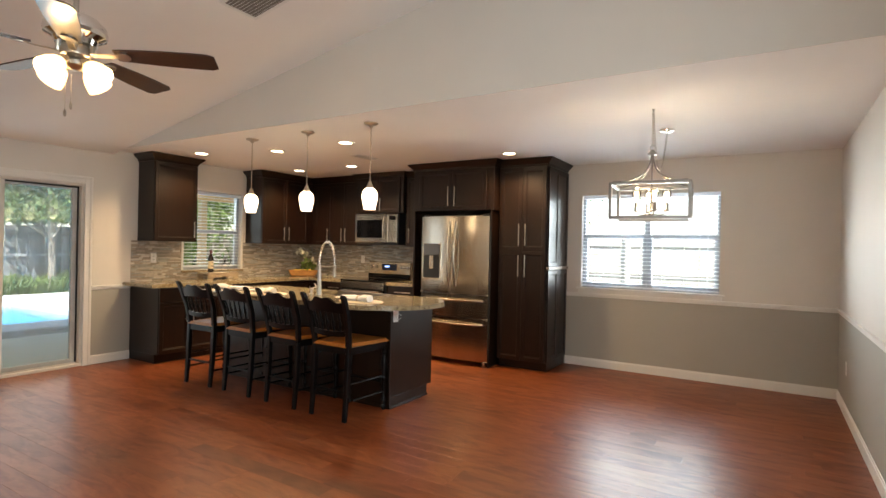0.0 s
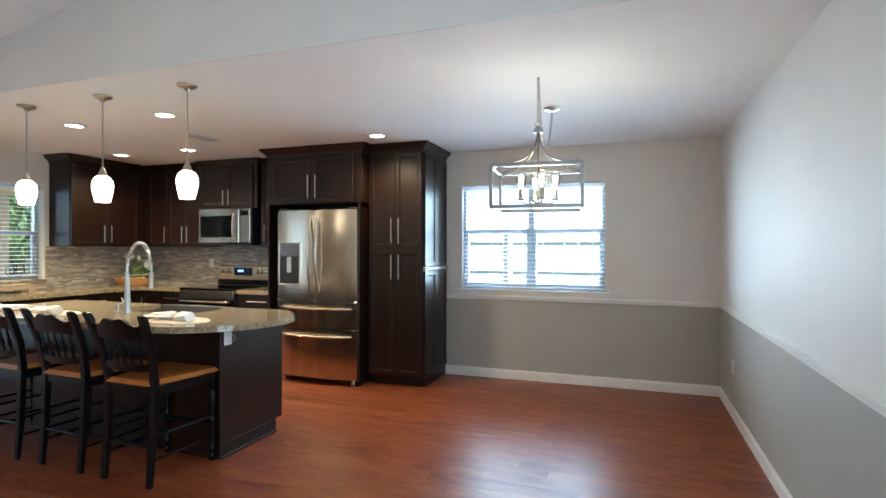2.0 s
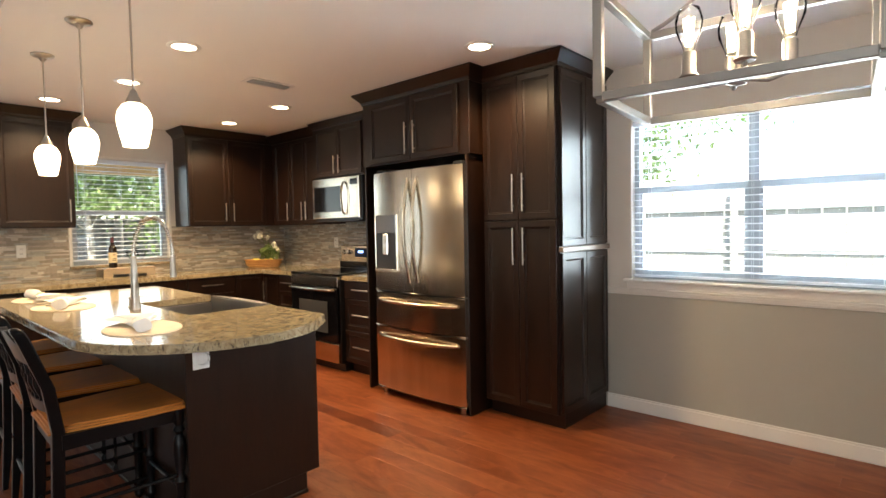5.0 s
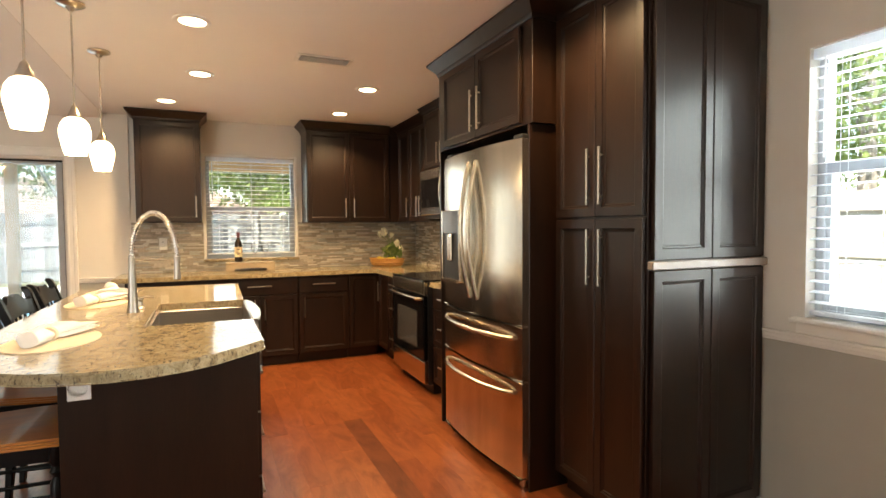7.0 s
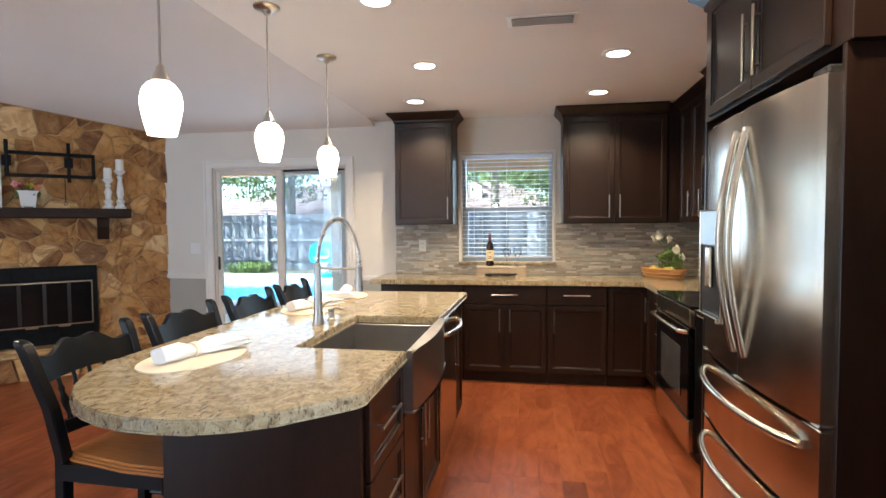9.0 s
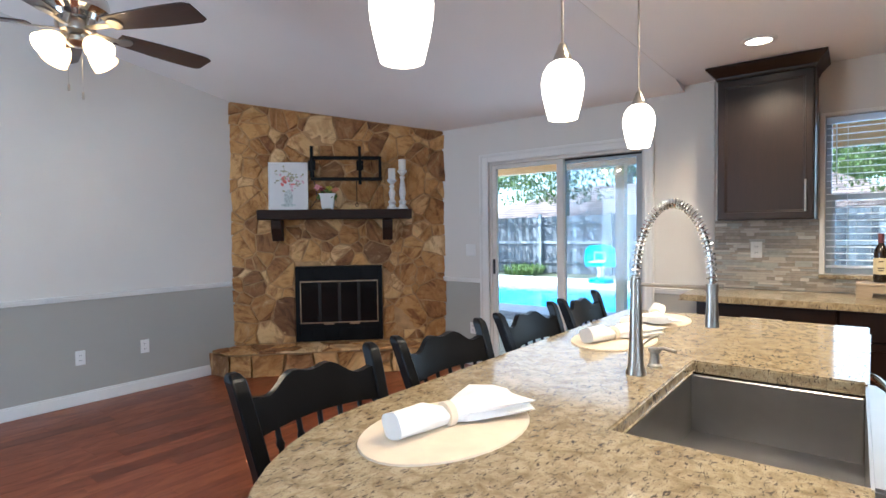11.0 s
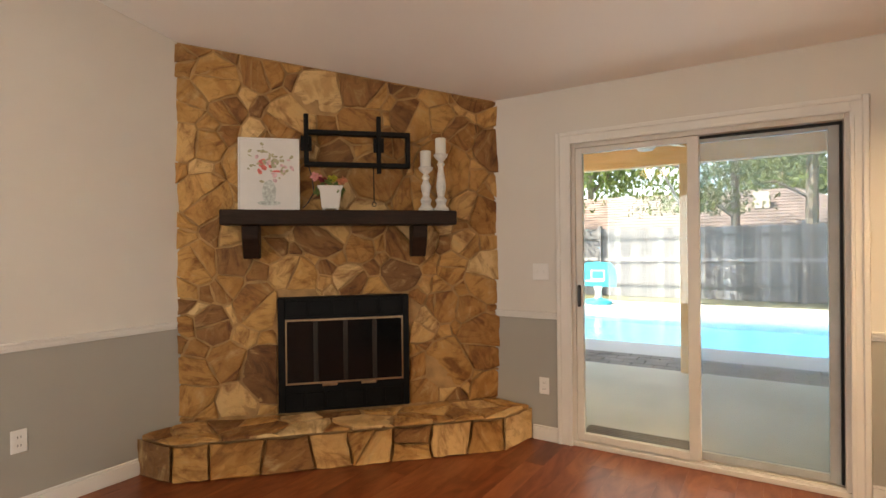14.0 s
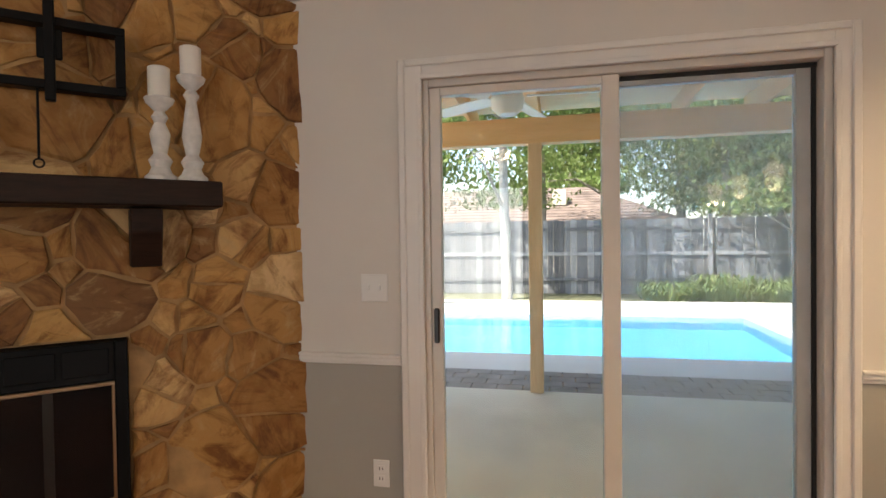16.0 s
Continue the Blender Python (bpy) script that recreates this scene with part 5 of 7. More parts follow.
dab("painted_leaves", around(46, 0.0, 0.31, 0.065, 0.06, 0.005, 0.013), (0.40, 0.38, 0.25), "muted green painted leaves")
dab("painted_flowers", around(7, -0.03, 0.28, 0.04, 0.02, 0.012, 0.018), (0.70, 0.16, 0.14), "red painted blossoms")
for ob in (pic.children[-1],):
    ob.location.y = -0.0006
dab("painted_blossoms", around(14, 0.03, 0.29, 0.06, 0.045, 0.010, 0.016), (0.66, 0.45, 0.48), "pink painted blossoms")
pic.children[-1].location.y = -0.0012
dab("painted_vase", [(0, 0.12, 0.045, 0.085, 0), (0, 0.05, 0.075, 0.016, 0)], (0.52, 0.55, 0.52), "grey-green painted glass vase")
dab("painted_stems", [(x, 0.13, 0.004, 0.055, 0.15 * x / 0.02) for x in (-0.025, -0.01, 0.006, 0.02)], (0.30, 0.36, 0.26), "green painted stems")
pic.children[-1].location.y = -0.0006

pl = thing("flower_pot", on_mantel(0.965, -0.11), "square white ceramic pot with small colourful flowers", "plant")
bm = bmesh.new()
rings = []
for s, z in ((0.052, 0.012), (0.056, 0.02), (0.068, 0.13), (0.082, 0.155), (0.080, 0.158), (0.064, 0.13), (0.052, 0.10)):
    rings.append([bm.verts.new((a * s, b * s, z)) for a, b in ((-1, -1), (1, -1), (1, 1), (-1, 1))])
for a, b in zip(rings, rings[1:]):
    for i in range(4):
        bm.faces.new((a[i], a[(i + 1) % 4], b[(i + 1) % 4], b[i]))
bm.faces.new(rings[0][::-1])
bm.faces.new(rings[-1])
bmesh.ops.bevel(bm, geom=list(bm.edges), offset=0.004, segments=2, affect="EDGES")
for a, b in ((-1, -1), (1, -1), (1, 1), (-1, 1)):
    lathe(bm, [(0.008, 0), (0.012, 0.015)], pose(a * 0.042, b * 0.042, 0), 8)
part("pot", bm, mottled("white_ceramic", (0.78, 0.77, 0.73), 0.25, 0.03), pl, "glossy white ceramic pot", True)


def leaf_cloud(n, spread, center, size, r, rngx, droop=0.0):
    bm = bmesh.new()
    for k in range(n):
        v = Vector((rngx.gauss(0, 1), rngx.gauss(0, 1), rngx.gauss(0, 1))).normalized() * (0.45 + 0.55 * rngx.random())
        p = Vector(center) + Vector((v.x * spread[0], v.y * spread[1], v.z * spread[2] - droop * (v.x ** 2 + v.y ** 2)))
        q = Euler((rngx.random() * 6, rngx.random() * 6, rngx.random() * 6)).to_matrix()
        s = size * (0.6 + 0.8 * rngx.random())
        vs = [bm.verts.new(p + q @ Vector(c)) for c in ((-s, 0, 0), (-0.3 * s, 0.4 * s * r, 0.08 * s), (s, 0, 0), (-0.3 * s, -0.4 * s * r, 0.08 * s))]
        bm.faces.new(vs)
    return bm


frng = random.Random(8)
part("foliage", leaf_cloud(90, (0.11, 0.08, 0.05), (0.0, 0, 0.165), 0.028, 1, frng, 0.05), M_LEAF, pl, "dark green trailing leaves")
for nm, col, n, c in (("flowers_yellow", (0.55, 0.50, 0.05), 34, (0.02, 0, 0.205)), ("flowers_red", (0.25, 0.02, 0.03), 22, (-0.045, -0.01, 0.19)), ("flowers_coral", (0.75, 0.30, 0.16), 26, (0.07, -0.02, 0.195)), ("flowers_pink", (0.75, 0.32, 0.30), 22, (-0.085, -0.01, 0.215))):
    part("blossom", leaf_cloud(n, (0.035, 0.03, 0.025), c, 0.016, 2, frng), mottled(nm, col, 0.6, 0.2, 40), pl, nm.split("_")[1] + " blossoms")

for u, h, nm in ((1.60, 0.30, "shorter"), (1.705, 0.39, "taller")):
    cs = thing("candlestick", on_mantel(u, -0.11), nm + " white turned wooden candlestick with a pillar candle", "candlestick", "candlesticks on the mantel")
    bm = bmesh.new()
    lathe(bm, [(0.052, 0), (0.052, 0.018), (0.038, 0.03), (0.030, 0.05), (0.040, 0.075), (0.022, 0.10), (0.030, 0.14), (0.034, 0.17), (0.018, h - 0.09), (0.028, h - 0.07), (0.016, h - 0.05), (0.045, h - 0.02), (0.050, h - 0.005), (0.046, h)], None, 24)
    part("stick", bm, mottled("distressed_white_paint", (0.70, 0.68, 0.64), 0.6, 0.12, 30, 150, 0.3, 0.002), cs, "distressed white turned stick", True)
    bm = bmesh.new()
    lathe(bm, [(0.036, h + 0.0005), (0.0365, h + 0.105), (0.030, h + 0.109), (0.0, h + 0.106)], None, 24)
    part("candle", bm, mottled("ivory_wax", (0.78, 0.75, 0.68), 0.5, 0.03), cs, "ivory pillar candle", True)
    bm = bmesh.new()
    tube(bm, [(0, 0, h + 0.105), (0.001, 0, h + 0.118)], 0.0015, 6)
    part("wick", bm, M_BLACKPLASTIC, cs)

tv = thing("tv_mount", FP, "empty black metal television wall mount on the stone", "tv mount")
boxes("wall_plate", M_IRON, tv, (0.80, -0.085, 2.085, 1.50, -0.03, 2.115), (0.80, -0.085, 1.875, 1.50, -0.03, 1.905), (1.47, -0.0849, 1.905, 1.50, -0.03, 2.085), (0.80, -0.0849, 1.905, 0.83, -0.03, 2.085), bevel=0.003)
for u in (0.80, 1.27):
    boxes("arm", M_IRON, tv, (u, -0.115, 1.83 if u > 1 else 1.90, u + 0.03, -0.086, 2.21), (u - 0.02, -0.10, 1.97, u + 0.05, -0.0861, 2.07), bevel=0.004)
bm = bmesh.new()
tube(bm, [(1.25, -0.09, 1.87), (1.25, -0.10, 1.64)], 0.004, 8)
tube(bm, [(1.25 + 0.014 * math.cos(a), -0.10, 1.626 + 0.014 * math.sin(a)) for a in [2 * math.pi * k / 14 for k in range(15)]], 0.003, 6)
part("pull_cord", bm, M_IRON, tv, "thin release cord with a ring", True)
bm = bmesh.new()
tube(bm, [(0.82, -0.06, 1.90), (0.85, -0.07, 1.80), (0.86, -0.08, 1.70), (0.82, -0.09, 1.63), (0.79, -0.08, 1.60)], 0.004, 6)
part("cable", bm, M_BLACKPLASTIC, tv, "dangling black cable", True)


# ---- outlets and switches ----
def outlet(m, label, w=0.072, gangs=1, switch=False):
    """A plate in the x-z plane facing -y."""
    o = thing("light_switch" if switch else "wall_outlet", m, label, "switch" if switch else "outlet")
    boxes("plate", M_WHITE, o, (-w / 2, -0.006, -0.058, w / 2, 0, 0.058), bevel=0.003)
    for g in range(gangs):
        x = (g - (gangs - 1) / 2) * 0.046
        if switch:
            boxes("toggle", M_WHITE, o, (x - 0.005, -0.014, -0.012, x + 0.005, -0.0065, 0.012), bevel=0.002)
        else:
            for z in (-0.021, 0.021):
                s = boxes("socket", M_WHITE, o, (x - 0.016, -0.0085, z - 0.014, x + 0.016, -0.0062, z + 0.014), bevel=0.002)
                boxes("slot", M_BLACKPLASTIC, s, (x - 0.008, -0.0092, z - 0.005, x - 0.005, -0.0086, z + 0.006), (x + 0.005, -0.0092, z - 0.005, x + 0.008, -0.0086, z + 0.006))


outlet(pose(-3.90, YS, 0.384, 0, 0, 180), "white duplex outlet on the grey lower wall")
outlet(pose(-3.41, YS, 0.375, 0, 0, 180), "white cable outlet on the grey lower wall")
outlet(pose(XW, 1.422, 0.375, 0, 0, 90), "white duplex outlet beside the patio door")
outlet(pose(XW, 1.404, 1.16, 0, 0, 90), "cream double light switch beside the patio door", 0.118, 2, True)
outlet(pose(XE, 5.94, 0.416, 0, 0, -90), "white duplex outlet low on the wall")
outlet(pose(XK + 0.012, 3.894, 1.19, 0, 0, 90), "white duplex outlet on the mosaic backsplash")
outlet(pose(-5.16, YN - 0.012, 1.19), "white duplex outlet on the mosaic backsplash")
t = thing("wall_outlet", pose(-2.522, 3.875, 0.80, 0, 0, 90), "white outlet with a child-proof cover under the island top", "outlet")
boxes("plate", M_WHITE, t, (-0.036, -0.006, -0.058, 0.036, 0, 0.058), bevel=0.003)
bm = bmesh.new()
lathe(bm, [(0.026, 0), (0.03, 0.02), (0.022, 0.04), (0, 0.042)], pose(0, -0.006, -0.01, 90), 14)
part("safety_cover", bm, M_BULBGLASS, t, "clear plastic safety cover", True)


# ---- windows ----
def window(name, m, w, h, label, cols, mid):
    """A window in the x-z plane, its room side toward -y; x from 0 to w, z from 0 to h; mid: height of the meeting rail."""
    o = tagged(new(name), label, "window", kind="structure")
    o.matrix_world = m
    f = 0.035
    boxes("window_frame", M_WINFRAME, o, (0.001, 0.06, 0.001, f, 0.12, h - 0.001), (w - f, 0.06, 0.001, w - 0.001, 0.12, h - 0.001), (f, 0.0601, 0.001, w - f, 0.12, f), (f, 0.0601, h - f, w - f, 0.12, h - 0.001), bevel=0.003)
    cw = w / cols
    for k in range(cols):
        if k:
            boxes("mullion", M_WINFRAME, o, (k * cw - 0.032, 0.0602, f, k * cw + 0.032, 0.119, h - f), bevel=0.003)
        a, b = (f if k == 0 else k * cw + 0.032), (w - f if k == cols - 1 else (k + 1) * cw - 0.032)
        boxes("sash", M_WINFRAME, o, (a, 0.064, mid - 0.022, b, 0.11, mid + 0.022), (a, 0.066, f, a + 0.022, 0.10, mid - 0.022), (b - 0.022, 0.066, f, b, 0.10, mid - 0.022), (a + 0.022, 0.0661, f, b - 0.022, 0.10, f + 0.025), bevel=0.003)
        for z0, z1 in ((f, mid - 0.022), (mid + 0.022, h - f)):
            p = boxes("pane", M_GLASS, o, (a + 0.001, 0.083, z0 + 0.001, b - 0.001, 0.087, z1 - 0.001))
            p.visible_shadow = False
    return o


def blind(m, w, h, label, tilt, pitch=0.044):
    o = thing("window_blind", m, label, "blind", "window blinds")
    boxes("headrail", M_BLIND, o, (0.006, 0.008, h - 0.045, w - 0.006, 0.05, h - 0.004), bevel=0.003)
    n = int((h - 0.09) / pitch)
    bm = bmesh.new()
    d = 0.0245
    cols = []
    for k in range(5):
        u = -1 + k / 2
        cols.append((u * d, 0.003 * (1 - u * u)))
    for x in (0.008, w - 0.008):
        for y, z in cols:
            bm.verts.new((x, y, z))
        for y, z in cols:
            bm.verts.new((x, y, z - 0.0022))
    bm.verts.ensure_lookup_table()
    v = bm.verts
    for k in range(4):
        bm.faces.new((v[k], v[k + 1], v[k + 11], v[k + 10]))
        bm.faces.new((v[k + 5], v[k + 15], v[k + 16], v[k + 6]))
    bm.faces.new((v[0], v[10], v[15], v[5]))
    bm.faces.new((v[4], v[9], v[19], v[14]))
    first_slat = None
    for k in range(n):
        if first_slat is None:
            first_slat = part("slat", bm, M_BLIND, o)
            s = first_slat
        else:
            s = new("slat", first_slat.data)
            s.parent = o
        s.matrix_local = pose(0, 0.03, h - 0.075 - k * pitch, tilt)
    boxes("bottom_rail", M_BLIND, o, (0.008, 0.012, h - 0.085 - n * pitch, w - 0.008, 0.048, h - 0.068 - n * pitch), bevel=0.003)
    for x in (0.12, w / 2, w - 0.12):
        bm = bmesh.new()
        for y in (0.004, 0.056):
            tube(bm, [(x, y, h - 0.05), (x, y, h - 0.08 - n * pitch)], 0.0012, 5)
        part("ladder_cord", bm, M_BLIND, o, "thin white cords")
    bm = bmesh.new()
    tube(bm, [(0.06, 0.0, h - 0.04), (0.062, -0.004, h - 0.45)], 0.004, 6)
    part("tilt_wand", bm, M_BLIND, o, "thin tilt wand")
    return o


DWW, DWH = DW[1] - DW[0], DW[3] - DW[2]
window("window_1", pose(DW[0], YN, DW[2]), DWW, DWH, "wide four-light dining window with pale blue-grey frame", 2, 0.62)
blind(pose(DW[0], YN + 0.002, DW[2]), DWW, DWH, "white horizontal blind with open slats in the dining window", 6)
KWW, KWH = KW[1] - KW[0], KW[3] - KW[2]
window("window_2", pose(XK, KW[0], KW[2], 0, 0, 90), KWW, KWH, "single kitchen window with white frame above the worktop", 1, 0.52)
blind(pose(XK - 0.002, KW[0], KW[2], 0, 0, 90), KWW, KWH, "white horizontal blind with open slats in the kitchen window", 4)
t = tagged(new("window_stool"), "white painted window stool and apron", "trim", kind="structure")
boxes("stool", M_TRIM, t, (DW[0] - 0.05, YN - 0.035, DW[2] - 0.022, DW[1] + 0.05, YN + 0.058, DW[2] - 0.001), bevel=0.005)
boxes("apron", M_TRIM, t, (DW[0] - 0.03, YN - 0.012, 0.883, DW[1] + 0.03, YN, DW[2] - 0.023), bevel=0.003)
t = tagged(new("window_sill"), "granite and white trim round the kitchen window", "trim", kind="structure")
boxes("sill", M_GRANITE, t, (XK + 0.001, KW[0] - 0.03, KW[2] - 0.03, XK + 0.035, KW[1] + 0.03, KW[2] - 0.002), bevel=0.004)
boxes("casing", M_TRIM, t, (XK + 0.0005, KW[0] - 0.028, KW[2], XK + 0.016, KW[0] - 0.002, KW[3] + 0.025), (XK + 0.0005, KW[1] + 0.002, KW[2], XK + 0.016, KW[1] + 0.028, KW[3] + 0.025), (XK + 0.0005, KW[0] - 0.002, KW[3] + 0.001, XK + 0.016, KW[1] + 0.002, KW[3] + 0.025), bevel=0.003)

# ---- patio door ----
sd_ = tagged(new("door_1"), "two-panel sliding glass patio door in an aluminium frame", "patio door", kind="structure")
sd_.matrix_world = pose(XW, 0, 0)
a, b, top = SL[0], SL[1], SL[3]
boxes("door_frame", M_ALU, sd_, (-0.13, a + 0.001, 0.0, -0.012, a + 0.03, top - 0.001), (-0.13, b - 0.03, 0.0, -0.012, b - 0.001, top - 0.001), (-0.1299, a + 0.03, top - 0.035, -0.0121, b - 0.03, top - 0.001), bevel=0.003)
boxes("threshold", M_ALU, sd_, (-0.16, a + 0.002, 0.0, -0.002, b - 0.002, 0.03), (-0.045, a + 0.03, 0.03, -0.04, b - 0.03, 0.04), (-0.095, a + 0.03, 0.03, -0.09, b - 0.03, 0.04), bevel=0.002)


def door_panel(x0, x1, y0, y1, left, right, label, pane=M_GLASS, metal=M_ALU):
    z0, z1 = 0.042, top - 0.037
    p = boxes("door_panel", metal, sd_, (x0, y0, z0, x1, y0 + left, z1), (x0, y1 - right, z0, x1, y1, z1), (x0, y0 + left, z0, x1 - 0.0002, y1 - right, z0 + 0.045), (x0, y0 + left, z1 - 0.035, x1 - 0.0002, y1 - right, z1), bevel=0.003, label=label)
    xm = (x0 + x1) / 2
    g = boxes("pane", pane, p, (xm - 0.003, y0 + left - 0.002, z0 + 0.043, xm + 0.003, y1 - right + 0.002, z1 - 0.033))
    g.visible_shadow = False
    return p


p = door_panel(-0.062, -0.022, a + 0.031, 2.395, 0.045, 0.065, "sliding panel with champagne aluminium frame")
boxes("handle", M_BLACKPLASTIC, p, (-0.021, a + 0.042, 0.93, -0.004, a + 0.064, 1.075), bevel=0.005, label="black pull handle")
fixed = door_panel(-0.115, -0.075, 2.33, b - 0.045, 0.055, 0.05, "fixed panel with grey aluminium frame", M_DUSTY, M_FRAMEGREY)
# near-black strip along the fixed panel's jamb side and top
boxes("gasket", M_EDGESTRIP, fixed, (-0.112, b - 0.0445, 0.042, -0.070, b - 0.031, top - 0.052), (-0.074, 2.38, top - 0.052, -0.064, b - 0.031, top - 0.036), label="dark strip along the jamb and head")
t = tagged(new("door_casing"), "wide white moulded casing round the patio door", "trim", kind="structure")
for nm, dims in (("casing_side", (a - 0.092, 0.0, a + 0.008, 2.095)), ("casing_side", (b - 0.008, 0.0, b + 0.072, 2.095)), ("casing_head", (a + 0.008, top - 0.008, b - 0.008, 2.095))):
    y0, z0, y1, z1 = dims
    bm = bmesh.new()
    box(bm, XW + 0.0005, y0, z0, XW + 0.016, y1, z1, 0.003)
    if nm == "casing_side":
        o_ = y0 if y0 < 2 else y1 - 0.03
        box(bm, XW + 0.016, o_, z0, XW + 0.026, o_ + 0.03, z1, 0.005)
        i_ = y1 - 0.02 if y0 < 2 else y0
        box(bm, XW + 0.016, i_, z0, XW + 0.021, i_ + 0.02, z1 - 0.1, 0.003)
    else:
        box(bm, XW + 0.016, y0 - 0.07, z1 - 0.03, XW + 0.0258, y1 + 0.05, z1, 0.005)
        box(bm, XW + 0.016, y0 - 0.01, z0, XW + 0.021, y1 + 0.01, z0 + 0.02, 0.003)
    part(nm, bm, M_TRIM, t)


# ---- ceiling fixtures ----
def chain(bm, pts, link_len=0.026, r=0.0022):
    path = [Vector(p) for p in pts]
    total = sum((q - p).length for p, q in zip(path, path[1:]))
    n = max(2, int(total / (link_len * 0.72)))
    for k in range(n):
        s = total * (k + 0.5) / n
        for p, q in zip(path, path[1:]):
            ln = (q - p).length
            if s <= ln:
                c, d = p.lerp(q, s / ln), (q - p).normalized()
                break
            s -= ln
        u = d.orthogonal().normalized()
        if k % 2:
            u = d.cross(u)
        loop = [c + d * (link_len / 2) * math.cos(a) + u * (link_len * 0.3) * math.sin(a) for a in [2 * math.pi * i / 10 for i in range(11)]]
        tube(bm, loop, r, 5)


for x, y in ((-4.225, 3.71), (-3.457, 3.715), (-2.70, 3.71)):
    pd = thing("pendant_light", pose(x, y, 0), "nickel pendant light with a lit white glass shade", "pendant light", "pendant lights over the island")
    bm = bmesh.new()
    lathe(bm, [(0.062, H - 0.001), (0.062, H - 0.008), (0.05, H - 0.016), (0.022, H - 0.022), (0.012, H - 0.04), (0.006, H - 0.042)][::-1], None, 24)
    part("canopy", bm, M_NICKEL, pd, smooth=True)
    bm = bmesh.new()
    tube(bm, [(0, 0, H - 0.03), (0, 0, 1.935)], 0.0045, 8)
    part("rod", bm, M_NICKEL, pd, smooth=True)
    bm = bmesh.new()
    lathe(bm, [(0.006, 1.947), (0.014, 1.937), (0.018, 1.922), (0.026, 1.907), (0.030, 1.894), (0.030, 1.887)][::-1], None, 20)
    part("socket", bm, M_NICKEL, pd, smooth=True)
    bm = bmesh.new()
    lathe(bm, [(0.046, 1.704), (0.057, 1.747), (0.066, 1.792), (0.068, 1.822), (0.061, 1.854), (0.046, 1.877), (0.028, 1.888), (0.026, 1.885), (0.043, 1.873), (0.058, 1.851), (0.0645, 1.822), (0.0625, 1.792), (0.054, 1.749), (0.043, 1.706), (0.046, 1.704)], None, 28, False)
    s = part("shade", bm, M_SHADE, pd, "lit white glass tulip shade", True)
    lamp("pendant_bulb", (x, y, 1.72), 0.45, WARM, 0.045)

for x, y in ((-3.472, 4.25), (-4.51, 4.275), (-5.48, 4.0), (-4.48, 5.49), (-5.45, 5.49), (-2.23, 5.50)):
    cn = thing("recessed_light", pose(x, y, H), "lit recessed ceiling light with a white trim ring", "recessed light", "recessed ceiling lights")
    bm = bmesh.new()
    lathe(bm, [(0.066, -0.0005), (0.095, -0.0005), (0.095, -0.004), (0.088, -0.008), (0.068, -0.008), (0.066, -0.0005)][::-1], None, 28, False)
    part("trim_ring", bm, M_TRIM, cn, smooth=True)
    bm = bmesh.new()
    lathe(bm, [(0.0, -0.004), (0.066, -0.004), (0.066, -0.0008), (0.0, -0.0008)], None, 24)
    part("lens", bm, M_CAN, cn, "glowing lens")
    lamp("recessed_bulb", (x, y, H - 0.03), 21, WARM, 0.05, 140)


def register(m, w, d, label, n):
    o = thing("ceiling_vent", m, label, "vent", "ceiling vents")
    boxes("frame", M_TRIM, o, (-w / 2, -d / 2, -0.008, w / 2, -d / 2 + 0.025, -0.0005), (-w / 2, d / 2 - 0.025, -0.008, w / 2, d / 2, -0.0005), (-w / 2, -d / 2 + 0.025, -0.0079, -w / 2 + 0.025, d / 2 - 0.025, -0.0005), (w / 2 - 0.025, -d / 2 + 0.025, -0.0079, w / 2, d / 2 - 0.025, -0.0005), bevel=0.002)
    # flat sheet whose darker colour stands for the shade behind the slats
    boxes("backing", mottled("vent_shade_tone", (0.25, 0.21, 0.18), 0.8), o, (-w / 2 + 0.02, -d / 2 + 0.02, -0.003, w / 2 - 0.02, d / 2 - 0.02, -0.001))
    for k in range(n):
        y = -d / 2 + 0.03 + (d - 0.06) * (k + 0.5) / n
        s = boxes("slat", M_TRIM, o, (-w / 2 + 0.024, -0.009, -0.001, w / 2 - 0.024, 0.009, 0.001))
        s.matrix_local = pose(0, y, -0.009, 40)


register(pose(-3.86, 5.02, H, 0, 0, 90), 0.36, 0.16, "white ceiling air vent above the kitchen", 5)
register(pose(-2.735, 2.54, vault(-2.735), 0, -math.degrees(math.atan(0.180)), 0), 0.40, 0.30, "white air vent on the sloping ceiling", 9)

# dining chandelier
HX, HY = -0.53, 4.30
ch = thing("chandelier", pose(HX, HY, 0, 0, 0, 5), "rectangular open cage chandelier in brushed nickel with four bulbs", "chandelier")
CW, CD, CZ0, CZ1 = 0.262, 0.195, 1.635, 1.88
M_CAGE = mottled("brushed_pewter", (0.30, 0.285, 0.27), 0.35, 0.08, 10, 250, 0.1, 0.001, metal=0.9)
g = 0.011
for sx in (-1, 1):
    for sy in (-1, 1):
        boxes("cage_post", M_CAGE, ch, (sx * CW - g, sy * CD - g, CZ0, sx * CW + g, sy * CD + g, CZ1), bevel=0.002)
for z in (CZ0, CZ1):
    for s in (-1, 1):
        boxes("cage_bar", M_CAGE, ch, (-CW + g, s * CD - g, z - g, CW - g, s * CD + g, z + g), bevel=0.002)
        boxes("cage_bar", M_CAGE, ch, (s * CW - g, -CD + g, z - g, s * CW + g, CD - g, z + g), bevel=0.002)
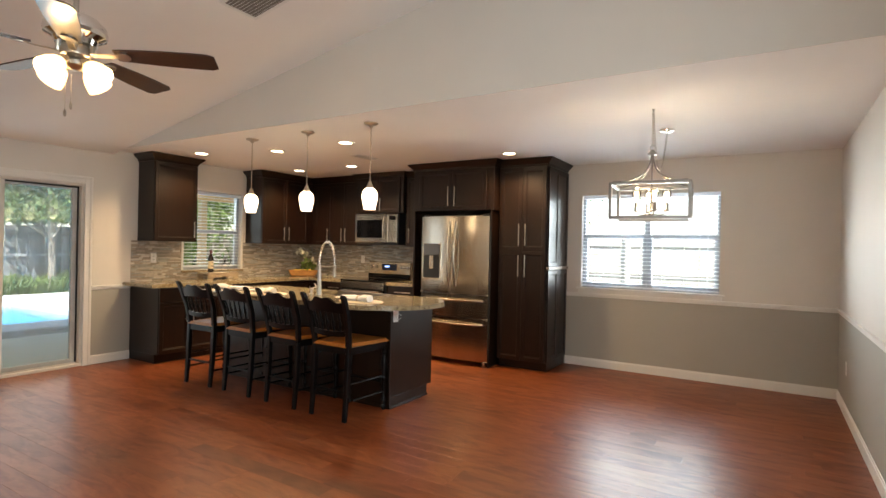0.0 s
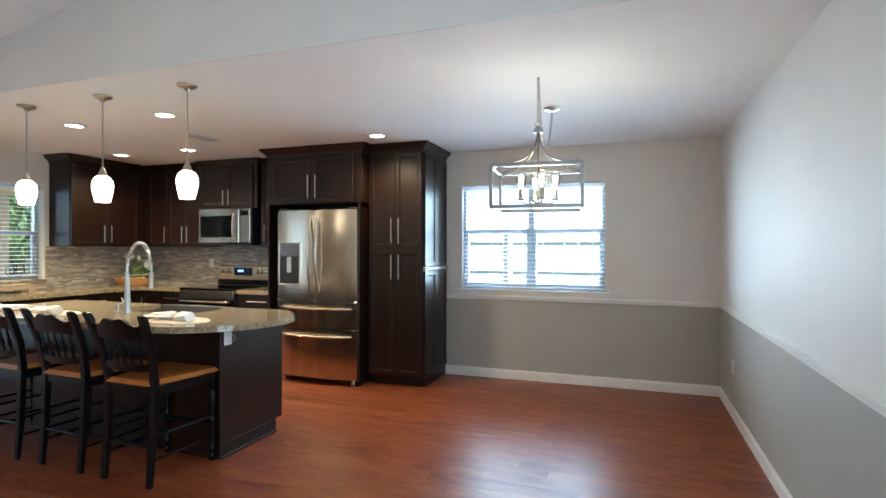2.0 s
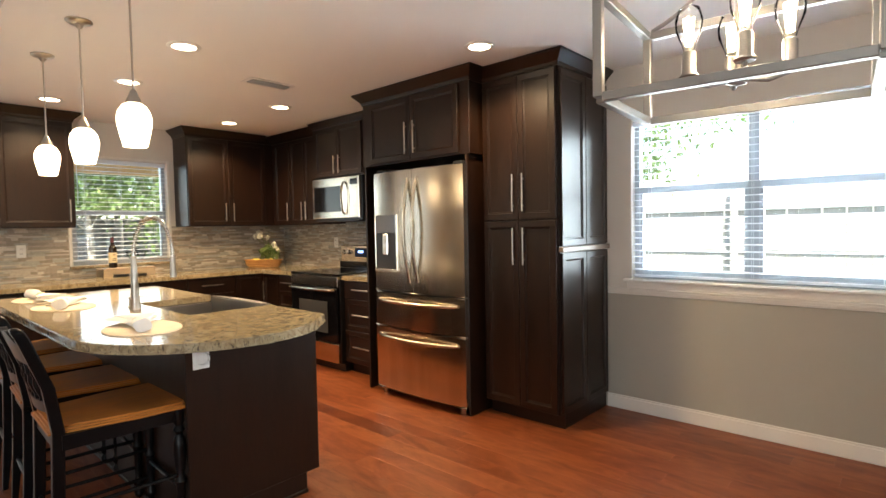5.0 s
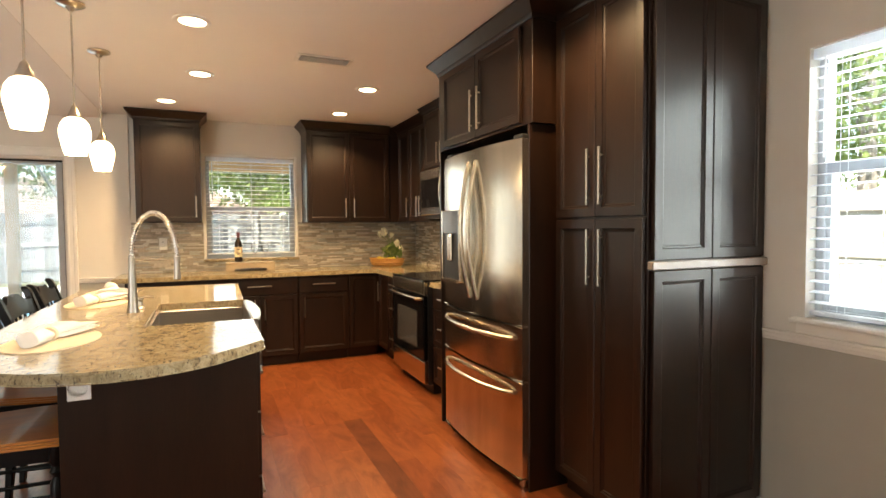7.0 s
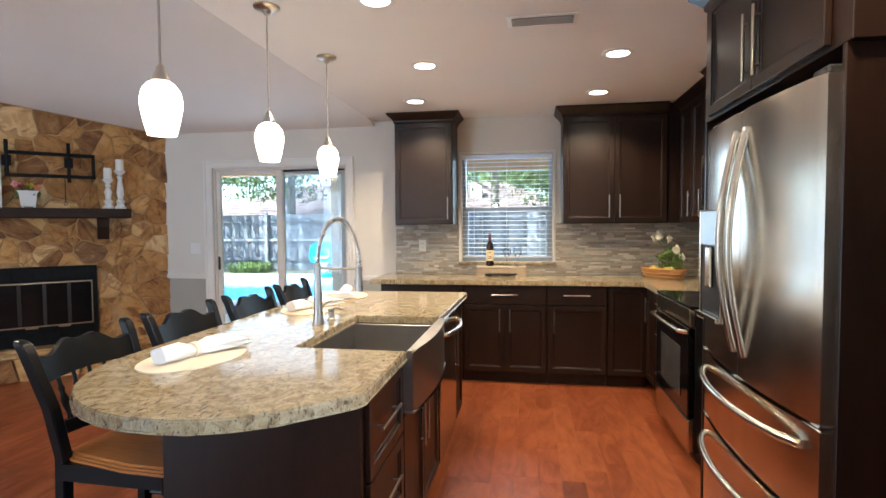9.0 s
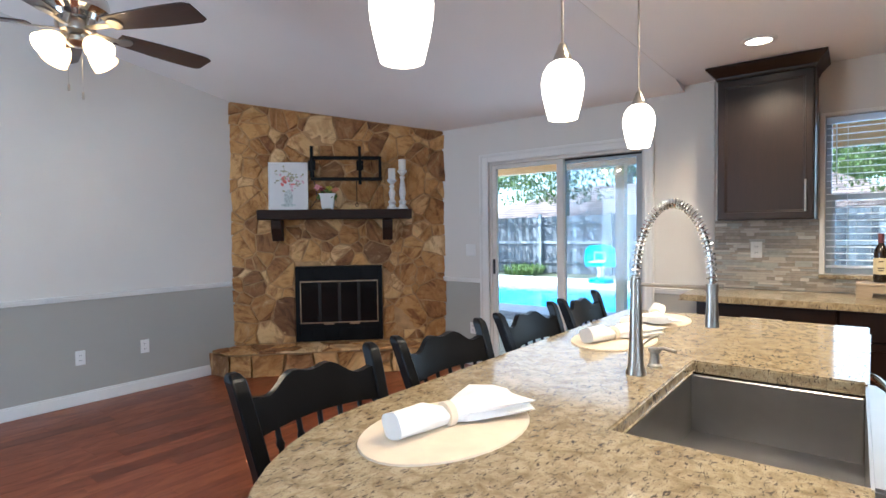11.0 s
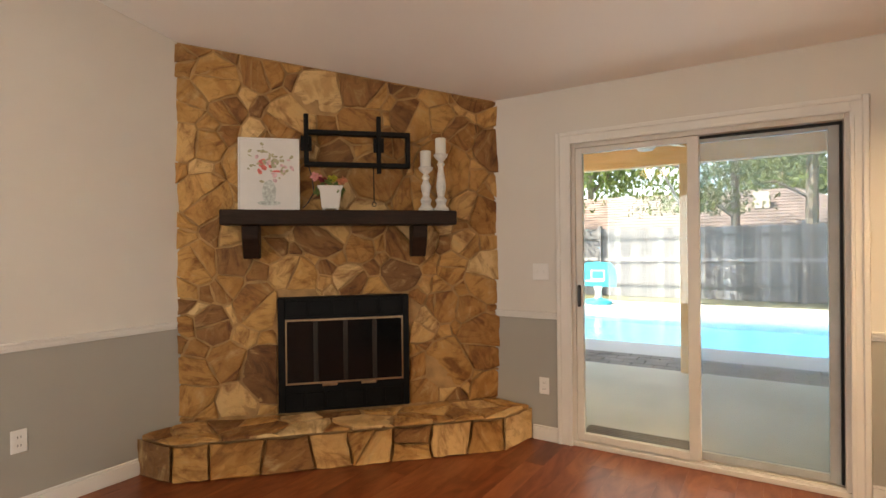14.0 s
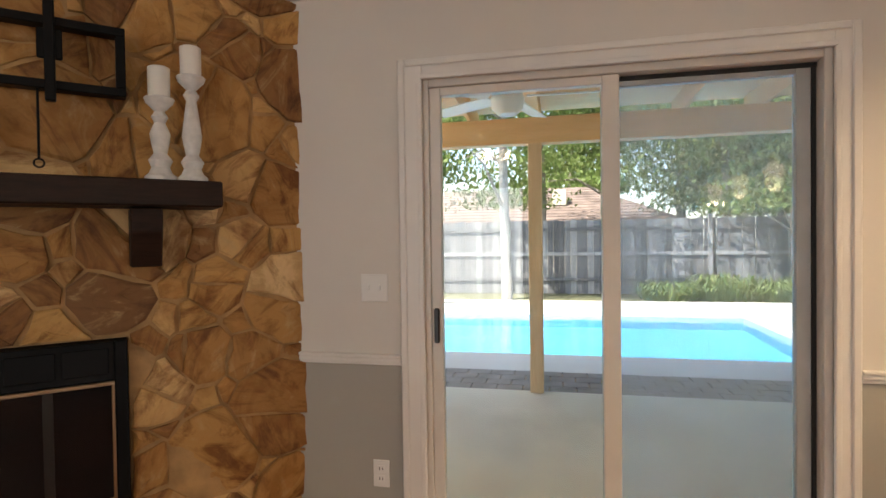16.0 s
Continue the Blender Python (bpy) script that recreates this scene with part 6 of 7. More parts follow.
for sx in (-1, 1):
    for sy in (-1, 1):
        bm = bmesh.new()
        pts = []
        for i in range(13):
            s = i / 12
            r = 0.02 + 0.98 * s ** 2.1
            pts.append((sx * CW * r * 0.94, sy * CD * r * 0.97, 2.11 - (2.11 - CZ1 - 0.012) * math.sin(s * math.pi / 2)))
        tube(bm, pts, 0.006, 8)
        part("curved_arm", bm, M_CAGE, ch, smooth=True)
bm = bmesh.new()
lathe(bm, [(0.0, 2.10), (0.03, 2.10), (0.034, 2.112), (0.024, 2.125), (0.008, 2.14), (0.0, 2.145)], None, 18)
part("hub", bm, M_CAGE, ch, smooth=True)
bm = bmesh.new()
tube(bm, [(0, 0, 2.10), (0, 0, 1.665)], 0.006, 8)
lathe(bm, [(0.0, 1.655), (0.02, 1.66), (0.024, 1.672), (0.0, 1.685)], None, 14)
part("centre_stem", bm, M_CAGE, ch, smooth=True)
for turn_ in (15, 105, 195, 285):
    x, y = 0.105 * math.cos(radians(turn_)), 0.095 * math.sin(radians(turn_))
    bm = bmesh.new()
    tube(bm, [(0, 0, 1.672), (x * 0.6, y * 0.6, 1.662), (x, y, 1.675), (x, y, 1.69)], 0.005, 8)
    lathe(bm, [(0.020, 1.685), (0.024, 1.69), (0.016, 1.70), (0.016, 1.745), (0.013, 1.75)], pose(x, y, 0), 14)
    lh = part("lamp_holder", bm, M_CAGE, ch, smooth=True)
    bm = bmesh.new()
    lathe(bm, [(0.012, 1.75), (0.016, 1.765), (0.030, 1.80), (0.032, 1.825), (0.024, 1.852), (0.0, 1.866)], pose(x, y, 0), 16)
    bl = part("bulb", bm, M_BULBGLASS, lh, "clear teardrop filament bulb", True)
    bl.visible_shadow = False
    bm = bmesh.new()
    for k in range(4):
        aa = 2 * math.pi * k / 4
        tube(bm, [(x + 0.005 * math.cos(aa), y + 0.005 * math.sin(aa), 1.765), (x + 0.010 * math.cos(aa), y + 0.010 * math.sin(aa), 1.83)], 0.0032, 6)
    part("filament", bm, M_FILAMENT, lh, "glowing filament")
    lamp("chandelier_bulb", (HX + x, HY + y, 1.80), 0.55, (1.0, 0.86, 0.70), 0.012)
bm = bmesh.new()
chain(bm, [(0, 0, 2.16), (0, 0, H - 0.02)])
sag = [(0.0, 0.0 + 0.75 * s, H - 0.03 - 0.42 * 4 * s * (1 - s) * (1 - 0.25 * s)) for s in [i / 24 for i in range(25)]]
chain(bm, [(0.06 * s_[1], s_[1], s_[2]) for s_ in sag])
tube(bm, [(0.018 * math.cos(a), 0, 2.155 + 0.018 * math.sin(a)) for a in [2 * math.pi * k / 14 for k in range(15)]], 0.003, 6)
part("chain", bm, M_NICKEL, ch, "nickel chain swagged from the canopy", True)
bm = bmesh.new()
lathe(bm, [(0.0, H - 0.03), (0.02, H - 0.028), (0.056, H - 0.014), (0.062, H - 0.001)], pose(0.045, 0.75, 0), 24)
part("canopy", bm, M_CHROME, ch, smooth=True)
bm = bmesh.new()
lathe(bm, [(0.0, H - 0.016), (0.010, H - 0.012), (0.010, H - 0.001)], None, 12)
part("ceiling_hook", bm, M_NICKEL, ch, smooth=True)

# living room fan
FXC, FYC, FZ, FDROP = -2.83, 1.50, 2.395, 0.045
fan = thing("ceiling_fan", pose(FXC, FYC, -FDROP), "five-blade ceiling fan in brushed nickel with lit glass shades", "ceiling fan")
bm = bmesh.new()
tube(bm, [(0, 0, vault(FXC) + FDROP - 0.02), (0, 0, 2.58)], 0.013, 12)
part("downrod", bm, M_NICKEL, fan, smooth=True)
bm = bmesh.new()
lathe(bm, [(0.02, vault(FXC) - 0.06), (0.06, vault(FXC) - 0.02), (0.075, vault(FXC) + FDROP + 0.01)], None, 20)
part("canopy", bm, M_NICKEL, fan, smooth=True)
bm = bmesh.new()
lathe(bm, [(0.02, 2.60), (0.05, 2.59), (0.10, 2.565), (0.135, 2.53), (0.142, 2.50), (0.138, 2.475), (0.10, 2.455), (0.09, 2.43), (0.0, 2.425)][::-1], None, 32)
part("motor_housing", bm, M_CHROME, fan, "polished nickel motor housing", True)
for k in range(5):
    ang = 42 + 72 * k
    m2 = pose(0, 0, FZ, 0, 0, ang)
    bm = bmesh.new()
    n = 16
    up, dn = [], []
    outl = []
    for i in range(n + 1):
        s = i / n
        x = 0.19 + 0.49 * s
        wv = 0.048 + 0.024 * math.sin(min(1, s * 1.3) * math.pi / 2)
        outl.append((x + (0.02 if i == n else 0) * 0, wv if i < n else 0.055))
    outline = outl + [(x, -w) for x, w in outl[::-1]]
    prism(bm, outline, -0.004, 0.004, 0.0015)
    b_ = part("blade", bm, M_BLADE, fan, "dark walnut fan blade")
    b_.matrix_local = m2 @ pose(0, 0, 0, -12)
    bm = bmesh.new()
    box(bm, 0.075, -0.018, -0.014, 0.20, 0.018, -0.008, 0.003)
    lathe(bm, [(0.0, -0.012), (0.036, -0.012), (0.036, -0.006), (0.0, -0.006)], pose(0.225, 0, 0), 14)
    box(bm, 0.07, -0.014, -0.014, 0.085, 0.014, 0.05, 0.003)
    br = part("blade_bracket", bm, M_NICKEL, b_, "polished nickel blade bracket", True)
bm = bmesh.new()
lathe(bm, [(0.0, 2.30), (0.03, 2.305), (0.05, 2.325), (0.052, 2.345), (0.03, 2.36), (0.065, 2.375), (0.07, 2.40), (0.06, 2.425), (0.0, 2.426)], None, 24)
part("light_kit", bm, M_NICKEL, fan, smooth=True)
for k in range(4):
    ang = radians(20 + 90 * k)
    d = Vector((math.cos(ang), math.sin(ang), 0))
    m2 = Matrix.Translation(d * 0.055 + Vector((0, 0, 2.345))) @ (d * 0.85 + Vector((0, 0, -0.75))).to_track_quat("Z", "Y").to_matrix().to_4x4()
    bm = bmesh.new()
    lathe(bm, [(0.022, 0.0), (0.026, 0.03), (0.022, 0.04)], m2, 14)
    fit_ = part("lamp_arm", bm, M_NICKEL, fan, smooth=True)
    bm = bmesh.new()
    lathe(bm, [(0.026, 0.035), (0.042, 0.055), (0.056, 0.09), (0.062, 0.13), (0.063, 0.135), (0.060, 0.132), (0.053, 0.09), (0.039, 0.058), (0.024, 0.04)], m2, 22, False)
    part("shade", bm, M_FANSHADE, fit_, "lit frosted glass bell shade", True)
    lp = m2 @ Vector((0, 0, 0.10))
    lamp("fan_bulb", (FXC + lp.x, FYC + lp.y, lp.z - FDROP), 2.8, (1.0, 0.70, 0.42), 0.04)
for x, y, ln in ((-0.03, -0.03, 0.17), (0.03, -0.03, 0.14)):
    bm = bmesh.new()
    tube(bm, [(x, y, 2.27), (x, y, 2.27 - ln)], 0.0013, 5)
    lathe(bm, [(0.002, 2.27 - ln), (0.006, 2.26 - ln), (0.006, 2.235 - ln), (0.0, 2.23 - ln)], pose(x, y, 0), 10)
    part("pull_chain", bm, M_NICKEL, fan, "thin pull chain with a fob", True)

# ---- worktop clutter ----
tr_ = thing("serving_tray", pose(-6.09, 4.69, 0.911, 0, 0, 90), "pale wooden footed serving tray by the kitchen window", "tray")
M_PALE = wood("pale_maple", (0.26, 0.20, 0.135), (0.40, 0.315, 0.22), 0.55, "x")
boxes("board", M_PALE, tr_, (-0.23, -0.12, 0.075, 0.23, 0.12, 0.09), bevel=0.003)
for s in (-1, 1):
    bm = bmesh.new()
    box(bm, -0.23, s * 0.11 - 0.006, 0.035, 0.23, s * 0.11 + 0.006, 0.074)
    for x in (-0.23, 0.15):
        box(bm, x, s * 0.11 - 0.0061, 0, x + 0.08, s * 0.11 + 0.0061, 0.036)
    part("foot_rail", bm, M_PALE, tr_)
bt = thing("wine_bottle", pose(-6.10, 4.58, 1.002), "dark wine bottle with a cream label on the tray", "bottle")
bm = bmesh.new()
lathe(bm, [(0.0, 0.004), (0.03, 0.0), (0.037, 0.006), (0.037, 0.18), (0.033, 0.205), (0.016, 0.235), (0.014, 0.29), (0.016, 0.292), (0.016, 0.30), (0.0, 0.301)], None, 24)
part("bottle", bm, M_BOTTLE, bt, "dark glass bottle", True)
bm = bmesh.new()
lathe(bm, [(0.0375, 0.05), (0.0377, 0.052), (0.0377, 0.148), (0.0375, 0.15)], None, 24)
lb = part("label", bm, mottled("cream_label", (0.62, 0.52, 0.33), 0.7, 0.08, 30), bt, "cream paper label", True)
bm = bmesh.new()
for z, hw in ((0.125, 0.012), (0.085, 0.016), (0.07, 0.013)):
    box(bm, 0.0372, -hw, z, 0.0385, hw, z + 0.007)
part("label_print", bm, mottled("dark_print", (0.06, 0.04, 0.03), 0.7), lb, "dark unreadable print bars")
bm = bmesh.new()
lathe(bm, [(0.0165, 0.245), (0.0165, 0.301), (0.0, 0.302)], None, 18)
part("capsule", bm, mottled("burgundy_foil", (0.10, 0.02, 0.02), 0.35), bt, "dark foil capsule", True)
for y in (4.74, 4.84):
    gl_ = thing("wine_glass", pose(-6.10, y, 1.002), "clear stemmed wine glass on the tray", "glass", "wine glasses")
    bm = bmesh.new()
    lathe(bm, [(0.034, 0), (0.034, 0.002), (0.005, 0.006), (0.004, 0.08), (0.02, 0.09), (0.038, 0.12), (0.040, 0.145), (0.033, 0.185), (0.032, 0.185), (0.039, 0.145), (0.036, 0.121), (0.018, 0.093), (0.0, 0.09)], None, 22)
    part("glass", bm, M_WINEGLASS, gl_, smooth=True)

bk = thing("fruit_basket", pose(-5.99, 6.12, 0.911, 0, 0, 35), "long tan wicker basket with flowers and yellow fruit", "basket")
bm = bmesh.new()
n, rings = 28, []
for r, z in ((0.80, 0.0), (0.88, 0.02), (0.97, 0.06), (1.0, 0.085), (0.96, 0.085), (0.92, 0.06), (0.82, 0.015)):
    rings.append([bm.verts.new((0.225 * r * math.cos(2 * math.pi * k / n), 0.115 * r * math.sin(2 * math.pi * k / n), z)) for k in range(n)])
for p, q in zip(rings, rings[1:]):
    for k in range(n):
        bm.faces.new((p[k], p[(k + 1) % n], q[(k + 1) % n], q[k]))
bm.faces.new(rings[0][::-1])
bm.faces.new(rings[-1])
part("basket", bm, M_BASKET, bk, "woven tan basket", True)
for z, r in ((0.02, 0.885), (0.045, 0.945), (0.085, 0.985)):
    bm = bmesh.new()
    tube(bm, [(0.23 * r * math.cos(a), 0.12 * r * math.sin(a), z + 0.002 * math.sin(16 * a)) for a in [2 * math.pi * k / 40 for k in range(41)]], 0.006, 6)
    part("weave_band", bm, M_BASKET, bk, smooth=True)
for x, y in ((-0.12, 0.02), (-0.05, -0.03), (0.03, 0.02), (0.10, -0.02)):
    bm = bmesh.new()
    lathe(bm, [(0, -0.032), (0.02, -0.026), (0.032, 0), (0.022, 0.026), (0, 0.034)], pose(x, y, 0.075, 70, 20), 14)
    part("lemon", bm, mottled("lemon_skin", (0.62, 0.45, 0.06), 0.45, 0.1, 30), bk, "yellow lemon", True)
orng = random.Random(5)
part("foliage", leaf_cloud(70, (0.13, 0.09, 0.10), (0.06, 0.02, 0.17), 0.05, 0.8, orng), M_LEAF, bk, "green leaves")
M_PETAL = mottled("white_petals", (0.72, 0.69, 0.58), 0.7, 0.06, 40)
for (x, y, z) in ((-0.10, 0, 0.36), (-0.06, 0.03, 0.40), (-0.02, -0.02, 0.37), (0.14, 0.0, 0.25), (0.17, 0.03, 0.20), (0.05, 0.02, 0.34)):
    bm = leaf_cloud(12, (0.028, 0.028, 0.022), (x, y, z), 0.028, 1.8, orng)
    part("blossom", bm, M_PETAL, bk, "cream orchid blossom")
    bm = bmesh.new()
    tube(bm, [(0.05, 0.0, 0.10), (0.04 + x * 0.3, y * 0.5, z * 0.75), (x, y, z)], 0.0025, 5)
    part("stem", bm, M_LEAF, bk, "thin green stem", True)


# ---- outdoors ----
GZ = -0.05
PX0_, PX1_, PY0_, PY1_ = -14.6, -10.6, -7.0, 5.4      # pool
R = 400
bm = bmesh.new()
xs, ys = [-R, PX0_, PX1_, R], [-R, PY0_, PY1_, R]
for i in range(3):
    for j in range(3):
        if (i, j) != (1, 1):
            vs = [bm.verts.new((xs[a], ys[b], GZ - 0.04)) for a, b in ((i, j), (i + 1, j), (i + 1, j + 1), (i, j + 1))]
            bm.faces.new(vs)
bmesh.ops.remove_doubles(bm, verts=bm.verts, dist=1e-4)
setting(part("ground", bm, M_GRASS), "patchy lawn round the house", "ground")
bm = bmesh.new()
box(bm, -9.0, -6.0, GZ - 0.1, XW - 0.156, 7.2, GZ + 0.02)
setting(part("patio", bm, M_CONCRETE), "smooth grey covered concrete patio", "patio")
bm = bmesh.new()
for x0, y0, x1, y1 in ((-10.6, -8.2, -9.76, 7.4), (-16.2, -8.2, -14.6, 7.4), (-14.6, PY1_, -10.6, 7.4), (-14.6, -8.2, -10.6, PY0_)):
    box(bm, x0, y0, GZ - 0.1, x1, y1, GZ + 0.01)
setting(part("pool_deck", bm, M_DECK), "bright sunlit concrete deck round the pool", "pavement")
bm = bmesh.new()
box(bm, PX0_, PY0_, -1.5, PX1_, PY1_, -1.4)
for x0, y0, x1, y1 in ((PX0_ - 0.1, PY0_, PX0_, PY1_), (PX1_, PY0_, PX1_ + 0.1, PY1_), (PX0_, PY0_ - 0.1, PX1_, PY0_), (PX0_, PY1_, PX1_, PY1_ + 0.1)):
    box(bm, x0, y0, -1.5, x1, y1, GZ - 0.1)
setting(part("pool_basin", bm, M_POOL), "pale blue plastered pool basin", "pool")
bm = bmesh.new()
bm.faces.new([bm.verts.new(p) for p in ((PX0_, PY0_, -0.14), (PX1_, PY0_, -0.14), (PX1_, PY1_, -0.14), (PX0_, PY1_, -0.14))])
w_ = setting(part("pool_water", bm, M_WATER), "clear turquoise pool water", "water")
w_.visible_shadow = False
bm = bmesh.new()
for x0, y0, x1, y1 in ((PX0_, PY0_, PX0_ + 0.006, PY1_), (PX0_, PY1_ - 0.006, PX1_, PY1_), (PX1_ - 0.006, PY0_, PX1_, PY1_)):
    box(bm, x0, y0, -0.26, x1, y1, GZ - 0.1)
setting(part("pool_tile_band", bm, mottled("dark_blue_pool_tile", (0.03, 0.14, 0.32), 0.2, 0.2, 20)), "dark blue tile band at the waterline", "trim")

# patio cover
rf = thing("patio_cover", pose(0, 0, 0), "new pine patio roof on timber posts", "patio cover")
boxes("beam", M_PINE, rf, (-9.06, -2.4, 2.20, -8.92, 7.2, 2.43), bevel=0.004, label="pine header beam")
boxes("ledger", M_PINE, rf, (-6.47, -2.4, 2.43, -6.41, 7.2, 2.62), bevel=0.004)
for k in range(16):
    y = -2.3 + k * 0.61
    boxes("rafter", M_PINE, rf, (-9.4, y, 2.435, -6.47, y + 0.04, 2.60), bevel=0.003)
for k in range(14):
    x = -9.45 + k * 0.216
    boxes("roof_board", M_PINE, rf, (x, -2.5, 2.602, x + 0.21, 7.3, 2.625))
boxes("roofing", M_SHINGLE, rf, (-9.5, -2.55, 2.63, -6.41, 7.35, 2.67))
for y in (1.96, -2.0, 6.4):
    boxes("post", M_POST, rf, (-9.055, y - 0.06, GZ + 0.02, -8.925, y + 0.06, 2.199), bevel=0.006, label="weathered timber post")
of = thing("outdoor_fan", pose(-7.45, 1.86, 0), "white outdoor ceiling fan under the patio roof", "ceiling fan")
bm = bmesh.new()
lathe(bm, [(0.0, 2.12), (0.06, 2.125), (0.095, 2.16), (0.105, 2.22), (0.09, 2.26), (0.03, 2.28), (0.015, 2.30), (0.015, 2.43)], None, 24)
part("motor", bm, M_WHITE, of, smooth=True)
for k in range(5):
    b_ = boxes("blade", M_WHITE, of, (0.12, -0.06, -0.004, 0.62, 0.06, 0.004), bevel=0.002)
    b_.matrix_local = pose(0, 0, 2.235, 0, 0, 20 + 72 * k) @ pose(0, 0, 0, 12)

# door mat on the patio
dm = thing("door_mat", pose(-6.66, 1.96, GZ + 0.02), "grey ribbed rubber mat outside the patio door", "mat")
for k in range(6):
    boxes("rib", M_PAVER, dm, (-0.10 + k * 0.034, -0.38, 0, -0.08 + k * 0.034, 0.38, 0.02), bevel=0.003)
for y in (-0.36, -0.12, 0.12, 0.34):
    boxes("cross_rib", M_PAVER, dm, (-0.10, y, 0.001, 0.09, y + 0.02, 0.012))

# floating pool hoop
hp = thing("basketball_hoop", pose(-15.3, -0.80, GZ + 0.01), "teal and white poolside basketball hoop", "basketball hoop")
bm = bmesh.new()
lathe(bm, [(0.30, 0), (0.32, 0.04), (0.30, 0.10), (0.10, 0.13), (0.08, 0.16)], None, 20)
part("base", bm, M_TEAL, hp, smooth=True)
bm = bmesh.new()
lathe(bm, [(0.09, 0.13), (0.07, 0.30), (0.11, 0.42)], None, 16)
part("pedestal", bm, M_WHITE, hp, "white pedestal", True)
bm = bmesh.new()
arc = [(0.43, 0.42), (0.46, 0.60), (0.43, 0.85), (0.30, 0.97), (0.0, 1.0)]
full = [*[(y, z) for y, z in arc], *[(-y, z) for y, z in arc[-2::-1]]]
fs = []
for x in (0.0, 0.04):
    fs.append([bm.verts.new((x, y * 0.95, z)) for y, z in full])
bm.faces.new(fs[0])
bm.faces.new(fs[1][::-1])
for i in range(len(full)):
    j = (i + 1) % len(full)
    bm.faces.new((fs[0][i], fs[0][j], fs[1][j], fs[1][i]))
bb = part("backboard", bm, M_TEAL, hp, "teal plastic backboard")
boxes("target_square", M_WHITE, bb, (0.041, -0.16, 0.58, 0.046, 0.16, 0.60), (0.041, -0.16, 0.78, 0.046, 0.16, 0.80), (0.041, -0.16, 0.60, 0.046, -0.14, 0.78), (0.041, 0.14, 0.60, 0.046, 0.16, 0.78), label="white target square")
bm = bmesh.new()
tube(bm, [(0.26 + 0.2 * math.cos(a), 0.2 * math.sin(a), 0.56) for a in [2 * math.pi * k / 20 for k in range(21)]], 0.012, 8)
part("rim", bm, M_WHITE, hp, "white rim", True)


# ---- fences ----
def fence(name, m, length, label, h=1.95, wood_=None):
    wood_ = wood_ or M_FENCE
    f = thing(name, m, label, "fence", "garden fences")
    n = int(length / 0.142)
    frng_ = random.Random(n)
    meshes = []
    for k in range(5):
        bm = bmesh.new()
        hh = h - 0.04 * frng_.random()
        prism(bm, [(0.0, 0.0), (0.136, 0.0), (0.136, 0.018), (0.0, 0.018)], 0.03, hh - 0.03)
        for v in bm.verts:
            if v.co.z > 1:
                v.co.z += 0.03 * (0.5 - abs(v.co.x / 0.136 - 0.5)) * 2
        p = part("picket", bm, wood_, f)
        meshes.append(p.data)
        p.matrix_local = pose(k * 0.142, 0, 0)
    for k in range(5, n):
        p = new("picket", meshes[frng_.randrange(5)])
        p.parent = f
        p.matrix_local = pose(k * 0.142, 0.004 * frng_.random(), 0, 0, (frng_.random() - 0.5) * 0.8)
    for z in (0.35, 1.0, 1.62):
        boxes("rail", wood_, f, (0, -0.045, z, length, -0.001, z + 0.085))
    post = None
    for k in range(int(length / 2.4) + 1):
        if post is None:
            post = boxes("post", wood_, f, (-0.045, -0.135, 0, 0.045, -0.046, h + 0.03))
            q = post
        else:
            q = new("post", post.data)
            q.parent = f
        q.matrix_local = pose(k * 2.4 + 1.1, 0, 0)
    return f


# local x runs along the fence, -y looks at the house
fence("wooden_fence", pose(-18.0, -17.0, GZ - 0.05, 0, 0, 90), 36.0, "weathered grey board fence behind the pool, dappled with shade")
fence("wooden_fence", pose(-17.9, 12.2, GZ - 0.05), 24.0, "board fence beside the dining room, strong sunlight painted in as paler wood", wood_=M_FENCELIT)

# neighbour's house
nh = thing("neighbour_house", pose(-31, -2.5, GZ - 0.05), "neighbouring house with a brown shingle roof", "house")
boxes("wall", mottled("cream_siding", (0.55, 0.50, 0.42), 0.8, 0.06), nh, (-4, -9, 0, 4, 9, 2.15))
bm = bmesh.new()
vs = [bm.verts.new(p) for p in ((-4.6, -9.6, 2.1), (4.6, -9.6, 2.1), (4.6, 9.6, 2.1), (-4.6, 9.6, 2.1), (0, -6.0, 3.9), (0, 6.0, 3.9))]
for f in ((0, 1, 4), (1, 2, 5, 4), (2, 3, 5), (3, 0, 4, 5), (3, 2, 1, 0)):
    bm.faces.new([vs[i] for i in f])
roof = part("roof", bm, M_SHINGLE, nh, "brown asphalt shingle roof")
boxes("roof_vent", mottled("cream_vent", (0.6, 0.56, 0.5), 0.7), roof, (2.0, 4.4, 2.9, 2.7, 5.0, 3.6), bevel=0.01, label="cream louvred dormer vent")
for k in range(12):
    z = 2.2 + k * 0.14
    x = 4.6 * (1 - (z - 2.1) / 1.8)
    yy = 9.6 - 3.6 * (z - 2.1) / 1.8
    boxes("shingle_course", M_SHINGLE, roof, (x - 0.02, -yy, z - 0.02, x + 0.03, yy, z + 0.012))


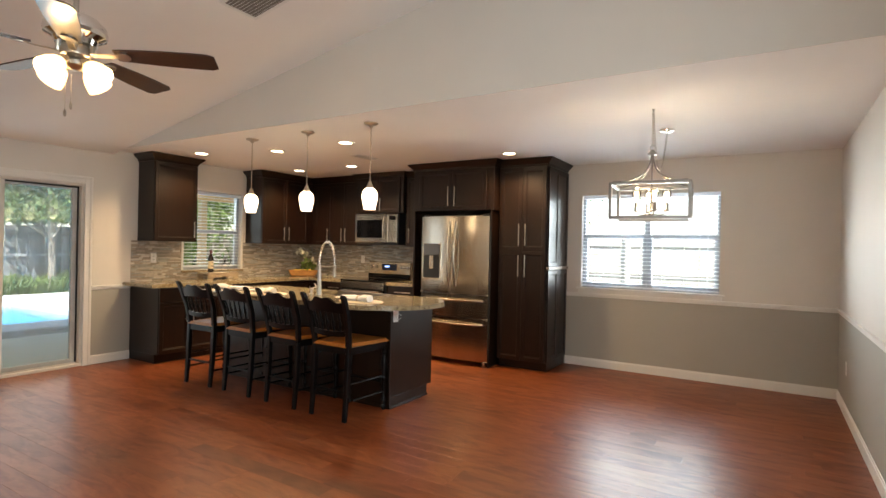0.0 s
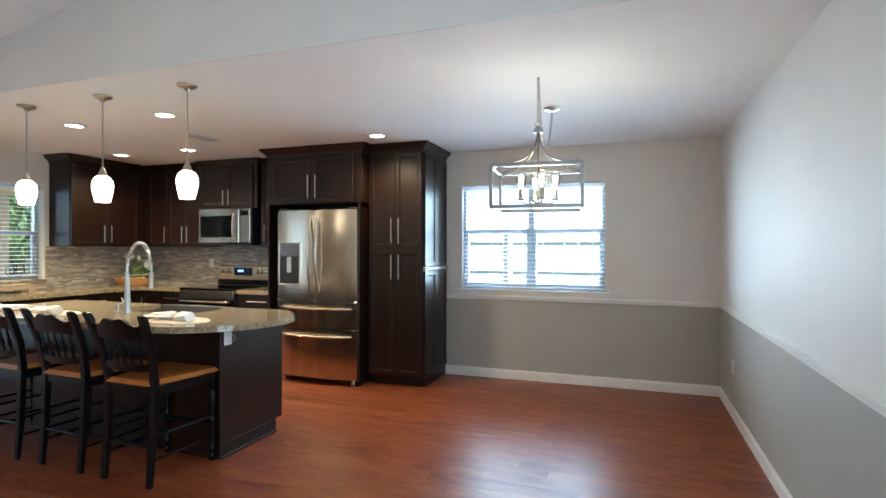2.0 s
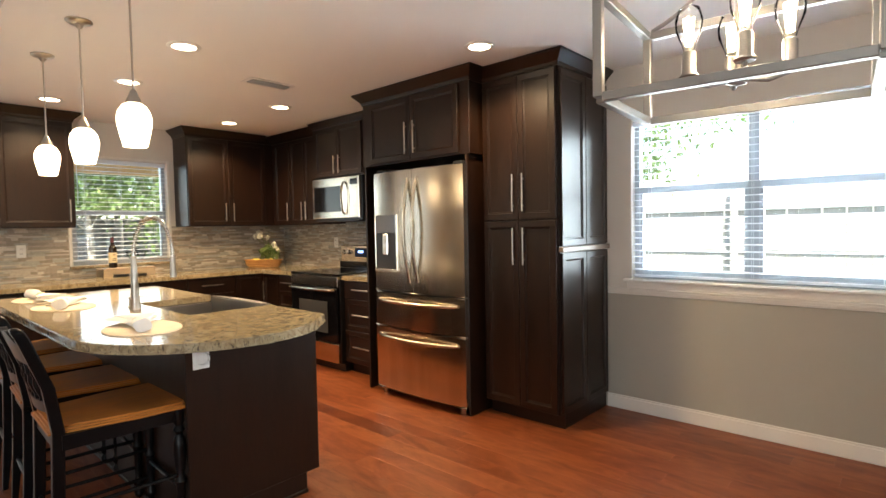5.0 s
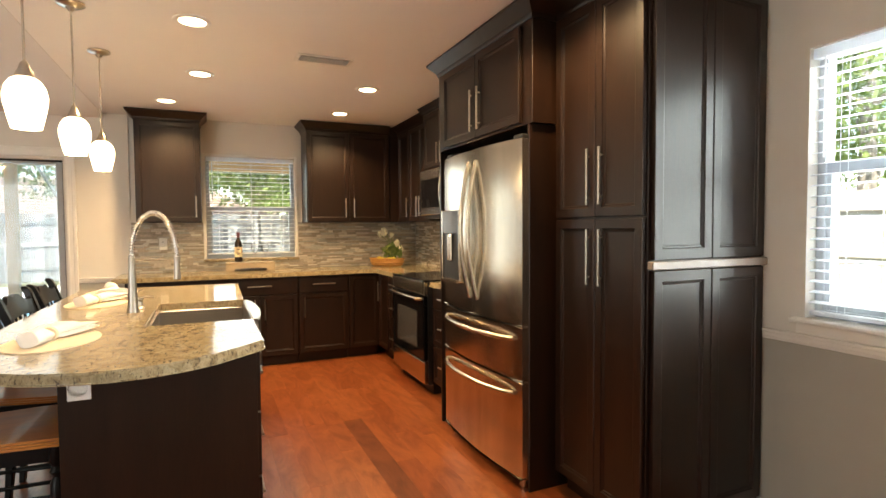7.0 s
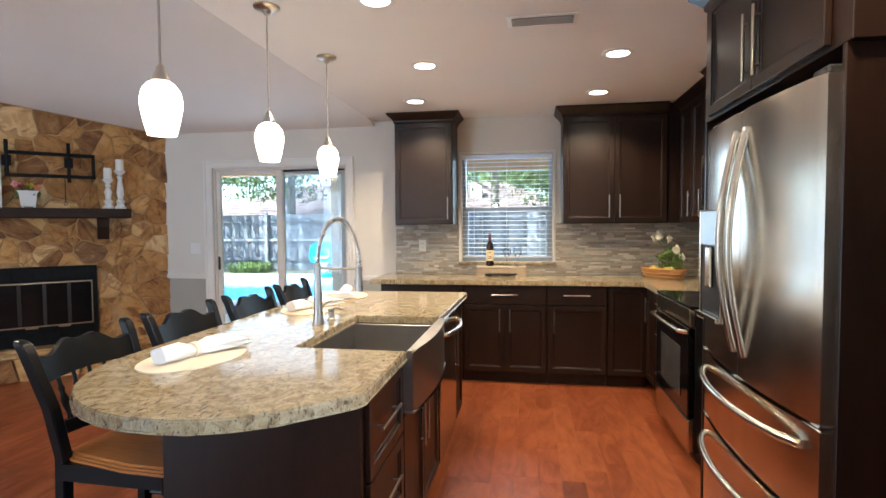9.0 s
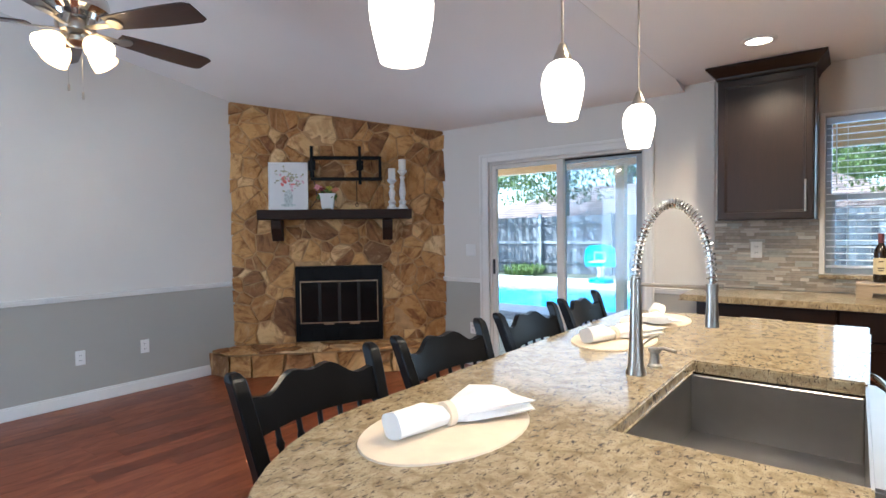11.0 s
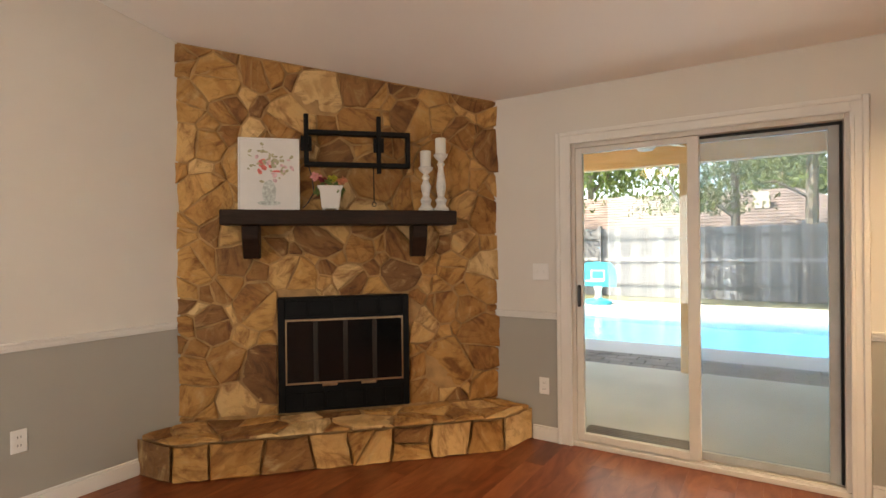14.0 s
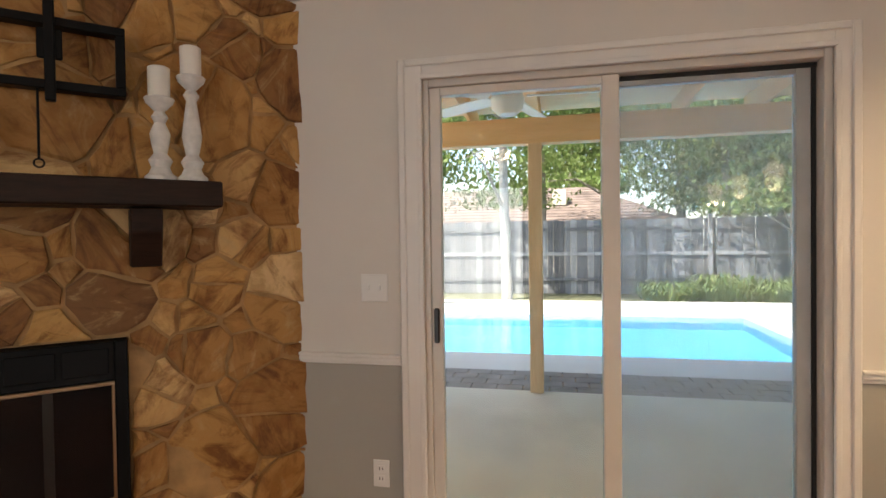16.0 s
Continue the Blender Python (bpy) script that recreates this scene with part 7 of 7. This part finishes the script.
# ---- trees and shrubs ----
def tree(x, y, h, r, crown_r, crown_z, seed, label, leaves=1500, lean=0.0, size=0.16):
    rg = random.Random(seed)
    t_ = thing("tree", pose(x, y, GZ - 0.06), label, "tree", "garden trees")
    bm = bmesh.new()
    pts = [(lean * s * s * h + 0.06 * math.sin(5 * s + seed), 0.05 * math.cos(4 * s + seed), h * s) for s in [i / 8 for i in range(9)]]
    tube(bm, pts, r, 9, r * 0.35)
    tips = [Vector(pts[-1])]
    for k in range(12):
        s = 0.25 + 0.7 * rg.random()
        p = Vector(pts[int(s * 8)])
        a = rg.random() * 6.283
        q = p + Vector((math.cos(a) * crown_r * (0.5 + 0.5 * rg.random()), math.sin(a) * crown_r * (0.5 + 0.5 * rg.random()), crown_r * (0.1 + 0.6 * rg.random())))
        mid_ = p.lerp(q, 0.5) + Vector((0, 0, 0.15 * crown_r))
        tube(bm, [p, mid_, q], r * 0.32, 6, r * 0.06)
        tips += [q, mid_]
    part("trunk", bm, M_BIRCH if r == 0.13 else M_BARK, t_, "rough grey trunk and limbs", True)
    bm = bmesh.new()
    for k in range(leaves):
        c = tips[rg.randrange(len(tips))]
        v = Vector((rg.gauss(0, 1), rg.gauss(0, 1), rg.gauss(0, 0.8))) * crown_r * 0.30
        p = c + v
        if p.z < crown_z:
            p.z = crown_z + rg.random() * rg.random() * 3.0
        q = Euler((rg.random() * 6, rg.random() * 6, rg.random() * 6)).to_matrix()
        s = size * (0.6 + 0.8 * rg.random())
        vs = [bm.verts.new(p + q @ Vector(cc)) for cc in ((-s, 0, 0), (-0.2 * s, 0.45 * s, 0.1 * s), (s, 0, 0), (-0.2 * s, -0.45 * s, 0.1 * s))]
        bm.faces.new(vs)
    part("crown", bm, M_LEAF, t_, "loose crown of small green leaves")
    return t_


TREES = [
    (-16.7, 0.95, 8.5, 0.13, 2.0, 4.4, 0.05), (-17.2, -6.5, 8.0, 0.17, 2.6, 3.0, 0.0), (-20.5, -4.2, 9.0, 0.2, 3.0, 2.6, 0.0),
    (-21.5, 3.6, 11.0, 0.2, 2.0, 3.6, 0.0), (-19.4, 6.4, 8.0, 0.14, 2.2, 2.2, 0.0), (-20.6, 8.2, 8.0, 0.16, 2.6, 2.0, 0.0),
    (-17.1, 7.2, 6.0, 0.10, 1.5, 2.0, 0.0), (-21.0, -9.5, 10.0, 0.22, 3.2, 2.5, 0.0), (-42, 3.0, 13.0, 0.3, 4.5, 4.5, 0.0),
    (-42, -9.0, 14.0, 0.3, 5.0, 4.0, 0.0), (-36, 12.0, 13.0, 0.3, 5.0, 2.0, 0.0), (-24, 16.0, 11.0, 0.25, 3.6, 2.0, 0.0),
    (-22.5, 6.0, 10.0, 0.17, 2.6, 2.4, 0.0), (-23.5, 10.8, 10.0, 0.2, 3.0, 2.2, 0.0), (-28.0, 9.0, 12.0, 0.22, 3.6, 2.2, 0.0), (-30.0, 15.0, 12.0, 0.25, 4.2, 2.0, 0.0),
    (-16.0, -12.5, 8.0, 0.2, 3.0, 2.2, 0.0), (-6.0, 15.0, 7.0, 0.18, 2.4, 2.6, 0.0), (-12.5, 14.4, 8.0, 0.2, 3.0, 1.6, 0.0), (-9.5, 17.0, 9.0, 0.2, 3.0, 2.2, 0.0),
    (-14.4, 9.6, 4.6, 0.09, 1.7, 0.7, 0.0), (-16.4, 10.9, 5.2, 0.10, 1.9, 0.7, 0.0), (-12.6, 11.0, 4.8, 0.09, 1.7, 0.7, 0.0), (-21.8, 1.6, 9.0, 0.15, 2.4, 2.4, 0.0)]
for i, (x, y, h, r, cr, cz, ln) in enumerate(TREES):
    far = x < -30
    tree(x, y, h, r, cr, cz, 20 + i, ("tall leafy tree beyond the neighbouring house" if far else "leafy garden tree with a slim grey trunk by the fence"), 6000 if far else 10000, ln, 0.26 if far else 0.085)


def shrub(x, y, r, h, seed):
    rg = random.Random(seed)
    s_ = thing("shrub", pose(x, y, GZ - 0.06), "clump of strappy green garden plants by the fence", "shrub", "garden shrubs")
    bm = bmesh.new()
    for k in range(240):
        a, d = rg.random() * 6.283, r * math.sqrt(rg.random())
        b = Vector((d * math.cos(a), d * math.sin(a), 0))
        out = Vector((math.cos(a + rg.random()), math.sin(a + rg.random()), 0)) * (0.15 + 0.25 * rg.random())
        hh = h * (0.35 + 0.4 * rg.random())
        w = Vector((-out.y, out.x, 0)).normalized() * 0.02
        m_ = b + out * 0.5 + Vector((0, 0, hh))
        e = b + out * 1.3 + Vector((0, 0, hh * 0.75))
        bm.faces.new([bm.verts.new(p) for p in (b - w, b + w, m_ + w, m_ - w)])
        bm.faces.new([bm.verts.new(p) for p in (m_ - w, m_ + w, e)])
    part("leaves", bm, M_LEAF, s_)


for i, (x, y, r, h) in enumerate(((-17.0, 4.6, 0.6, 0.6), (-17.2, 5.8, 0.7, 0.8), (-17.0, 7.0, 0.7, 0.7), (-17.3, 8.4, 0.8, 0.9), (-17.3, -4.2, 0.6, 0.5))):
    shrub(x, y, r, h, 60 + i)


# ---- paver border of the patio ----
border = tagged(new("paver_border"), "border of weathered grey brick pavers along the patio", "pavement", kind="structure")
bed = bmesh.new()
box(bed, -9.76, -6.0, GZ - 0.1, -9.0, 7.2, GZ - 0.004)
part("paver_bed", bed, M_MORTAR, border)
bm = bmesh.new()
box(bm, -0.088, -0.118, 0, 0.088, 0.118, 0.016, 0.006)
paver = part("paver", bm, M_PAVER, border)
paver.matrix_local = pose(-9.10, -5.5, GZ - 0.003)
prg = random.Random(2)
for row in range(4):
    for k in range(44):
        y = -3.4 + k * 0.243 + (0.12 if row % 2 else 0)
        p = new("paver", paver.data)
        p.parent = border
        p.matrix_local = pose(-9.097 - row * 0.187, y, GZ - 0.003 + prg.random() * 0.004, 0, 0, prg.random() * 2 - 1)

# ---- plank floor ----
floor = tagged(new("floor"), "glossy reddish cherry hardwood plank floor", "floor", kind="structure")
PW, PT = 0.127, 0.02


def plank_verts(x0, y0, x1, y1):
    e, g = 0.0006, 0.00015
    lo = [(x0 + g, y0 + g, -PT), (x1 - g, y0 + g, -PT), (x1 - g, y1 - g, -PT), (x0 + g, y1 - g, -PT)]
    mid_ = [(x, y, -e * 0.7) for x, y, z in lo]
    hi = [(x0 + e, y0 + e, 0), (x1 - e, y0 + e, 0), (x1 - e, y1 - e, 0), (x0 + e, y1 - e, 0)]
    return lo + mid_ + hi


PLANK_FACES = [(8, 9, 10, 11)] + [(a + i, a + (i + 1) % 4, a + 4 + (i + 1) % 4, a + 4 + i) for a in (0, 4) for i in range(4)]
plank_data = {}
frng2 = random.Random(21)
rest_v, rest_f, count = [], [], 0
y = YS - 0.02
while y < YN:
    x = XK - frng2.random() * 1.0
    while x < XE:
        ln = frng2.choice((0.45, 0.6, 0.9, 0.9, 1.2, 1.2))
        cx, cy = x + ln / 2, y + PW / 2
        hidden = cx + ln / 2 < XW - 0.05 and cy < YJ - 0.1
        near = cy > 0.6 and -5.0 < cx and count < 300 and not (4.1 < cy < 4.45 and -4.7 < cx < -2.7) and cy < 5.95
        if hidden:
            pass
        elif near and x > XK and x + ln < XE + 0.1:
            if ln not in plank_data:
                me = bpy.data.meshes.new("plank")
                me.from_pydata(plank_verts(-ln / 2, -PW / 2, ln / 2, PW / 2), [], PLANK_FACES)
                me.materials.append(M_PLANK)
                plank_data[ln] = me
            p = new("plank", plank_data[ln])
            p.parent = floor
            p.location = (cx, cy, 0)
            count += 1
        else:
            i = len(rest_v)
            a, b = max(x, XK - 0.05), min(x + ln, XE + 0.1)
            if b - a > 0.02:
                rest_v += plank_verts(a, y, b, y + PW)
                rest_f += [tuple(i + q for q in f) for f in PLANK_FACES]
        x += ln
    y += PW
me = bpy.data.meshes.new("planks")
me.from_pydata(rest_v, [], rest_f)
me.materials.append(M_PLANKS)
ob = new("planks", me)
ob.parent = floor
tagged(ob, "further cherry planks along the walls", kind="stuff")
